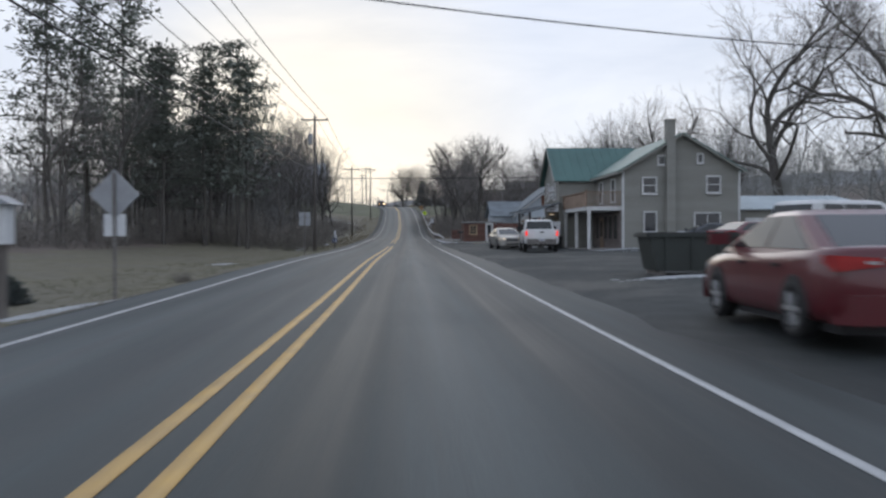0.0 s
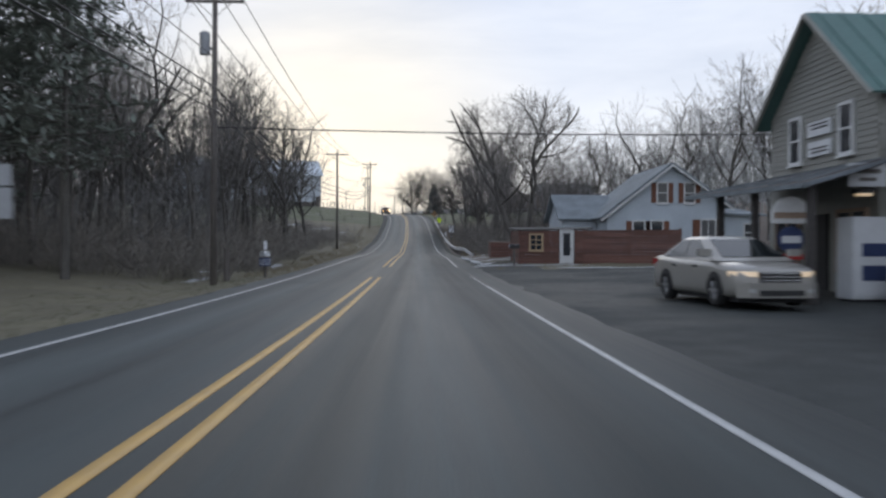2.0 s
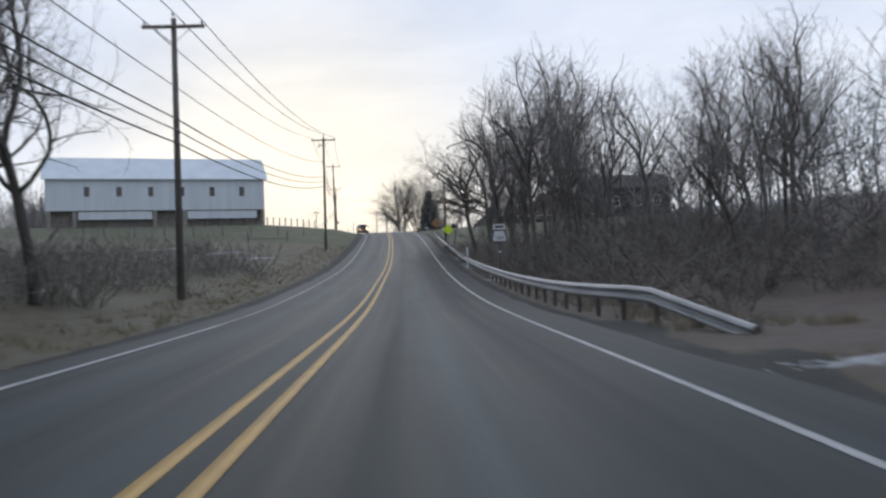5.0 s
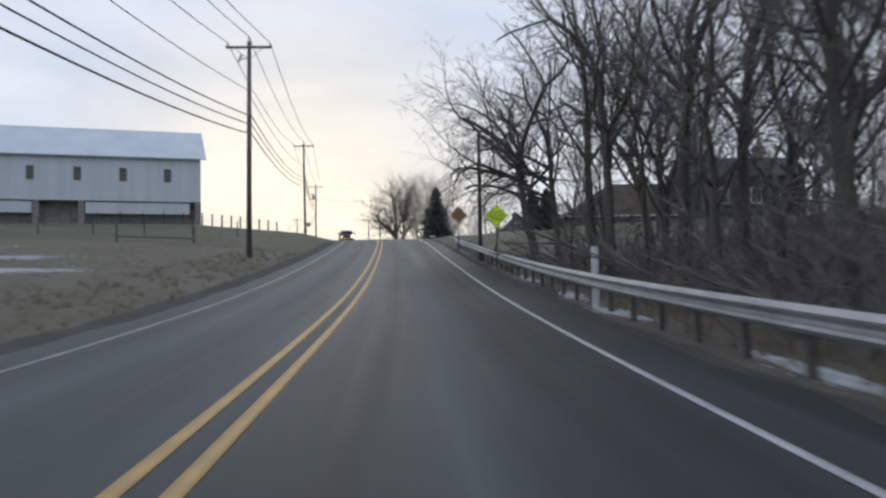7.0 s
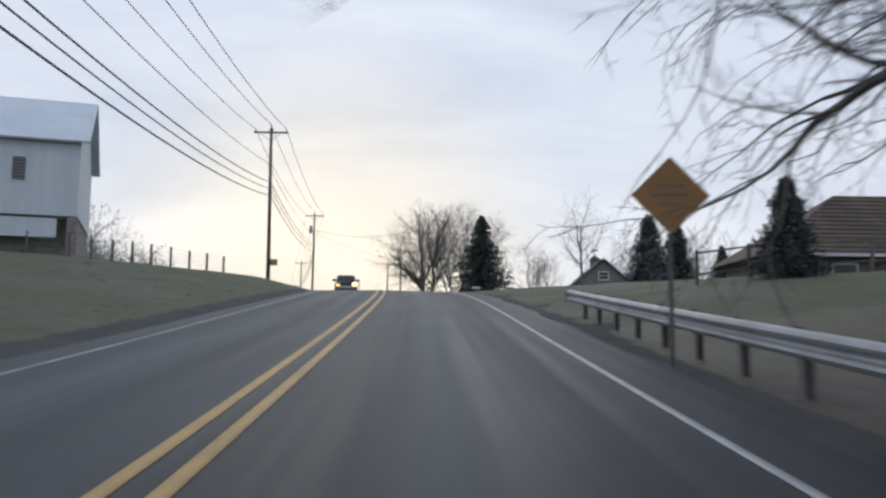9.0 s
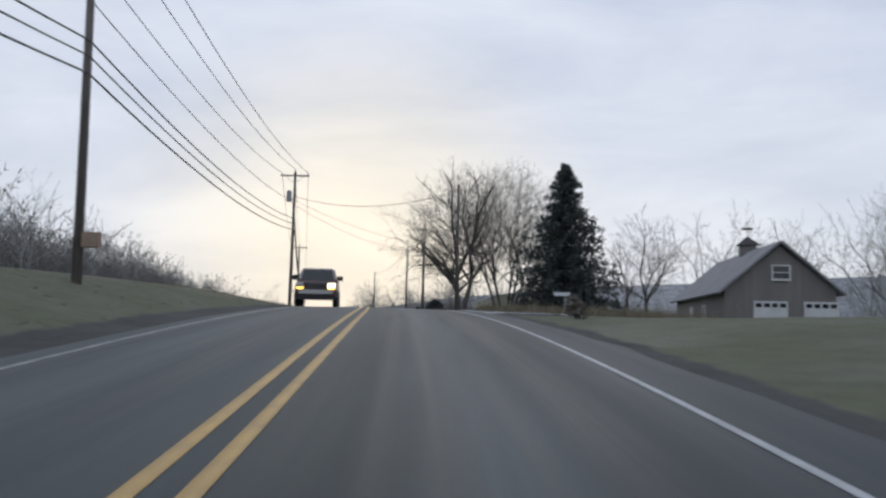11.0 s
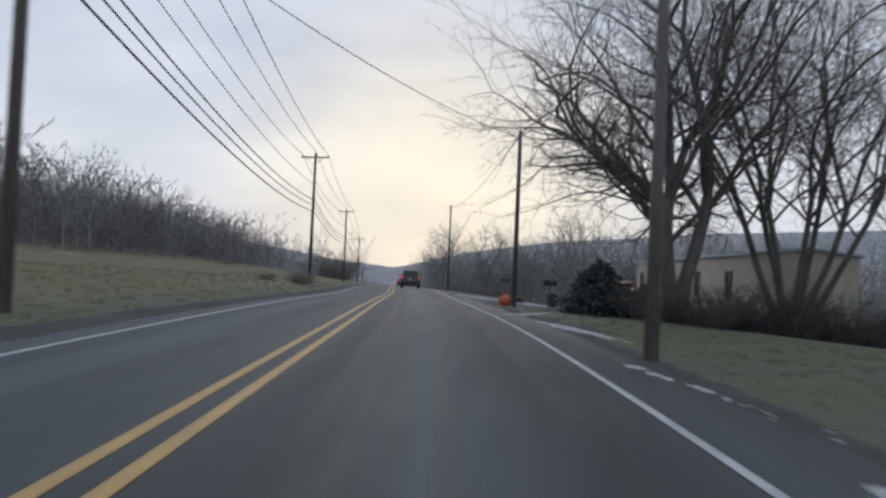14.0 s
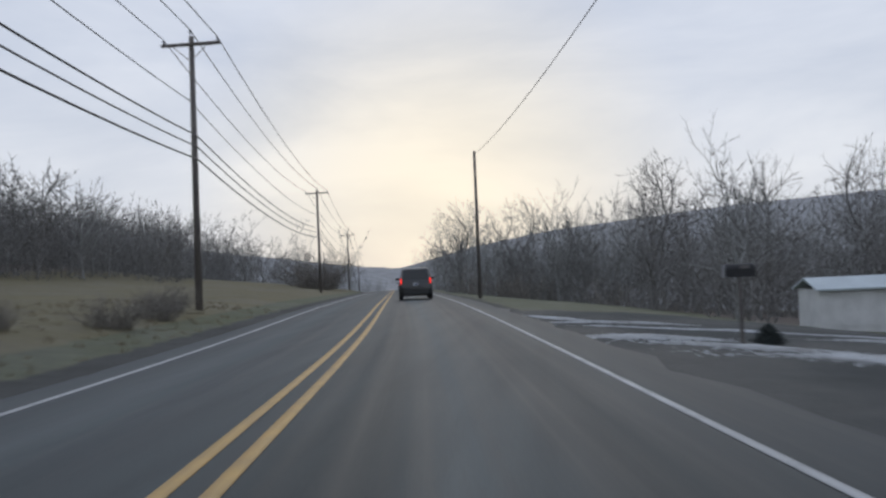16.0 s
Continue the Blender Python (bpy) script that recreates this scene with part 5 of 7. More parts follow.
part("post", sign_post(Geo(), so_z + 0.3), M["rail_post"], t)
p = part("plate", diamond(0.80, 0.012), M["sign_orange"], t)
p.location = (0, -0.05, so_z)
for k, wdt in enumerate((0.42, 0.5, 0.36)):
    part("lettering", Geo().box(-wdt / 2, wdt / 2, -0.068, -0.062, so_z + 0.1 - 0.13 * k, so_z + 0.16 - 0.13 * k), M["brown_board"], t, "faded lettering as plain bars")
lx, ly = 7.25, 115.4
t = thing("route_sign", "white route sign 104 with a small plate above on a post", "road sign", lx, ly, ground_z(lx, ly), 0)
rz0 = 3.16 - ground_z(lx, ly)
part("post", Geo().box(-0.05, 0.05, -0.03, 0.03, -0.3, rz0 + 0.8), M["pole"], t)
part("reflector", Geo().box(-0.055, 0.055, -0.036, -0.03, rz0 - 0.5, rz0 - 0.42), M["sign_white"], t)
p = part("plate", Geo().box(-0.33, 0.33, -0.05, -0.034, rz0, rz0 + 0.54), M["black"], t, "black surround of the route marker")
part("shield", Geo().prism([(-0.29, rz0 + 0.03), (0.29, rz0 + 0.03), (0.31, rz0 + 0.14), (0.22, rz0 + 0.5), (-0.22, rz0 + 0.5), (-0.31, rz0 + 0.14)], -0.056, -0.05), M["sign_white"], p)
text_part("104", 0.27, t, (0, -0.060, rz0 + 0.17), M["black"])
part("direction_plate", Geo().box(-0.28, 0.28, -0.05, -0.034, rz0 + 0.58, rz0 + 0.82), M["sign_white"], t)
part("lettering", Geo().box(-0.2, 0.2, -0.055, -0.05, rz0 + 0.65, rz0 + 0.75), M["black"], t, "lettering as a plain bar")

# guard rail along the right side
rail = thing("guard_rail", "galvanised W-beam guard rail on steel posts", "guard rail", 0, 0, 0)
W_PROFILE = [(0.0, 0.155), (0.05, 0.135), (0.08, 0.09), (0.07, 0.055), (0.015, 0.03), (0.0, 0.0), (0.015, -0.03), (0.07, -0.055), (0.08, -0.09), (0.05, -0.135), (0.0, -0.155)]
RAIL_Y0, RAIL_Y1 = 87.0, 186.0


def rail_u(y):
    return 5.55 + (1.0 * max(0.0, (97.0 - y) / 10.0) ** 1.6 if y < 97 else 0.0) + (0.12 * ((y - 180.0) / 8.0) ** 2 if y > 180 else 0.0)


def rail_at(y):
    u = rail_u(y)
    drop = 0.55 * max(0.0, (91.0 - y) / 4.0)
    return Vector((float(road_x(y)) + u, y, float(road_z(y)) - 0.1 + 0.60 - drop))


span = 3.81
yy = RAIL_Y0
while yy < RAIL_Y1 - 0.5:
    y2 = min(yy + span, RAIL_Y1)
    v, f, m = [], [], len(W_PROFILE)
    for k in range(4):
        c = rail_at(yy + (y2 - yy) * k / 3 + (0.0 if k < 3 else 0.03))
        v += [(c.x - px, c.y, c.z + pz) for px, pz in W_PROFILE] + [(c.x - px + 0.012, c.y, c.z + pz) for px, pz in W_PROFILE]
    for k in range(3):
        for j in range(m - 1):
            a, b = k * 2 * m + j, (k + 1) * 2 * m + j
            f += [(a, a + 1, b + 1, b), (a + m, b + m, b + m + 1, a + m + 1)]
    part("beam", Geo().add(v, f), M["galv"], rail)
    yy = y2
yy = RAIL_Y0 + 0.4
post_mesh = Geo().box(-0.02, 0.02, -0.075, 0.075, -1.1, 0.12).box(-0.075, -0.06, -0.0751, 0.0749, -1.1, 0.12).box(-0.06, -0.02, -0.006, 0.006, -1.1, 0.12).mesh("rail_post", M["rail_post"])
block_mesh = Geo().box(-0.17, -0.08, -0.07, 0.07, -0.16, 0.16).mesh("spacer_block", M["rail_post"])
while yy < RAIL_Y1:
    c = rail_at(yy)
    pst = shared("post", post_mesh, rail, Matrix.Translation(c + Vector((0.26, 0, 0))))
    shared("spacer_block", block_mesh, pst, Matrix.Translation((0.0, 0, 0)))
    yy += 1.905
for ry in (RAIL_Y1 - 0.05,):
    c = rail_at(ry)
    part("end_piece", Geo().tube((c.x - 0.04, c.y, c.z - 0.16), (c.x - 0.04, c.y, c.z + 0.16), 0.11, sides=10), M["galv"], rail, "rounded rail end")
t = thing("delineator", "stout white marker post behind the guard rail", "marker post", 7.6, 138.4, ground_z(7.6, 138.4))
top = 3.66 - ground_z(7.6, 138.4)
part("tube", Geo().tube((0, 0, -0.3), (0, 0, top), 0.085, sides=14), M["sign_white"], t, smooth=False)
part("cap", Geo().tube((0, 0, top), (0, 0, top + 0.03), 0.09, 0.06, sides=14), M["rail_post"], t)


def mailbox(x, y, rz, label, flag="black", cloth=False, tall=1.0, thick=0.05):
    t = thing("mailbox", label, "mailbox", x, y, ground_z(x, y), rz)
    part("post", Geo().box(-thick, thick, -thick, thick, -0.3, tall), M["pole"], t)
    n = 10
    outline = [(-0.11, 0.0), (0.11, 0.0)] + [(0.11 * math.cos(math.pi * k / n), 0.14 + 0.11 * math.sin(math.pi * k / n)) for k in range(n + 1)]
    b = part("box", Geo().prism(outline, -0.28, 0.28, "x"), M[flag], t, smooth=False)
    b.location = (0, 0, tall)
    part("door", Geo().prism(outline, -0.295, -0.28, "x"), M["sign_back"], b)
    part("flag", Geo().box(0.0, 0.16, -0.125, -0.112, 0.16, 0.22), M["rail_post"], b)
    if cloth:
        part("paper_tube", Geo().box(-0.34, 0.3, -0.13, 0.13, 0.55, 0.93), M["blue"], t, "blue and white striped cover")
        for z in (0.62, 0.72, 0.82):
            part("stripe", Geo().box(-0.345, 0.305, -0.135, 0.135, z, z + 0.03), M["sign_white"], t)
        part("number_plate", Geo().box(-0.16, 0.16, -0.02, 0.0, 1.32, 1.72), M["sign_white"], t, "white plate with a plain bar")
        part("plate_post", Geo().box(-0.02, 0.02, 0.0, 0.02, 1.2, 1.72), M["rail_post"], t)
    return t


mailbox(-4.85, 49.3, 70, "mailbox wrapped in a blue and white striped cover", "sign_white", True)
mailbox(7.9, 57.6, 0, "black mailbox on a wooden post beside the fence")
mailbox(-0.35, 298.3, 0, "dark mailbox on a post beside the verge", thick=0.03)
litter_bin(0.2, 318.0)
lamp = thing("yard_lantern", "white lantern box on a dark post beside the lane", "lantern", -6.0, -21.6, ground_z(-6.0, -21.6))
part("post", Geo().box(-0.09, 0.09, -0.09, 0.09, -0.3, 1.35), M["pole"], lamp)
part("box", Geo().box(-0.18, 0.18, -0.18, 0.18, 1.35, 2.05), M["sign_white"], lamp)
part("roof", Geo().prism([(-0.32, 2.05), (0.32, 2.05), (0.0, 2.22)], -0.32, 0.32), M["sign_back"], lamp)
part("slot", Geo().box(-0.02, 0.02, -0.19, -0.18, 1.65, 1.98), M["dark"], lamp)


# wire fence beside the barn and split rails
def field_fence(points, label, h=1.25, rails=3, step=2.4, post_r=0.06, mat="pole", wire=True):
    t = thing("fence", label, "fence", points[0][0], points[0][1], ground_z(*points[0]))
    base = Vector((points[0][0], points[0][1], ground_z(*points[0])))
    tops = []
    for (x0, y0), (x1, y1) in zip(points, points[1:]):
        n = max(1, round(math.hypot(x1 - x0, y1 - y0) / step))
        for k in range(n + (1 if (x1, y1) == points[-1] else 0)):
            x, y = x0 + (x1 - x0) * k / n, y0 + (y1 - y0) * k / n
            tops.append(Vector((x, y, ground_z(x, y))))
    for p in tops:
        q = p - base
        part("post", Geo().tube(q - Vector((0, 0, 0.3)), q + Vector((0, 0, h)), post_r, post_r * 0.9, 7), M[mat], t)
    for k in range(rails):
        z = h * (0.3 + 0.62 * k / max(1, rails - 1))
        for p, q in zip(tops, tops[1:]):
            part("wire" if wire else "rail", Geo().tube(p - base + Vector((0, 0, z)), q - base + Vector((0, 0, z)), 0.008 if wire else 0.045, sides=4), M["galv"] if wire else M[mat], t)
    return t


field_fence([(-17.2, 214.5), (-14.2, 220.5), (-11.0, 227.5)], "wire fence on wooden posts running up to the barn", 1.35, 4, 1.9, 0.09)
field_fence([(-36, 196), (-27, 197), (-17.2, 214.5)], "wire fence on wooden posts below the barn", 1.25, 4, 3.0)
field_fence([(-13.5, 172.5), (-9.6, 175.5)], "wooden hitching rail on two posts in the field", 1.1, 1, 3.6, 0.07, "pole", False)
field_fence([(-30, 176), (-21, 180), (-9.0, 188)], "thin wire fence across the field", 1.2, 3, 3.5)
field_fence([(13.0, 192.0), (17.0, 193.0), (22.0, 192.5), (28.0, 191.0)], "split rail fence at the top of the lawn", 1.2, 2, 2.6, 0.07, "pole", False)

# small things by the road after the crest
ball = thing("leaf_bag", "round crumpled orange plastic leaf bag by the pole", "bag", -2.3, 303.1, ground_z(-2.3, 303.1))
bm = bmesh.new()
bmesh.ops.create_icosphere(bm, subdivisions=3, radius=0.3)
for v in bm.verts:
    v.co *= 1 + 0.16 * noise.noise(v.co * 6.0)
    v.co.z = v.co.z * 0.9 + 0.24
me = bpy.data.meshes.new("bag")
bm.to_mesh(me)
bm.free()
me.materials.append(M["orange_ball"])
me.polygons.foreach_set("use_smooth", [True] * len(me.polygons))
part("bag", me, None, ball)
part("knot", Geo().tube((0, 0, 0.49), (0.03, 0, 0.60), 0.03, 0.07, 8), M["orange_ball"], ball)
mailbox(-2.8, 319.2, 0, "dark mailbox on a post at the mouth of the drive", tall=1.25, thick=0.03)
t = thing("lawn_sign", "low pale sign board on a post in front of the spruce", "sign", 8.6, 245.0, ground_z(8.6, 245.0))
part("panel", Geo().box(-0.4, 0.4, -0.03, 0.03, 0.95, 1.12), M["sign_white"], t)
part("post", Geo().box(0.1, 0.2, -0.05, 0.05, -0.3, 0.95), M["sign_back"], t)

# steel dumpster on the lot
t = thing("dumpster", "dark green steel dumpster standing on the lot", "dumpster", 8.9, -13.6, ground_z(8.9, -13.6), -3)
part("bin", Geo().prism([(-0.95, 0.12), (0.95, 0.12), (1.15, 1.1), (-1.15, 1.1)], -0.8, 0.8), M["dumpster"], t)
part("rim", Geo().box(-1.2, 1.2, -0.86, -0.8, 1.02, 1.12).box(-1.2, 1.2, 0.8, 0.86, 1.02, 1.12).box(-1.22, -1.15, -0.85, 0.85, 1.021, 1.121).box(1.15, 1.22, -0.85, 0.85, 1.021, 1.121), M["dumpster"], t)
for x in (-0.7, 0, 0.7):
    part("rib", Geo().box(x - 0.04, x + 0.04, -0.86, -0.8, 0.15, 1.02), M["dumpster"], t)
for x in (-0.8, 0.8):
    part("skid", Geo().box(x - 0.08, x + 0.08, -0.75, 0.75, 0.0, 0.12), M["rail_post"], t)
part("lid", Geo().box(-1.15, 1.15, -0.8, 0.8, 1.11, 1.15), M["black"], t, "black plastic lid")

# ---- vehicles: local +y is ahead ----
def wheel_meshes(r, w):
    g = Geo()
    n = 22
    rings = [(-w / 2, r * 0.90), (-w / 2 + 0.03, r), (w / 2 - 0.03, r), (w / 2, r * 0.90), (w / 2, r * 0.66), (-w / 2, r * 0.66)]
    v = [(x, rr * math.cos(2 * math.pi * i / n), rr * math.sin(2 * math.pi * i / n)) for x, rr in rings for i in range(n)]
    f = [(k * n + i, k * n + (i + 1) % n, ((k + 1) % 6) * n + (i + 1) % n, ((k + 1) % 6) * n + i) for k in range(6) for i in range(n)]
    tyre = g.add(v, f).mesh("tyre", M["rubber"], True)
    g = Geo().tube((-w / 2 + 0.03, 0, 0), (w / 2 - 0.03, 0, 0), r * 0.66, sides=20)
    for k in range(6):
        a = 2 * math.pi * k / 6
        g.tube((w / 2 - 0.02, 0.1 * r * math.cos(a), 0.1 * r * math.sin(a)), (w / 2 - 0.02, 0.62 * r * math.cos(a), 0.62 * r * math.sin(a)), 0.045, 0.035, 6)
    rim = g.mesh("rim", M["rim"])
    return tyre, rim


WHEELS = {}


def loft(sections):
    """A closed skin through rings of equal length."""
    g, n = Geo(), len(sections[0])
    v = [p for ring in sections for p in ring]
    f = []
    for k in range(len(sections) - 1):
        for i in range(n):
            f.append((k * n + i, k * n + (i + 1) % n, (k + 1) * n + (i + 1) % n, (k + 1) * n + i))
    f += [tuple(range(n - 1, -1, -1)), tuple(range((len(sections) - 1) * n, len(sections) * n))]
    return g.add(v, f)


def body_ring(y, hw, zb, zs):
    """A cross-section of the lower body: sill, flank with a crease, shoulder."""
    zm = zb + (zs - zb) * 0.45
    half = [(hw * 0.80, zb), (hw * 0.95, zb + 0.05), (hw * 0.985, zb + 0.16), (hw, zm), (hw * 0.99, zs - 0.16), (hw * 0.955, zs - 0.05), (hw * 0.86, zs), (hw * 0.45, zs + 0.018)]
    return [(x, y, z) for x, z in half] + [(-x, y, z) for x, z in reversed(half)]


def vehicle(name, label, category, x, y, rz, paint_mat, spec, lights="off", snow=False, z=None, truck=False, dirty=False):
    """spec: length, width, ground clearance, stations of (y, half-width share, shoulder height), cabin, wheel radius, axles."""
    t = thing(name, label, category, x, y, ground_z(x, y) + 0.035 if z is None else z, rz)
    L, W, zb = spec["length"], spec["width"], spec["clear"]
    hw = W / 2
    part_body = part("body", loft([body_ring(s, hw * k, zb + dz, zs) for s, k, dz, zs in spec["stations"]]), paint_mat, t, smooth=True)
    c = spec["cabin"]
    y0, y1, y2, y3, zbelt, zroof = c["rear"], c["roof_rear"], c["roof_front"], c["front"], c["belt"], c["roof"]
    wb, wt = hw * 0.93, hw * c.get("top", 0.76)

    def ring(s):
        """The cabin's corner points at height share s, from the rear round."""
        a, b, w = y0 + (y1 - y0) * s, y3 + (y2 - y3) * s, wb + (wt - wb) * s
        zz = zbelt + (zroof - zbelt) * s
        return a, b, w, zz
    rows = []
    for s in (-0.06, 0.15, 0.5, 0.86, 0.96, 1.0):
        a, b, w, zz = ring(s)
        inset = 0.0 if s < 0.9 else (0.05 if s < 0.98 else 0.16)
        e = 0.10
        a, b, w = a + inset, b - inset, w - inset
        rows.append([(-w + e, a, zz), (w - e, a, zz), (w, a + e * 1.6, zz), (w, b - e * 2.2, zz), (w - e, b, zz), (-w + e, b, zz), (-w, b - e * 2.2, zz), (-w, a + e * 1.6, zz)])
    cab = part("cabin", loft(rows), paint_mat, t, smooth=False)

    def pane(nm, pts, parent=cab):
        q = [Vector(p) for p in pts]
        n = (q[1] - q[0]).cross(q[3] - q[0]).normalized()
        mid = sum(q, Vector()) / 4
        if n.dot(mid - Vector((0, (y0 + y3) / 2, zbelt))) < 0:
            n = -n
        q = [p + n * 0.012 for p in q]
        return part(nm, Geo().add(q + [p - n * 0.02 for p in q], [(0, 1, 2, 3), (7, 6, 5, 4), (0, 4, 5, 1), (1, 5, 6, 2), (2, 6, 7, 3), (3, 7, 4, 0)]), M["car_glass"], parent)

    def end_pane(nm, front):
        lo, hi = ring(0.10), ring(0.84)
        ya, yb = (lo[1], hi[1]) if front else (lo[0], hi[0])
        pane(nm, [(-lo[2] + 0.14, ya, lo[3]), (lo[2] - 0.14, ya, lo[3]), (hi[2] - 0.12, yb, hi[3]), (-hi[2] + 0.12, yb, hi[3])])
    end_pane("windscreen", True)
    end_pane("rear_window", False)
    lo, hi = ring(0.08), ring(0.84)
    n_side = c.get("sides", 2)
    for side in (-1, 1):
        for k in range(n_side):
            t0, t1 = (k + 0.0) / n_side, (k + 1.0) / n_side
            f0, f1 = 0.05 + 0.9 * t0 + 0.012, 0.05 + 0.9 * t1 - 0.012
            ya0, ya1 = lo[0] + 0.16 + (lo[1] - lo[0] - 0.36) * f0, lo[0] + 0.16 + (lo[1] - lo[0] - 0.36) * f1
            yb0, yb1 = hi[0] + 0.16 + (hi[1] - hi[0] - 0.36) * f0, hi[0] + 0.16 + (hi[1] - hi[0] - 0.36) * f1
            pane("side_window", [(side * lo[2], ya0, lo[3]), (side * lo[2], ya1, lo[3]), (side * hi[2], yb1, hi[3]), (side * hi[2], yb0, hi[3])])
    # wheels
    r, ww = spec["wheel"], 0.24
    key = (r, ww)
    if key not in WHEELS:
        WHEELS[key] = wheel_meshes(r, ww)
    for ay in spec["axles"]:
        for side in (-1, 1):
            # Black half-disc over the flank, painted for the wheel well's shaded hollow.
            n = 16
            half = [(ay + r * 1.17 * math.cos(math.pi * k / n), r + r * 1.17 * math.sin(math.pi * k / n)) for k in range(n + 1)]
            x0, x1 = sorted((side * (hw + 0.004), side * (hw - 0.14)))
            arch = Geo().prism(half + [(ay - r * 1.1, r * 0.82), (ay + r * 1.1, r * 0.82)], x0, x1, "x")
            part("wheel_arch", arch, M["black"], part_body)
            wh = new("wheel")
            wh.parent, wh.empty_display_size = t, 0.1
            wh.matrix_basis = pose(side * (hw - 0.105), ay, r, 0, 0, 0 if side > 0 else 180)
            shared("tyre", WHEELS[key][0], wh, Matrix())
            shared("rim", WHEELS[key][1], wh, Matrix())
    # bumpers, lamps, mirrors, plates
    yf, yr = spec["stations"][-1][0], spec["stations"][0][0]
    bz = zb + 0.22
    zf, zr = spec["lamp_front"], spec["lamp_rear"]
    bump_mat = M["chrome"] if truck else paint_mat
    part("front_bumper", Geo().prism([(-hw * 0.92, yf - 0.12), (-hw * 0.70, yf + 0.09), (hw * 0.70, yf + 0.09), (hw * 0.92, yf - 0.12)], zf - 0.40 if truck else zb + 0.02, zf - 0.20 if truck else bz + 0.1, "z"), bump_mat, t)
    if truck:
        part("valance", Geo().prism([(-hw * 0.93, yf - 0.14), (-hw * 0.72, yf + 0.06), (hw * 0.72, yf + 0.06), (hw * 0.93, yf - 0.14)], zb - 0.06, zf - 0.40, "z"), M["black"], t)
    part("rear_bumper", Geo().prism([(-hw * 0.94, yr + 0.12), (-hw * 0.74, yr - 0.10), (hw * 0.74, yr - 0.10), (hw * 0.94, yr + 0.12)], zb + 0.04, bz + 0.12, "z"), M["rail_post"] if truck else bump_mat, t)
    lh = spec.get("lamp_tall", 0.16)
    part("grille", Geo().box(-hw * (0.54 if truck else 0.46), hw * (0.54 if truck else 0.46), yf - 0.06, yf + 0.035, zf - (0.20 if truck else 0.16), zf + (0.15 if truck else 0.04)), M["black"], t)
    if not truck:
        part("air_intake", Geo().box(-hw * 0.5, hw * 0.5, yf + 0.02, yf + 0.098, zb + 0.06, zb + 0.17), M["black"], t)
    for k in range(3):
        zk = zf - 0.13 + (0.07 if not truck else 0.11) * k
        part("grille_bar", Geo().box(-hw * 0.44, hw * 0.44, yf + 0.03, yf + 0.05, zk, zk + 0.025), M["chrome"] if not truck or k == 2 else M["rail_post"], t)
    for side in (-1, 1):
        head = M["head_on"] if lights in ("head", "both") else M["head_off"]
        if lights == "one":
            head = M["head_on"] if side < 0 else M["head_off"]
        if lights == "dim":
            head = M["head_dim"]
        if truck:
            part("headlamp", Geo().box(min(side * hw * 0.56, side * hw * 0.88), max(side * hw * 0.56, side * hw * 0.88), yf - 0.08, yf + 0.045, zf - 0.09, zf + 0.09), head, t)
        else:
            shape = [(side * hw * 0.50, yf + 0.01), (side * hw * 0.72, yf - 0.035), (side * hw * 0.90, yf - 0.20), (side * hw * 0.965, yf - 0.46), (side * hw * 0.88, yf - 0.46), (side * hw * 0.5, yf - 0.15)]
            part("headlamp", Geo().prism(shape if side > 0 else shape[::-1], zf - 0.045, zf + 0.055, "z"), head, t)
            part("fog_lamp", Geo().box(min(side * hw * 0.58, side * hw * 0.72), max(side * hw * 0.58, side * hw * 0.72), yf + 0.02, yf + 0.095, zb + 0.12, zb + 0.2), M["head_off"], t)
        if lights == "one":
            part("indicator", Geo().box(min(side * hw * 0.56, side * hw * 0.88), max(side * hw * 0.56, side * hw * 0.88), yf - 0.08, yf + 0.05, zf - 0.17, zf - 0.10), M["amber_on"], t)
        tail = M["tail_on"] if lights in ("tail", "both") else M["tail_off"]
        wide = spec.get("lamp_wide", 0.16)
        if not truck and wide > 0.3:
            outline = [(side * hw * 0.42, zr - 0.02), (side * hw * 0.94, zr - 0.08), (side * hw * 0.965, zr + 0.09), (side * hw * 0.42, zr + 0.06)]
            part("tail_lamp", Geo().prism(outline, yr - 0.03, yr + 0.26), tail, t, "wrap-round tail lamp")
            part("reversing_lamp", Geo().box(min(side * hw * 0.46, side * hw * 0.6), max(side * hw * 0.46, side * hw * 0.6), yr - 0.038, yr - 0.02, zr - 0.005, zr + 0.03), M["head_off"], t)
        else:
            part("tail_lamp", Geo().box(min(side * hw * 0.93, side * (hw * 0.93 - wide)), max(side * hw * 0.93, side * (hw * 0.93 - wide)), yr - 0.035, yr + 0.06, zr - lh, zr + lh), tail, t)
        mz = zbelt + 0.07
        ym = y3 - 0.35
        part("mirror", Geo().prism([(side * (hw * 0.93), ym - 0.06), (side * (hw + 0.22), ym - 0.08), (side * (hw + 0.22), ym + 0.03), (side * (hw * 0.93), ym + 0.08)], mz, mz + (0.22 if truck else 0.15), "z"), M["black"] if truck else paint_mat, t)
        for k in range(2 if n_side > 1 else 1):
            yh = y0 + (y3 - y0) * (0.36 + 0.34 * k)
            part("door_handle", Geo().box(min(side * (hw - 0.02), side * (hw + 0.02)), max(side * (hw - 0.02), side * (hw + 0.02)), yh - 0.1, yh + 0.08, zbelt - 0.17, zbelt - 0.13), M["black"], t)
    if not truck and spec.get("lamp_wide", 0) > 0.3:
        part("boot_strip", Geo().box(-hw * 0.40, hw * 0.40, yr - 0.05, yr - 0.01, zr + 0.03, zr + 0.065), M["chrome"], t, "chrome strip across the boot lid")
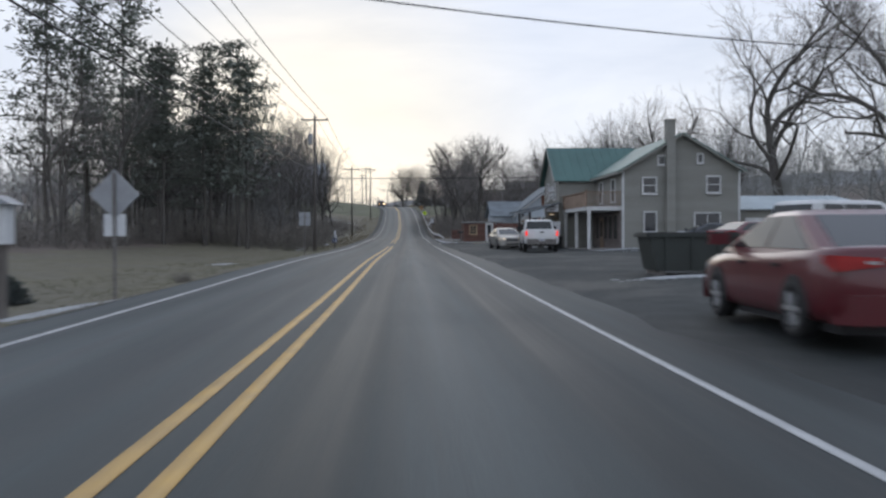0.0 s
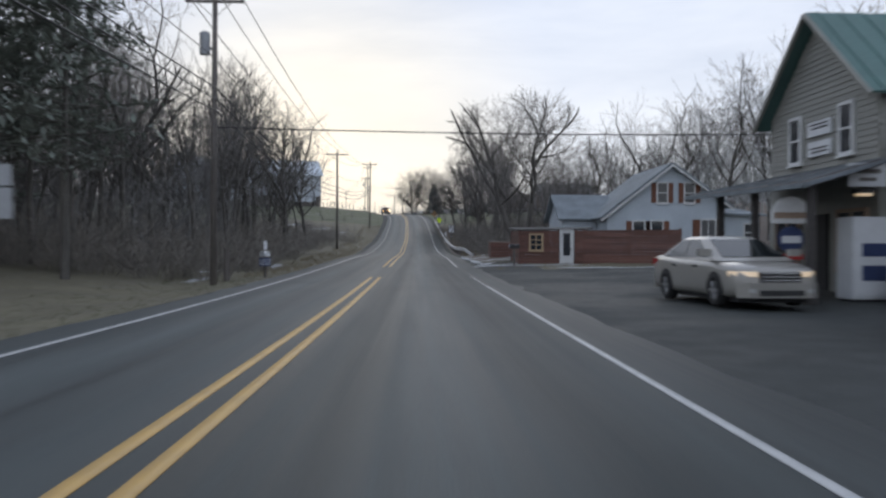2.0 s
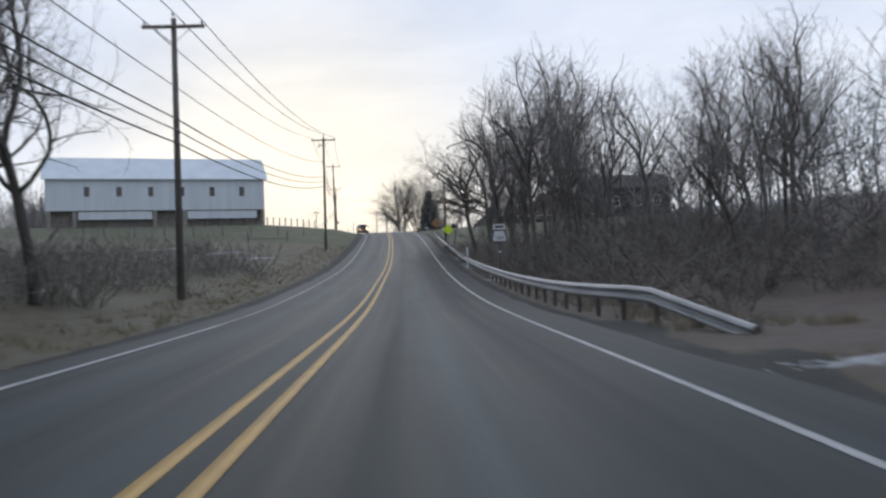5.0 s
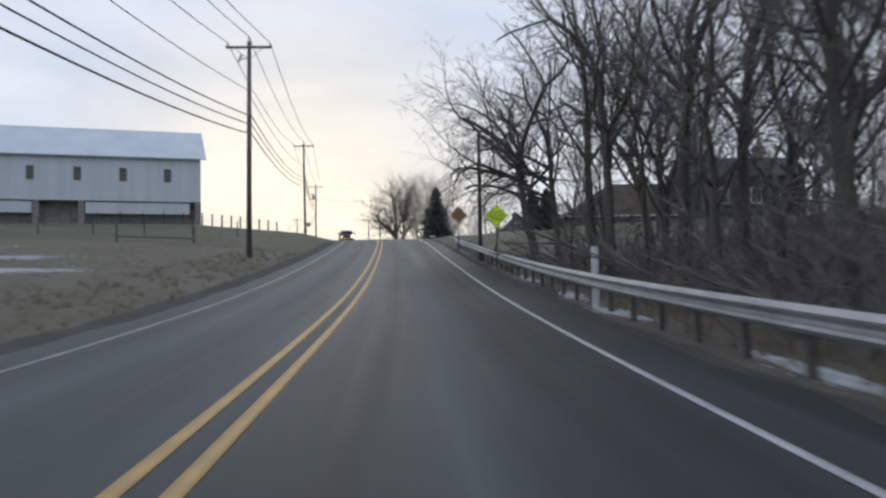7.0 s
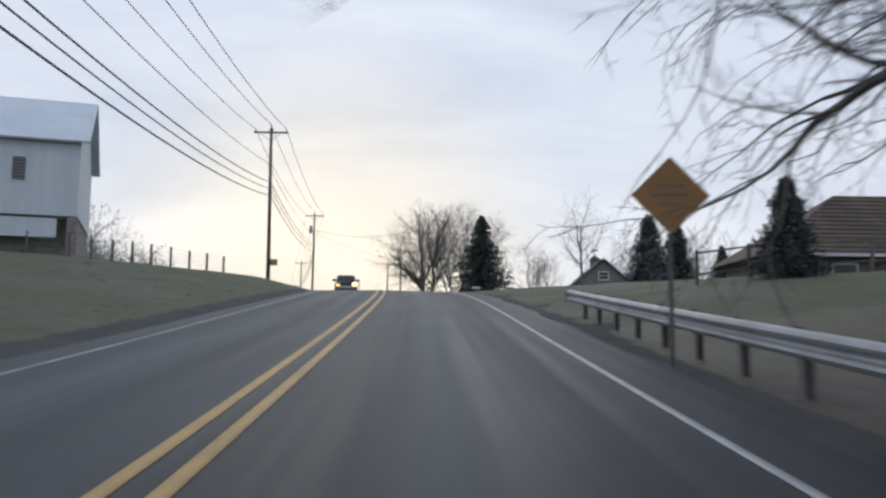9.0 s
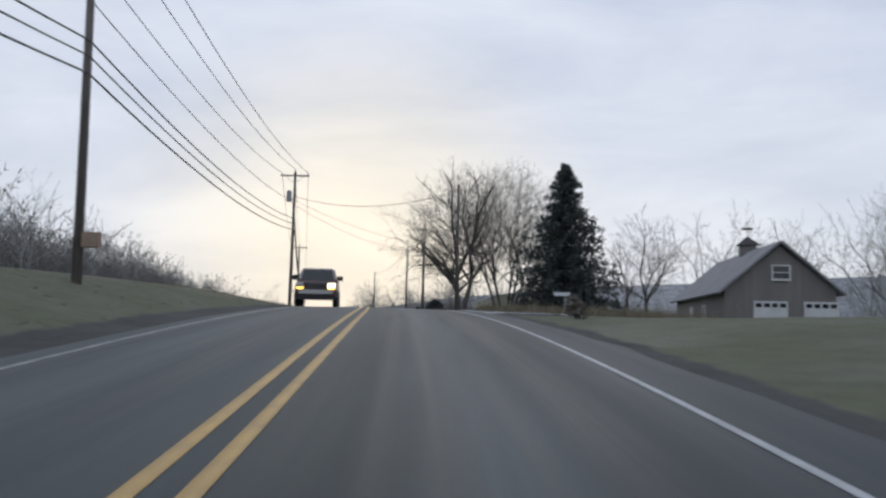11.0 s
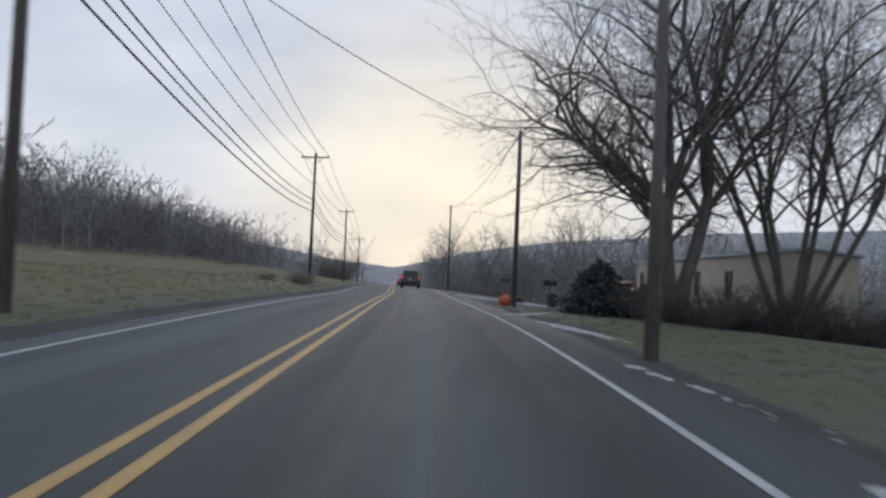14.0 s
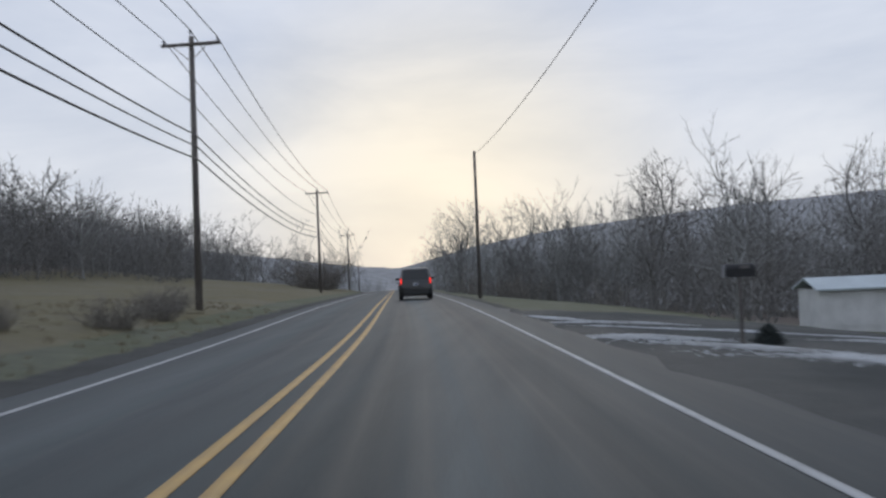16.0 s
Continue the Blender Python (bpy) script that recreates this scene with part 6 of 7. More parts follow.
    part("number_plate", Geo().box(-0.16, 0.16, yr - 0.115, yr - 0.03, zr - 0.28 if not truck else bz + 0.0, zr - 0.13 if not truck else bz + 0.14), M["sign_white"], t, "pale plate with a plain bar")
    part("number_bar", Geo().box(-0.11, 0.11, yr - 0.12, yr - 0.115, (zr - 0.24 if not truck else bz + 0.04), (zr - 0.17 if not truck else bz + 0.10)), M["blue"], t)
    part("underbody", Geo().box(-hw * 0.78, hw * 0.78, yr + 0.25, yf - 0.25, zb - 0.08, zb + 0.02), M["black"], t)
    if truck and "bed" in spec:
        b0, b1 = spec["bed"]
        zt = spec["stations"][0][3]
        # Solid black slab gives the shade of an open bed; nothing is hollowed.
        part("bed_shade", Geo().box(-hw * 0.82, hw * 0.82, b0 + 0.06, b1, zt - 0.3, zt + 0.024), M["black"], t, "black slab in place of the shaded open truck bed")
        part("tailgate_handle", Geo().box(-0.12, 0.12, yr - 0.02, yr + 0.02, zt - 0.18, zt - 0.10), M["black"], t)
        part("bed_rail", Geo().box(-hw * 0.95, -hw * 0.82, b0, b1, zt - 0.05, zt + 0.035).box(hw * 0.82, hw * 0.95, b0, b1, zt - 0.05, zt + 0.035).box(-hw * 0.9, hw * 0.9, b0 - 0.03, b0 + 0.06, zt - 0.05, zt + 0.034), paint_mat, t)
    if snow:
        g = Geo()
        ht = spec["stations"][-3][3]
        g.slab([(-hw * 0.78, y3 + 0.12, c["belt"] + 0.05), (hw * 0.78, y3 + 0.12, c["belt"] + 0.05), (hw * 0.7, yf - 0.25, ht + 0.05), (-hw * 0.7, yf - 0.25, ht + 0.05)], 0.05)
        part("snow", g, M["snow"], t, "crust of snow on the bonnet")
        part("snow", Geo().box(-wt + 0.2, wt - 0.2, y1 + 0.25, y2 - 0.25, zroof - 0.01, zroof + 0.03), M["snow"], t, "crust of snow on the roof")
    return t


SEDAN = dict(length=4.8, width=1.83, clear=0.2, wheel=0.33, axles=(-1.38, 1.38), lamp_front=0.68, lamp_rear=0.86, lamp_tall=0.095, lamp_wide=0.36,
             stations=[(-2.36, 0.86, 0.12, 0.98), (-2.28, 0.95, 0.05, 1.02), (-1.7, 0.99, 0, 1.03), (-0.6, 1.0, 0, 0.98), (0.8, 1.0, 0, 0.96), (1.1, 1.0, 0, 0.94), (1.75, 0.985, 0, 0.88), (2.1, 0.95, 0.02, 0.82), (2.28, 0.89, 0.04, 0.76), (2.37, 0.80, 0.07, 0.68), (2.42, 0.66, 0.12, 0.56)],
             cabin=dict(rear=-2.12, roof_rear=-0.92, roof_front=0.12, front=1.42, belt=0.96, roof=1.46, top=0.70, sides=2))
SUV = dict(length=5.1, width=2.02, clear=0.30, wheel=0.39, axles=(-1.5, 1.48), lamp_front=0.92, lamp_rear=1.14, lamp_tall=0.17, lamp_wide=0.10,
           stations=[(-2.52, 0.90, 0.10, 1.14), (-2.46, 0.97, 0.03, 1.18), (-1.5, 1.0, 0, 1.18), (0.2, 1.0, 0, 1.16), (1.0, 1.0, 0, 1.16), (1.2, 1.0, 0, 1.15), (2.1, 0.99, 0, 1.10), (2.45, 0.95, 0.03, 1.02), (2.55, 0.88, 0.08, 0.86)],
           cabin=dict(rear=-2.46, roof_rear=-2.22, roof_front=0.35, front=1.15, belt=1.15, roof=1.93, top=0.80, sides=3))
PICKUP = dict(length=5.8, width=2.04, clear=0.42, wheel=0.42, axles=(-1.75, 1.80), lamp_front=1.02, lamp_rear=1.08, lamp_tall=0.14, lamp_wide=0.11,
              stations=[(-2.85, 0.95, 0.06, 1.30), (-2.82, 0.98, 0.02, 1.32), (-1.6, 1.0, 0, 1.32), (-0.85, 1.0, 0, 1.32), (-0.83, 1.0, 0, 1.24), (1.35, 1.0, 0, 1.22), (2.3, 0.99, 0, 1.16), (2.72, 0.95, 0.03, 1.08), (2.85, 0.86, 0.08, 0.84)],
              cabin=dict(rear=-0.95, roof_rear=-0.78, roof_front=0.65, front=1.40, belt=1.23, roof=1.92, top=0.78, sides=2), bed=(-2.80, -0.98))


def on_road(y, u):
    return float(road_x(y)) + u, y, float(road_z(y)) - 0.015 * abs(u) + 0.005


def tilt_on_road(ob, y):
    """Leans a vehicle to the slope of the road."""
    s = math.atan2(float(road_z(y + 1.5)) - float(road_z(y - 1.5)), 3.0)
    ob.matrix_world = ob.matrix_world @ pose(0, 0, 0, math.degrees(s) * (1 if ob.matrix_world.col[1].y > 0 else -1), 0, 0)


def road_heading(y):
    return math.degrees(math.atan2(-(float(road_x(y + 3)) - float(road_x(y - 3))), 6.0))


x, y, z = on_road(358.5, 1.95)
tilt_on_road(vehicle("suv", "black SUV with lit tail lamps driving on the road", "car", x, y, road_heading(y), P_BLACK, SUV, "tail", z=z), y)
x, y, z = on_road(424.0, 1.8)
tilt_on_road(vehicle("car", "distant dark car with lit tail lamps on the road", "car", x, y, road_heading(y), P_DARK, SEDAN, "tail", z=z), y)
x, y, z = on_road(245.9, -2.35)
tilt_on_road(vehicle("pickup_truck", "brown pickup with one bright headlamp in the oncoming lane", "pickup truck", x, y, 180 + road_heading(y), P_BROWN, PICKUP, "one", z=z, truck=True), y)
vehicle("pickup_truck", "white pickup truck with lit tail lamps on the lot", "pickup truck", 9.75, 17.2, -4.5, P_WHITE, PICKUP, "tail", truck=True)
vehicle("car", "champagne sedan with lit headlamps facing down the lot", "car", 8.9, 26.5, 184, P_SILVER, SEDAN, "dim")
vehicle("car", "red sedan parked close to the road edge", "car", 6.4, -26.7, -3, P_RED, SEDAN)
vehicle("suv", "white SUV parked on the lot behind a red car", "car", 14.2, -12.5, -70, P_WHITE, SUV)
vehicle("car", "dark car with snow on its bonnet by the store", "car", 20.1, 16.4, 88, P_DARK, SEDAN, snow=True)
vehicle("car", "red car parked in front of the lean-to", "car", 19.9, 9.2, -62, P_RED, SEDAN)
vehicle("pickup_truck", "maroon pickup parked nose to the road", "pickup truck", 3.7, 311.8, 92, P_MAROON, PICKUP, truck=True)
vehicle("car", "white car with snow parked beside a dark bush", "car", 3.9, 308.2, 96, P_WHITE, SEDAN, snow=True)

# ---- trees ----
def outside(p, hull):
    """How far a point lies from the middle of a crown, 1 on its outline; hull: height of its middle, half width, half height."""
    return hull and ((p.x ** 2 + p.y ** 2) / hull[1] ** 2 + (p.z - hull[0]) ** 2 / hull[2] ** 2) ** 0.5


def grow_limb(rnd, p, d, ln, r, tip, out, lift, droop, level=1, hull=None):
    """A winding limb with side limbs, forking at its end, down to single twigs; out: thick and thin segments and end twigs."""
    thick, thin, tips = out
    edge = outside(p, hull)
    if edge and edge > rnd.uniform(0.82, 1.05) and (p.z > hull[0] - hull[2] * 0.5 or level > 1):
        ln = min(ln, tip * rnd.uniform(0.6, 1.2))
    if ln <= tip * 1.3:
        d = (d + Vector((rnd.gauss(0, 0.22), rnd.gauss(0, 0.22), rnd.gauss(0.08 - 0.5 * droop, 0.18)))).normalized()
        tips.append((p, p + d * ln, r, 0))
        return
    n = 6 if ln > 6 * tip else 4 if ln > 3 * tip else 2
    bend = Vector((rnd.gauss(0, 0.08), rnd.gauss(0, 0.08), rnd.gauss(0, 0.05)))
    pts = [(p, r, d)]
    for k in range(n):
        bend = bend * 0.4 + Vector((rnd.gauss(0, 1), rnd.gauss(0, 1), rnd.gauss(0, 0.8))) * (0.13 if n > 2 else 0.18)
        d = (d + bend + Vector((0, 0, 0.16 * lift - 0.08 * droop * level))).normalized()
        q, r2 = p + d * ln / n, pts[0][1] * (1 - 0.34 * (k + 1) / n)
        (thick if r > 0.035 else thin).append((p, q, r, r2))
        p, r = q, r2
        pts.append((p, r, d))
        if hull and outside(p, hull) > rnd.uniform(0.74, 1.12) and p.z > hull[0] - hull[2] * 0.5:
            break
    ln, n = ln * (len(pts) - 1) / n, len(pts) - 1
    count = int(ln / max(0.25 * ln, tip * 1.5) + rnd.random())
    turn = rnd.uniform(0, 6.28)
    for k in range(count):
        s = 0.22 + 0.7 * (k + rnd.random() * 0.8) / count
        i = min(int(s * n), n - 1)
        base, rr, axis = pts[i][0].lerp(pts[i + 1][0], s * n - i), pts[i + 1][1], pts[i + 1][2]
        side = axis.orthogonal().normalized()
        side.rotate(Matrix.Rotation(turn + 2.4 * k + rnd.uniform(-0.5, 0.5), 3, axis))
        a = radians(rnd.uniform(34, 64))
        grow_limb(rnd, base, (axis * math.cos(a) + side * math.sin(a)).normalized(), ln * (0.78 - 0.42 * s) * rnd.uniform(0.6, 1.1), max(rr * rnd.uniform(0.42, 0.6), 0.004), tip, out, lift, droop, level + 1, hull)
    side = d.orthogonal().normalized()
    side.rotate(Matrix.Rotation(turn, 3, d))
    for sign, a, share, rad in ((1, rnd.uniform(10, 26), rnd.uniform(0.66, 0.82), 0.84), (-1, rnd.uniform(22, 46), rnd.uniform(0.5, 0.7), 0.66)):
        a = radians(a)
        grow_limb(rnd, p, (d * math.cos(a) + side * sign * math.sin(a)).normalized(), ln * share, max(r * rad, 0.004), tip, out, lift, droop, level + 1, hull)


def branching(rnd, height, crown, trunk_r, fork, limbs, tip, stems=((0, 0),), boughs=(), lift=0.35, droop=0.0, rise=(0.7, 1.5), width=None, foot=0.7):
    """A bare tree that forks into ascending limbs.

    crown: length of its main limbs; fork: share of the height at which the trunk divides; limbs: how many main limbs
    each stem has; width: of the crown, which is rounded if it is given; foot: where the crown begins, as a share of the trunk; stems: leans of the stems; boughs: single great limbs as (height, azimuth, rise, reach)."""
    out = ([], [], [])
    low = height * fork * foot
    hull = ((height + low) / 2, width / 2, (height - low) / 2) if width else None
    for lx, ly in stems:
        p, d, r = Vector((lx * 0.3, ly * 0.3, -0.35)), Vector((lx, ly, 1)).normalized(), trunk_r * 1.35
        n, ln = 7, fork * height + 0.35
        turn = rnd.uniform(0, 6.28)
        for k in range(n):
            d = (d + Vector((rnd.gauss(0, 0.045), rnd.gauss(0, 0.045), 0.03))).normalized()
            q, r2 = p + d * ln / n, trunk_r * (1 - 0.30 * (k + 1) / n)
            out[0].append((p, q, r, r2))
            p, r = q, r2
            if k >= n - 1 - limbs // 2 and k < n - 1:
                for j in range(2):
                    a, e = turn + 2.4 * (2 * k + j), rnd.uniform(*rise)
                    grow_limb(rnd, p, Vector((math.cos(a), math.sin(a), e)).normalized(), crown * rnd.uniform(0.6, 0.95), r * 0.5, tip, out, lift, droop, 1, hull)
        for j in range(2):
            a, e = turn + 3.14 * j + rnd.uniform(-0.5, 0.5), rnd.uniform(1.8, 3.6)
            grow_limb(rnd, p, (d * e + Vector((math.cos(a), math.sin(a), 0.3))).normalized(), crown * rnd.uniform(0.85, 1.1), r * 0.8, tip, out, lift, droop, 1, hull)
    k = 1.0 if width else height / max(q[1].z for q in out[2])
    for segs in out:
        segs[:] = [(q[0] * k, q[1] * k, *q[2:]) for q in segs]
    for z, az, e, reach in boughs:
        a, lean, ln = radians(az), stems[0], reach * 0.42
        grow_limb(rnd, Vector((lean[0] * z, lean[1] * z, z)), Vector((math.cos(a), math.sin(a), e)).normalized(), ln, min(0.012 * reach + 0.03, trunk_r * 0.65), tip, out, lift * 0.4, droop)
    return out


def segments_mesh(name, segs, sides, mat, thinnest=0.0, tips=()):
    """All segments as tapered tubes in one mesh, with pointed end twigs."""
    v, f = tubes(segs, sides, thinnest)
    f = np.concatenate([f[:, [0, 1, 2]], f[:, [0, 2, 3]]])
    if len(tips):
        p0, p1 = np.array([s[0] for s in tips], float), np.array([s[1] for s in tips], float)
        r = np.maximum(np.array([s[2] for s in tips]), thinnest)[:, None]
        d = p1 - p0
        u = np.cross(d, np.array([[0.2, 0.9, 0.3]]))
        u /= np.linalg.norm(u, axis=1)[:, None] + 1e-9
        w = np.cross(d, u)
        w /= np.linalg.norm(w, axis=1)[:, None] + 1e-9
        tv = np.stack([p0 + u * r, p0 + (0.87 * w - 0.5 * u) * r, p0 - (0.87 * w + 0.5 * u) * r, p1], 1).reshape(-1, 3)
        tf = (np.arange(len(tips))[:, None, None] * 4 + np.array([[[0, 1, 3], [1, 2, 3], [2, 0, 3]]])).reshape(-1, 3)
        f = np.concatenate([f, tf + len(v)])
        v = np.concatenate([v, tv])
    return fast_mesh(name, v, f, mat)


def tubes(segs, sides, thinnest):
    p0 = np.array([s[0] for s in segs], float)
    p1 = np.array([s[1] for s in segs], float)
    r0 = np.maximum(np.array([s[2] for s in segs]), thinnest)
    r1 = np.maximum(np.array([s[3] for s in segs]), thinnest * 0.7)
    d = p1 - p0
    d /= np.linalg.norm(d, axis=1)[:, None] + 1e-9
    ref = np.where(np.abs(d[:, 2:3]) < 0.9, np.array([[0, 0, 1.0]]), np.array([[1.0, 0, 0]]))
    u = np.cross(d, ref)
    u /= np.linalg.norm(u, axis=1)[:, None]
    w = np.cross(d, u)
    a = 2 * np.pi * np.arange(sides) / sides
    ring = np.cos(a)[None, :, None] * u[:, None] + np.sin(a)[None, :, None] * w[:, None]
    v = np.concatenate([p0[:, None] + r0[:, None, None] * ring, p1[:, None] + r1[:, None, None] * ring], 1).reshape(-1, 3)
    i = np.arange(sides)
    quad = np.stack([i, (i + 1) % sides, (i + 1) % sides + sides, i + sides], 1)
    f = (np.arange(len(segs))[:, None, None] * 2 * sides + quad[None]).reshape(-1, 4)
    return v, f


def fast_mesh(name, v, f, mat, smooth=True):
    me = bpy.data.meshes.new(name)
    k = f.shape[1]
    me.vertices.add(len(v))
    me.vertices.foreach_set("co", np.ascontiguousarray(v, np.float32).ravel())
    me.loops.add(f.size)
    me.loops.foreach_set("vertex_index", np.ascontiguousarray(f, np.int32).ravel())
    me.polygons.add(len(f))
    me.polygons.foreach_set("loop_start", np.arange(0, f.size, k, dtype=np.int32))
    me.polygons.foreach_set("use_smooth", np.full(len(f), smooth))
    me.update(calc_edges=True)
    me.materials.append(mat)
    return me


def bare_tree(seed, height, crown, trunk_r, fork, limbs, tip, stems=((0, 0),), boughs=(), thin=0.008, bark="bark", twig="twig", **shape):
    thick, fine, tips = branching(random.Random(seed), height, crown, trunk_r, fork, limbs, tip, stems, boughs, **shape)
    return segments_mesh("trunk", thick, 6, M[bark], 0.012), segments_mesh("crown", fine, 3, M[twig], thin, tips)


def plant(name, meshes, label, category, x, y, rz=0.0, s=1.0, group="", sink=0.0, lean=(0, 0)):
    t = new(name)
    t.empty_display_size = 0.4
    t.matrix_world = pose(x, y, ground_z(x, y) - sink, lean[0], lean[1], rz) @ Matrix.Diagonal((s, s, s, 1))
    for nm, me in zip(("trunk", "crown"), meshes):
        ob = new(nm, me)
        ob.parent = t
    return tagged(t, label, category, group)


def blades(rnd, centres, count, size, out_from=None, flat=0.3):
    """Short needle sprays, each a slim four-sided blade, scattered round centres with radii."""
    v, f = [], []
    pts, dirs = [], []
    for c, rad in centres:
        for k in range(count):
            d = Vector((rnd.gauss(0, 1), rnd.gauss(0, 1), rnd.gauss(0, flat * 1.4)))
            d.normalize()
            pts.append(Vector(c) + Vector((d.x * rad, d.y * rad, d.z * rad * 0.7)) * rnd.random() ** 0.4)
            dirs.append((d + Vector((rnd.gauss(0, 0.5), rnd.gauss(0, 0.5), rnd.gauss(0, 0.4)))).normalized())
    p = np.array(pts)
    d = np.array(dirs)
    ln = size * (0.6 + 0.8 * np.random.RandomState(rnd.randrange(9999)).rand(len(p)))[:, None]
    side = np.cross(d, np.array([[0.3, 0.2, 1.0]]))
    side /= np.linalg.norm(side, axis=1)[:, None] + 1e-9
    nrm = np.cross(d, side)
    wd = ln * 0.19
    v = np.stack([p, p + d * ln * 0.5 + side * wd, p + d * ln, p + d * ln * 0.5 - side * wd, p + d * ln * 0.5 + nrm * wd * 0.6], 1).reshape(-1, 3)
    k = np.arange(len(p))[:, None] * 5
    f = np.concatenate([k + np.array([[0, 1, 4]]), k + np.array([[1, 2, 4]]), k + np.array([[2, 3, 4]]), k + np.array([[3, 0, 4]]), k + np.array([[0, 3, 2]]), k + np.array([[0, 2, 1]])], 0)
    return v, f


def white_pine(seed, height):
    """A tall pine with a bare lower trunk and loose flat tiers of needle clumps."""
    rnd = random.Random(seed)
    thick = []
    p, r = Vector((0, 0, -0.3)), height * 0.012
    for k in range(10):
        q = p + Vector((rnd.gauss(0, 0.08), rnd.gauss(0, 0.08), height / 10))
        thick.append((p, q, r, r * 0.86))
        p, r = q, r * 0.86
    centres = []
    z = height * 0.26
    while z < height * 0.985:
        s = z / height
        reach = height * 0.25 * (1.08 - s) ** 0.55
        for k in range(rnd.choice((3, 4, 4, 5))):
            bare = s < 0.45 and rnd.random() < 0.6
            a = rnd.uniform(0, 6.28)
            ln = reach * rnd.uniform(0.5, 1.2)
            foot = Vector((0, 0, z))
            tip = foot + Vector((math.cos(a) * ln, math.sin(a) * ln, ln * rnd.uniform(-0.05, 0.25)))
            thick.append((foot, tip, 0.045, 0.012))
            for j in range(4):
                b = foot.lerp(tip, 0.3 + 0.2 * j)
                e = b + Vector((rnd.gauss(0, 0.5), rnd.gauss(0, 0.5), rnd.uniform(0.0, 0.35)))
                thick.append((b, e, 0.016, 0.008))
                if not bare:
                    centres.append((e, rnd.uniform(0.45, 0.95)))
        z += height * rnd.uniform(0.03, 0.055)
    v, f = blades(rnd, centres, 10, 0.55, flat=0.2)
    return segments_mesh("trunk", thick, 4, M["bark"]), fast_mesh("crown", v, f, M["needles"], False)


def spruce_tree(seed, height, width, count=44, size=0.26):
    """A dense cone of drooping boughs down to the ground."""
    rnd = random.Random(seed)
    thick = [(Vector((0, 0, -0.3)), Vector((0, 0, height)), height * 0.016, 0.02)]
    centres = []
    z = 0.25
    while z < height - 0.1:
        s = z / height
        reach = width / 2 * (1 - s) ** 0.82 + 0.04
        n = max(4, int(13 * (1 - s) + 4))
        for k in range(n):
            a = 2 * math.pi * (k + rnd.random()) / n
            ln = reach * rnd.choice((0.6, 0.75, 0.9, 1.0, 1.1, 1.25)) * rnd.uniform(0.9, 1.1)
            tip = Vector((math.cos(a) * ln, math.sin(a) * ln, z - ln * 0.06 + rnd.uniform(-0.2, 0.25)))
            thick.append((Vector((0, 0, z + 0.1)), tip, 0.03, 0.01))
            for j in range(4):
                centres.append((Vector((0, 0, z)).lerp(tip, 0.28 + 0.24 * j), (0.08 + 0.24 * (1 - s)) * (1.15 - 0.2 * j)))
        z += height * 0.034
    v, f = blades(rnd, centres, count, size, flat=0.5)
    return segments_mesh("trunk", thick, 5, M["bark"]), fast_mesh("crown", v, f, M["spruce"], False)


def shrub(seed, height, width, stems, mat="brush", thin=0.006):
    """A thicket of thin arching stems with side twigs."""
    rnd = random.Random(seed)
    segs, tips = [], []
    for k in range(stems):
        a, rr = rnd.uniform(0, 6.28), rnd.random() ** 0.6 * width / 2
        p = Vector((math.cos(a) * rr * 0.6, math.sin(a) * rr * 0.6, -0.1))
        d = Vector((math.cos(a) * 0.5, math.sin(a) * 0.5, 1.4)) + Vector((rnd.gauss(0, 0.3), rnd.gauss(0, 0.3), 0))
        d.normalize()
        h = height * rnd.uniform(0.5, 1.1)
        r = rnd.uniform(0.008, 0.018)
        for j in range(4):
            d = (d + Vector((rnd.gauss(0, 0.25), rnd.gauss(0, 0.25), rnd.gauss(-0.05, 0.15)))).normalized()
            q = p + d * h / 4
            segs.append((p, q, r, r * 0.8))
            for m in range(3):
                e = (d + Vector((rnd.gauss(0, 0.8), rnd.gauss(0, 0.8), rnd.gauss(0.1, 0.5)))).normalized()
                b = p.lerp(q, rnd.random())
                tips.append((b, b + e * h * rnd.uniform(0.16, 0.4), r * 0.8, 0))
            p, r = q, r * 0.8
    return (segments_mesh("stems", segs, 3, M[mat], thin, tips),)


TREES = [bare_tree(11, 15, 4.6, 0.21, 0.34, 4, 0.48, thin=0.009, width=8.5),
         bare_tree(12, 16.5, 4.6, 0.20, 0.42, 4, 0.48, thin=0.009, rise=(1.0, 1.9), width=7.5),
         bare_tree(13, 14, 4.6, 0.20, 0.30, 4, 0.48, thin=0.009, rise=(0.5, 1.4), width=9.5),
         bare_tree(14, 17, 4.6, 0.23, 0.44, 4, 0.48, thin=0.009, rise=(0.6, 1.6), width=8.0),
         bare_tree(15, 12, 4.0, 0.16, 0.26, 4, 0.45, thin=0.009, width=7.0),
         bare_tree(16, 16, 4.2, 0.17, 0.38, 2, 0.48, ((-0.12, 0.04), (0.14, -0.05)), thin=0.009, width=8.5)]
SLIM = [bare_tree(21, 14, 3.4, 0.11, 0.45, 4, 0.48, thin=0.009, rise=(1.2, 2.4), width=4.5), bare_tree(22, 12.5, 3.2, 0.10, 0.40, 4, 0.48, thin=0.009, rise=(1.2, 2.4), width=4.2), bare_tree(23, 15, 3.6, 0.12, 0.48, 4, 0.48, thin=0.009, rise=(1.4, 2.6), width=4.6)]
SHRUBS = [shrub(31, 2.6, 3.2, 18, thin=0.016), shrub(32, 2.0, 2.8, 18, thin=0.016), shrub(33, 3.2, 3.2, 18, thin=0.016)]
FAR_TREES = [bare_tree(80 + k, 14 + k, 4.6 + 0.2 * k, 0.15, 0.26, 4, 0.85, thin=0.018, width=8.0 + 0.5 * k) for k in range(4)]
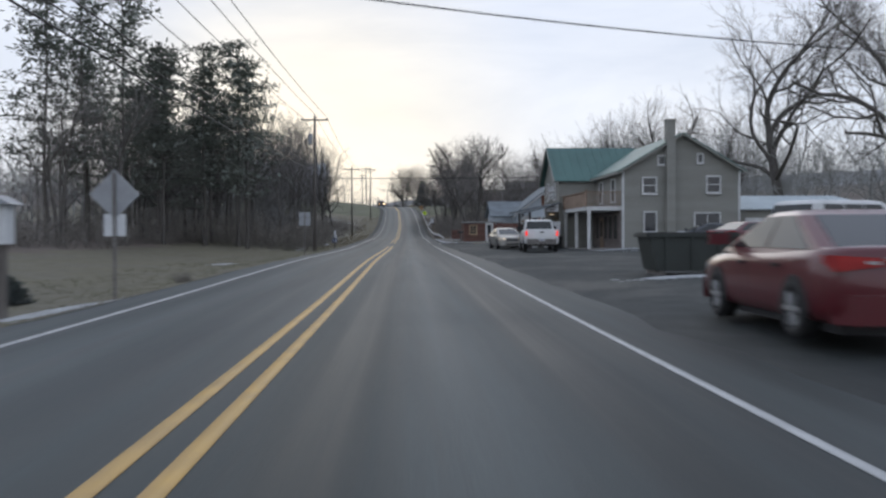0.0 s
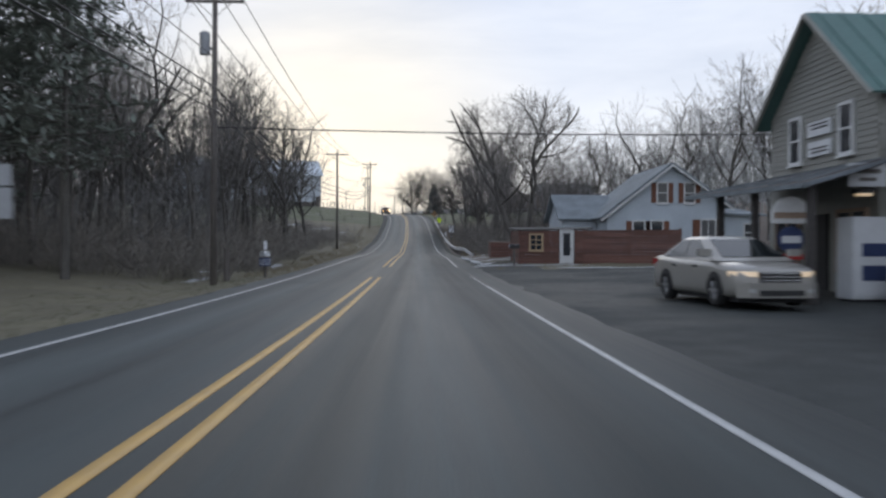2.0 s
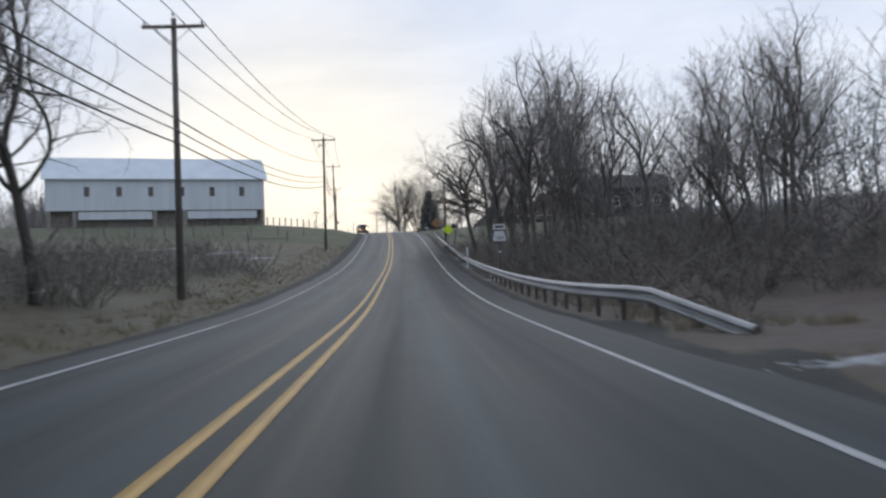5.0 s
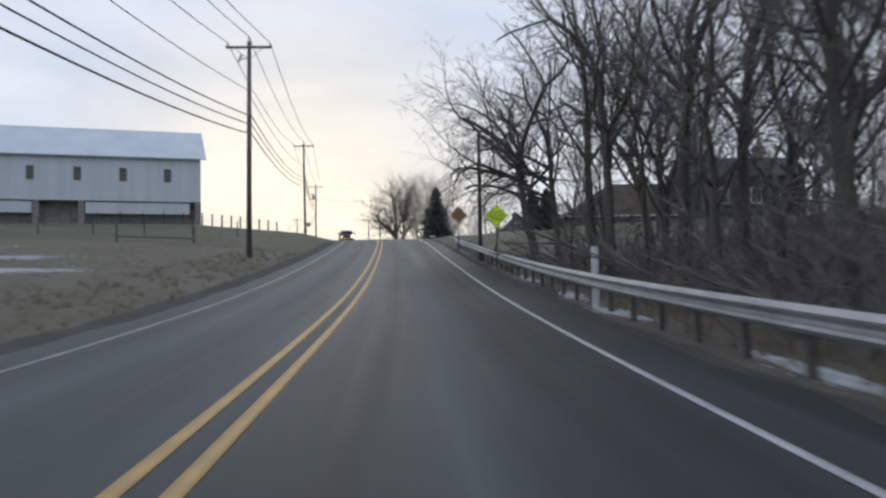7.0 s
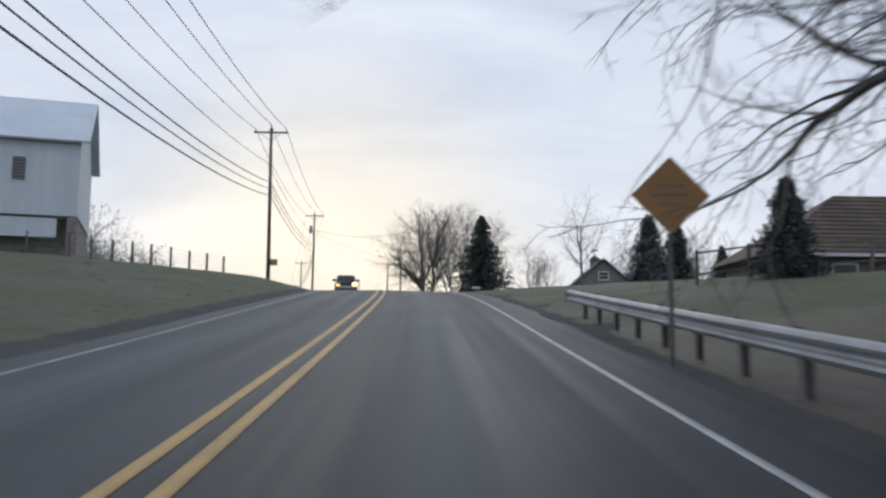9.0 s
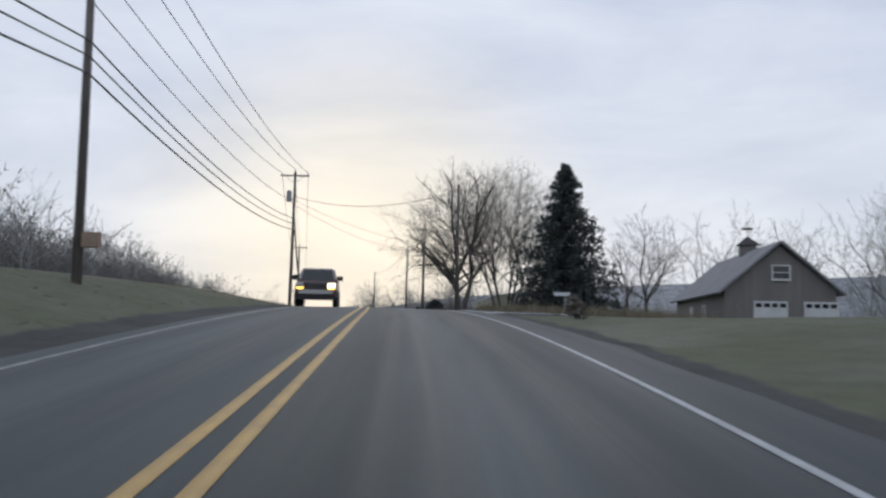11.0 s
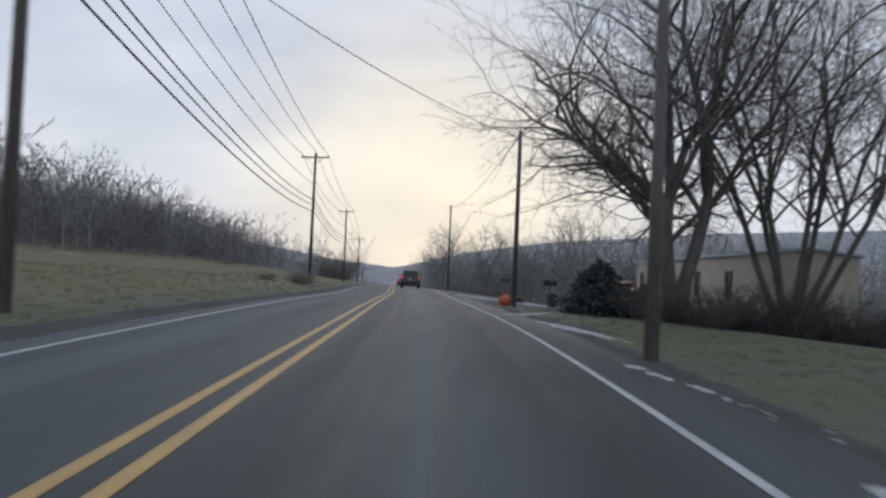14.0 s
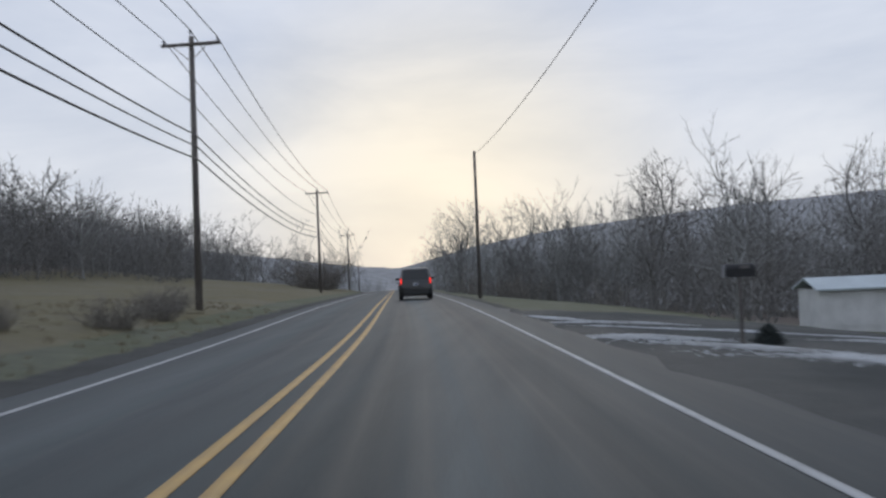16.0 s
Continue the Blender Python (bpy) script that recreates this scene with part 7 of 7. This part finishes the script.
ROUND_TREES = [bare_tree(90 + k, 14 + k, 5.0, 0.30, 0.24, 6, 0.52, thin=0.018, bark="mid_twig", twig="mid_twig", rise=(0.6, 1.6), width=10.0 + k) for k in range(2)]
ORCHARD = bare_tree(58, 6.7, 2.6, 0.12, 0.22, 4, 0.27, thin=0.007, rise=(0.5, 1.2), width=6.0)
SAPLING = bare_tree(59, 5.4, 1.6, 0.06, 0.36, 4, 0.25, thin=0.005, rise=(0.5, 1.4), width=3.4)
PINES = [white_pine(41, 22), white_pine(42, 19), white_pine(43, 16)]

BIG = bare_tree(57, 13.6, 5.4, 0.29, 0.36, 2, 0.28, ((-0.24, 0.02), (0.22, -0.04)), ((4.4, 176, 0.9, 6.5),), thin=0.008, lift=0.25, rise=(0.5, 1.0), width=13, foot=1.0)
SYCAMORE = bare_tree(52, 26, 8.6, 0.50, 0.36, 6, 0.55, thin=0.012, rise=(0.6, 1.5), width=19)
LEANING = bare_tree(53, 17.5, 6.4, 0.32, 0.28, 2, 0.45, ((-0.06, 0.0), (0.20, 0.1)), ((2.7, 192, 0.85, 10.6), (3.4, 200, 0.9, 9.8), (4.0, 188, 1.15, 10.2), (4.6, 180, 1.6, 8.2), (3.2, 128, 0.55, 11.0), (3.6, 116, 0.6, 11.0), (4.0, 138, 0.9, 8.6), (3.4, 246, 1.1, 3.6), (3.0, 20, 0.7, 8.0)), droop=0.055, thin=0.007, width=13)
FAN = bare_tree(55, 18.0, 5.6, 0.16, 0.30, 2, 0.54, ((-0.40, 0.1), (-0.22, -0.2), (-0.08, 0.12), (0.10, -0.08), (0.26, 0.15), (0.46, -0.10), (0.70, 0.05)), thin=0.008, rise=(0.8, 1.6), droop=0.08, width=18)
ARCHING = bare_tree(54, 15, 5.0, 0.26, 0.36, 4, 0.34, ((-0.10, -0.02),), ((4.6, 182, 0.42, 7.2), (5.0, 160, 0.5, 7.4), (5.6, 200, 0.65, 6.5), (4.4, 140, 0.4, 7.5), (6.2, 150, 0.7, 7.2), (5.4, 118, 0.5, 7.0)), droop=0.18, thin=0.007, lift=0.3, width=10)
LOW_ARCHING = bare_tree(60, 13, 4.6, 0.22, 0.36, 2, 0.34, ((-0.05, 0.0),), ((3.0, 182, 0.30, 7.0), (3.5, 168, 0.36, 7.5), (4.0, 196, 0.45, 6.5), (4.5, 152, 0.5, 7.5), (5.0, 178, 0.6, 7.0)), droop=0.18, thin=0.007, lift=0.3, width=8)


def mesh_arrays(me):
    v = np.empty(len(me.vertices) * 3, np.float32)
    me.vertices.foreach_get("co", v)
    f = np.empty(len(me.loops), np.int32)
    me.loops.foreach_get("vertex_index", f)
    return v.reshape(-1, 3).astype(float), f.reshape(-1, 3)


def wood(names, region, count, seed, label, group, smin=0.8, smax=1.2, clear=None, shrubs=False):
    """Scatters trees over a stretch of the plan: region is y0, y1, u0, u1 beside the road."""
    rnd = random.Random(seed)
    y0, y1, u0, u1 = region
    placed, tries = [], 0
    vs, fs, total = [], [], 0
    while len(placed) < count and tries < count * 30:
        tries += 1
        y, u = rnd.uniform(y0, y1), rnd.uniform(u0, u1)
        x = float(road_x(y)) + u
        gap = 1.3 if shrubs else 2.0
        if any((x - a) ** 2 + (y - b) ** 2 < gap * gap for a, b in placed) or (clear and clear(x, y)):
            continue
        placed.append((x, y))
        meshes = rnd.choice(names)
        if shrubs:
            s, a = rnd.uniform(smin, smax), rnd.uniform(0, 6.28)
            v, f = mesh_arrays(meshes[0])
            q = np.stack([v[:, 0] * math.cos(a) - v[:, 1] * math.sin(a), v[:, 0] * math.sin(a) + v[:, 1] * math.cos(a), v[:, 2]], 1) * s
            vs.append(q + np.array([x, y, ground_z(x, y)]))
            fs.append(f + total)
            total += len(v)
        else:
            plant("tree", meshes, label, "tree", x, y, rnd.uniform(0, 360), rnd.uniform(smin, smax), group, lean=(rnd.uniform(-3, 3), rnd.uniform(-3, 3)))
    if shrubs:
        tagged(new("brush", fast_mesh("brush", np.concatenate(vs), np.concatenate(fs), M["brush"])), label, "brush", kind="stuff")


def wood_mass(region, count, seed, label, smin=0.8, smax=1.2, clear=None):
    """A stand of background trees, too many to tell apart, as one thing."""
    rnd = random.Random(seed)
    kinds = [[mesh_arrays(m) for m in pair] for pair in FAR_TREES]
    y0, y1, u0, u1 = region
    vs, fs, n, placed, tries = [], [], 0, 0, 0
    while placed < count and tries < count * 20:
        tries += 1
        y, u = rnd.uniform(y0, y1), rnd.uniform(u0, u1)
        x = float(road_x(y)) + u
        if clear and clear(x, y):
            continue
        placed += 1
        a, s = rnd.uniform(0, 6.28), rnd.uniform(smin, smax)
        for v, f in rnd.choice(kinds):
            q = np.stack([v[:, 0] * math.cos(a) - v[:, 1] * math.sin(a), v[:, 0] * math.sin(a) + v[:, 1] * math.cos(a), v[:, 2]], 1) * s
            vs.append(q + np.array([x, y, ground_z(x, y) - 0.1]))
            fs.append(f + n)
            n += len(v)
    # trunks and crowns alike take the haze-paled twig colour
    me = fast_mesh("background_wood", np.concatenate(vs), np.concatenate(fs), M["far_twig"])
    return tagged(new("background_wood", me), label, "wood", kind="stuff")


def near_building(x, y):
    return (11 < x < 35 and 15 < y < 36) or (7 < x < 27 and 53 < y < 76) or (30 < x < 43.5 and 199 < y < 210) or (18 < x < 32 and 199 < y < 212) or (15 < x < 27 and 249 < y < 270) or (4 < x < 13 and 298 < y < 330) or (-52 < x < -15 and 204 < y < 236) or (30 < x < 36 and 46 < y < 56)


tall = "tall bare winter tree at the edge of the wood"
# left wood by the start: pines in front, bare trees behind and beyond
for k, (x, y, s, m) in enumerate(((-22.5, 42, 1.0, 0), (-21.5, 49, 0.9, 1), (-30, 44, 1.0, 0), (-25, 54, 0.95, 2), (-19.5, 56, 0.8, 2), (-29, 52, 0.9, 1), (-24, 62, 0.8, 2), (-27.5, 46.5, 1.05, 0), (-16.5, 46, 0.85, 0), (-19, 41, 0.9, 1), (-17.5, 54, 0.8, 0), (-14.0, 49, 0.9, 0), (-12.5, 45, 0.9, 1))):
    plant("pine_tree", PINES[m], "tall dark pine with a bare lower trunk", "pine tree", x, y, 47 * k, s, "pines at the wood's edge")
wood(TREES + SLIM, (26, 56, -34, -20), 6, 18, tall, "bare trees of the wood", 0.7, 0.95)
wood(TREES + SLIM, (56, 104, -34, -12.5), 32, 1, tall, "bare trees of the wood", 0.95, 1.25)
wood(TREES + SLIM, (56, 104, -20, -9.5), 26, 2, "slim bare tree beside the road", "bare trees of the wood", 0.85, 1.15)
wood_mass((50, 104, -66, -32), 16, 3, "stand of bare trees of the wood without leaves", 0.85, 1.2)
wood(SHRUBS, (0, 104, -40, -19), 60, 4, "tangle of bare brown brush under the trees", "brush", 0.8, 1.5, shrubs=True)
wood(SHRUBS, (50, 104, -20, -8.6), 110, 5, "tangle of bare brown brush beside the road", "brush", 0.8, 1.35, shrubs=True)
wood(SHRUBS, (103, 134, -20, -7.2), 60, 6, "tangle of bare brown brush beside the road", "brush", 0.5, 0.9, shrubs=True)
# behind the store and house
plant("tree", SYCAMORE, "huge bare spreading tree behind the store", "tree", 35.5, 41.0, 20, 1.0, "large single trees")
plant("tree", SYCAMORE, "huge bare spreading tree behind the store", "tree", 43.5, 36.0, 140, 0.95, "large single trees")
wood_mass((24, 130, 26, 60), 44, 7, "stand of bare grey trees behind the houses", 0.65, 0.98, near_building)
wood_mass((-30, 24, 46, 75), 16, 8, "stand of bare grey trees behind the houses", 0.9, 1.2, near_building)
for k, (x, y, m, q) in enumerate(((29.0, 61.0, 1, 1.0), (33.0, 66.0, 3, 1.0), (36.5, 58.0, 0, 0.95), (31.0, 78.0, 5, 1.0), (34.0, 104.0, 3, 0.95), (27.0, 90.0, 1, 0.85), (24.0, 98.0, 4, 0.95), (41.0, 84.0, 0, 1.05), (23.0, 84.0, 2, 1.0), (28.0, 79.0, 1, 0.95))):
    plant("tree", TREES[m], "tall bare winter tree behind the houses", "tree", x, y, 83 * k, q, "bare trees behind the houses")
wood_mass((62, 118, 25, 50), 26, 18, "stand of bare grey trees behind the houses", 0.8, 1.1, near_building)
# the forked tree by the yard
plant("tree", BIG, "large bare tree forking low beside the yard", "tree", 11.1, 80.4, 0, 1.0, "large single trees")
# right wood along the guard rail
wood(TREES, (116, 178, 11.5, 27), 20, 9, tall, "bare trees behind the guard rail", 0.7, 1.0, near_building)
wood(SLIM, (108, 166, 9.0, 18), 9, 10, "slim bare tree behind the guard rail", "bare trees behind the guard rail", 0.6, 0.95)
wood(SHRUBS, (100, 162, 7.4, 28), 105, 11, "tangle of bare brown brush under the trees", "brush", 0.8, 1.5, near_building, True)
wood_mass((120, 196, 26, 52), 26, 12, "stand of bare grey trees behind the guard rail", 0.8, 1.1, near_building)
for x, y, rz, k, kind in ((10.6, 165.0, 0, 1.0, ARCHING), (12.8, 170.5, 0, 1.0, LOW_ARCHING)):
    plant("tree", kind, "bare tree with long arching boughs over the road", "tree", x, y, rz, k, "large single trees")
for k, (x, y, m, q) in enumerate(((12.0, 158.0, 1, 1.05), (13.4, 150.0, 3, 1.1), (14.2, 141.0, 0, 1.05), (11.6, 152.6, 3, 0.95), (15.6, 160.5, 0, 1.1), (16.5, 152.0, 1, 1.1), (14.4, 165.5, 5, 1.0), (13.0, 145.2, 2, 1.0), (17.0, 144.5, 5, 1.1), (12.2, 135.5, 1, 1.0), (18.5, 157.0, 3, 1.1))):
    plant("tree", TREES[m], tall, "tree", x, y, 77 * k, q, "bare trees behind the guard rail")
plant("tree", SAPLING, "slim bare sapling beside the pole", "tree", 8.5, 167.5, 0, 1.0, "small bare trees")
# after the crest
SPRUCE = spruce_tree(61, 8.4, 6.2, 27, 0.22)
plant("spruce_tree", SPRUCE, "dense dark blue-green spruce on the lawn", "spruce tree", 9.5, 251.0, 0, 1.0, "spruces")
SMALL_SPRUCE = spruce_tree(62, 5.5, 3.6, 9, 0.30)
for x, y, s in ((20.0, 226.0, 1.0), (22.6, 228.0, 0.95), (15.6, 190.6, 0.6), (24.0, 222.0, 0.5)):
    plant("spruce_tree", SMALL_SPRUCE, "small dark spruce on the grass", "spruce tree", x, y, 30 * x, s, "spruces")
plant("spruce_tree", spruce_tree(64, 5.6, 6.4, 15, 0.32), "broad low dark spruce on the lawn", "spruce tree", 17.6, 301.0, 0, 1.0, "spruces")
plant("tree", LEANING, "wide bare tree with a wide bough reaching over the road", "tree", 4.1, 295.6, 0, 1.0, "large single trees")
plant("tree", FAN, "broad bare tree with many stems rising from the base", "tree", 9.0, 297.8, 0, 1.0, "large single trees")
for x, y, m, k in ((3.2, 380, 0, 0.95), (14.5, 386, 1, 1.0), (8.5, 392, 0, 0.85), (20.5, 376, 0, 1.05), (25.0, 392, 1, 1.0), (-9.5, 425, 0, 1.0), (-17.5, 432, 1, 0.95), (-1.5, 410, 1, 0.8), (30, 380, 1, 1.0)):
    plant("tree", ROUND_TREES[m], "rounded bare tree at the edge of the far field", "tree", x, y, 53 * x, k, "trees at the field's edge")
for x, y, m, s in ((13.4, 294.5, 2, 0.85), (24.5, 309.0, 0, 0.9), (27.5, 246, 4, 0.6), (13.0, 214, 4, 0.5), (29, 268, 2, 0.7), (33, 262, 0, 0.7), (11, 276, 4, 0.6)):
    plant("tree", TREES[m], "small rounded bare tree by the garage", "tree", x, y, 61 * x, s, "small bare trees")
plant("tree", ORCHARD, "small spreading bare tree beside the garage", "tree", 14.9, 254.5, 40, 1.0, "small bare trees")
wood_mass((345, 470, 18, 60), 60, 13, "stand of bare trees beyond the yard without leaves", 0.6, 0.85, near_building)
wood_mass((385, 520, 5.5, 24), 60, 14, "stand of bare trees beyond the yard without leaves", 0.55, 0.85)
wood(SHRUBS, (360, 500, 7.5, 30), 60, 15, "tangle of bare brown brush under the trees", "brush", 0.7, 1.3, None, True)
wood_mass((255, 335, 32, 70), 22, 16, "stand of bare trees beyond the yard without leaves", 0.7, 1.0, near_building)
wood_mass((290, 500, -80, -36), 60, 17, "stand of bare grey trees above the field", 0.65, 0.9)
DARK_BUSH = spruce_tree(63, 2.6, 4.4, 7, 0.28)
plant("evergreen_bush", DARK_BUSH, "dense dark evergreen bush in the yard", "bush", 1.5, 296.2, 0, 0.80, "evergreen bushes")
plant("evergreen_bush", DARK_BUSH, "dense dark evergreen bush in the yard", "bush", 3.9, 301.4, 60, 0.60, "evergreen bushes")
plant("evergreen_bush", DARK_BUSH, "low dark evergreen bush on the verge by the lane", "bush", -8.4, -15.5, 0, 0.26, "evergreen bushes")
plant("evergreen_bush", DARK_BUSH, "dense dark evergreen bush in the yard", "bush", -1.9, 321.0, 60, 0.16, "evergreen bushes")
clump = thing("evergreen_bush", "small dark clipped bush at the edge of the lawn", "bush", 6.9, 228.0, ground_z(6.9, 228.0), 0, "evergreen bushes")
rnd = random.Random(66)
lumps = [(Vector((0.16 * math.cos(k * 1.3), 0.16 * math.sin(k * 1.3), 0.16 + 0.05 * k)), 0.17) for k in range(9)]
part("crown", fast_mesh("crown", *blades(rnd, lumps, 90, 0.12, flat=0.8), M["brush"], False), None, clump)
part("stem", Geo().tube((0, 0, -0.2), (0, 0, 0.4), 0.04, 0.02, 6), M["bark"], clump)
CLUMP = shrub(36, 2.0, 3.2, 130, "bark", 0.010)
for x, y, k in ((3.4, 294.2, 0.9), (5.2, 293.4, 0.7), (8.2, 295.6, 1.1), (10.2, 296.4, 1.0), (6.6, 296.6, 0.9), (11.8, 297.0, 0.8)):
    ob = new("shrub", CLUMP[0])
    ob.matrix_world = pose(x, y, ground_z(x, y), 0, 0, 90 * x) @ Matrix.Diagonal((k * 1.1, k * 1.1, k, 1))
    tagged(ob, "dark tangled leafless shrub at the foot of a tree", "shrub", "dark shrubs")
ROUND = shrub(35, 3.2, 5.0, 150, thin=0.012)
for x, y, s in ((-38.8, 431, 1.8), (-37.0, 424, 1.3), (-18.6, 329.5, 0.3), (-19.8, 333.0, 0.32), (-17.9, 325.0, 0.28), (-19.2, 321.5, 0.25), (-14.0, 150, 0.5), (10.6, 83.2, 0.4), (9.6, 74.2, 0.3), (-5.3, -11.0, 0.1)):
    ob = new("shrub", ROUND[0])
    ob.matrix_world = pose(x, y, ground_z(x, y), 0, 0, 70 * x) @ Matrix.Diagonal((s * 1.2, s * 1.2, s, 1))
    tagged(ob, "rounded leafless bush beside the road", "shrub", "round bushes")


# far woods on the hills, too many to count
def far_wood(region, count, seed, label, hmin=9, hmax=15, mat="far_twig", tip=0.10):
    rnd = np.random.RandomState(seed)
    y0, y1, u0, u1 = region
    rr = random.Random(seed)
    kinds = []
    for k in range(4):
        a, b, c_ = branching(random.Random(seed * 10 + k), 1.0, 0.30, 0.014, 0.22, 6, tip, rise=(0.4, 1.3), width=0.62)
        segs = a + b + c_
        p0, p1 = np.array([s[0] for s in segs], float), np.array([s[1] for s in segs], float)
        r0 = np.maximum(np.array([s[2] for s in segs]), 0.032 * tip)
        d = p1 - p0
        u = np.cross(d, np.array([[0.2, 0.9, 0.3]]))
        u /= np.linalg.norm(u, axis=1)[:, None] + 1e-9
        w = np.cross(d, u)
        w /= np.linalg.norm(w, axis=1)[:, None] + 1e-9
        v = np.stack([p0 + u * r0[:, None], p0 - u * r0[:, None] * 0.5 + w * r0[:, None] * 0.87, p0 - u * r0[:, None] * 0.5 - w * r0[:, None] * 0.87, p1], 1)
        f = np.arange(len(segs))[:, None, None] * 4 + np.array([[[0, 1, 3], [1, 2, 3], [2, 0, 3]]])
        kinds.append((v.reshape(-1, 3), f.reshape(-1, 3)))
    vs, fs, n = [], [], 0
    for k in range(count):
        y, u = rr.uniform(y0, y1), rr.uniform(u0, u1)
        x = float(road_x(y)) + u
        v, f = kinds[k % 4]
        h, a = rr.uniform(hmin, hmax), rr.uniform(0, 6.28)
        c, s = math.cos(a), math.sin(a)
        q = np.stack([v[:, 0] * c - v[:, 1] * s, v[:, 0] * s + v[:, 1] * c, v[:, 2]], 1) * h
        vs.append(q + np.array([x, y, ground_z(x, y) - 0.4]))
        fs.append(f + n)
        n += len(v)
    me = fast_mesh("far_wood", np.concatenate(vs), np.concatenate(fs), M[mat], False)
    return tagged(new("far_wood", me), label, "wood", kind="stuff")


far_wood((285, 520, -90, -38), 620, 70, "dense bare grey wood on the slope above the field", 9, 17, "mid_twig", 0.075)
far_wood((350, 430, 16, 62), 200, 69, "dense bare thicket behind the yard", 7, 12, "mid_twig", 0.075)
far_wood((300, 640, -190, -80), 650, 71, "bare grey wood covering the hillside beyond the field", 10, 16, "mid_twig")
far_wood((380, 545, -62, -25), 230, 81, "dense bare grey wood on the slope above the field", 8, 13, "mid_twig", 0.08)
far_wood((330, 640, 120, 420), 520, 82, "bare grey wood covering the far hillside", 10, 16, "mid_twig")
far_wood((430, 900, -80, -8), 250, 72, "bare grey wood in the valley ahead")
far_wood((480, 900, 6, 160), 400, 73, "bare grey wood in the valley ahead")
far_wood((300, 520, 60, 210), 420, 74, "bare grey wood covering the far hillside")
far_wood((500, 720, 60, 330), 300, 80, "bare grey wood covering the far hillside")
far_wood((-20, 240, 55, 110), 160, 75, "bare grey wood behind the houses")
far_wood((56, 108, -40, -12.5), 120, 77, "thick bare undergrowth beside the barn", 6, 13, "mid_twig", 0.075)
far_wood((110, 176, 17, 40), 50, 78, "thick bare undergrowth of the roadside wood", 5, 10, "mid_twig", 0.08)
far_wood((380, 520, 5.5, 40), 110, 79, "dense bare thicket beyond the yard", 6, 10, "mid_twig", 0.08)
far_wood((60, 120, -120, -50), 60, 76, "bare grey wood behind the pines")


# tufts of grass along the verges and in the fields
def grass_patch(region, count, seed, height, mat, label, width=0.012):
    """Short arching blades in clumps, each a slim three-sided spike."""
    rs = np.random.RandomState(seed)
    y0, y1, u0, u1 = region
    clump = max(1, count // 9)
    cy, cu = rs.uniform(y0, y1, clump), rs.uniform(u0, u1, clump)
    cx = np.array([float(road_x(b)) for b in cy]) + cu
    cz = np.array([ground_z(a, b) for a, b in zip(cx, cy)])
    k = np.repeat(np.arange(clump), 9)
    n = len(k)
    tall = height * rs.uniform(0.5, 1.2, clump)[k] * rs.uniform(0.6, 1.1, n)
    p0 = np.stack([cx[k] + rs.normal(0, 0.07, n), cy[k] + rs.normal(0, 0.07, n), cz[k] - 0.02], 1)
    lean = rs.normal(0, 0.38, (n, 2)) * tall[:, None]
    p1 = p0 + np.concatenate([lean, tall[:, None]], 1)
    r = width * rs.uniform(0.6, 1.2, n)[:, None]
    a = rs.uniform(0, 6.28, n)
    ring = [p0 + r * np.stack([np.cos(a + q), np.sin(a + q), 0 * a], 1) for q in (0, 2.09, 4.19)]
    v = np.stack(ring + [p1], 1).reshape(-1, 3)
    f = (np.arange(n)[:, None, None] * 4 + np.array([[[0, 1, 3], [1, 2, 3], [2, 0, 3]]])).reshape(-1, 3)
    return tagged(new("grass", fast_mesh("grass", v, f, M[mat], False)), label, "grass", kind="stuff")


grass_patch((-26, 56, -10.5, -4.9), 18000, 1, 0.07, "grass_blade", "short pale winter grass on the verge")
grass_patch((54, 175, -8.0, -4.9), 8000, 2, 0.22, "dry_blade", "dry straw-coloured grass on the verge")
grass_patch((130, 245, -14, -4.9), 9000, 3, 0.07, "grass_blade", "short winter grass on the bank")
grass_patch((245, 345, -13, -4.8), 12000, 4, 0.15, "dry_blade", "dry straw-coloured grass at the field's edge")
grass_patch((54, 84, 6.0, 12.5), 4000, 5, 0.12, "dry_blade", "thin winter grass beside the yard")
grass_patch((236, 303, 5.9, 12), 9000, 6, 0.09, "grass_blade", "short winter grass on the verge")
grass_patch((241, 256, 7.0, 16.0), 6000, 7, 0.6, "dry_blade", "tall dry brown grass under the spruce", 0.014)
grass_patch((88, 168, 5.9, 9.5), 7000, 8, 0.3, "dry_blade", "dry weeds behind the guard rail")
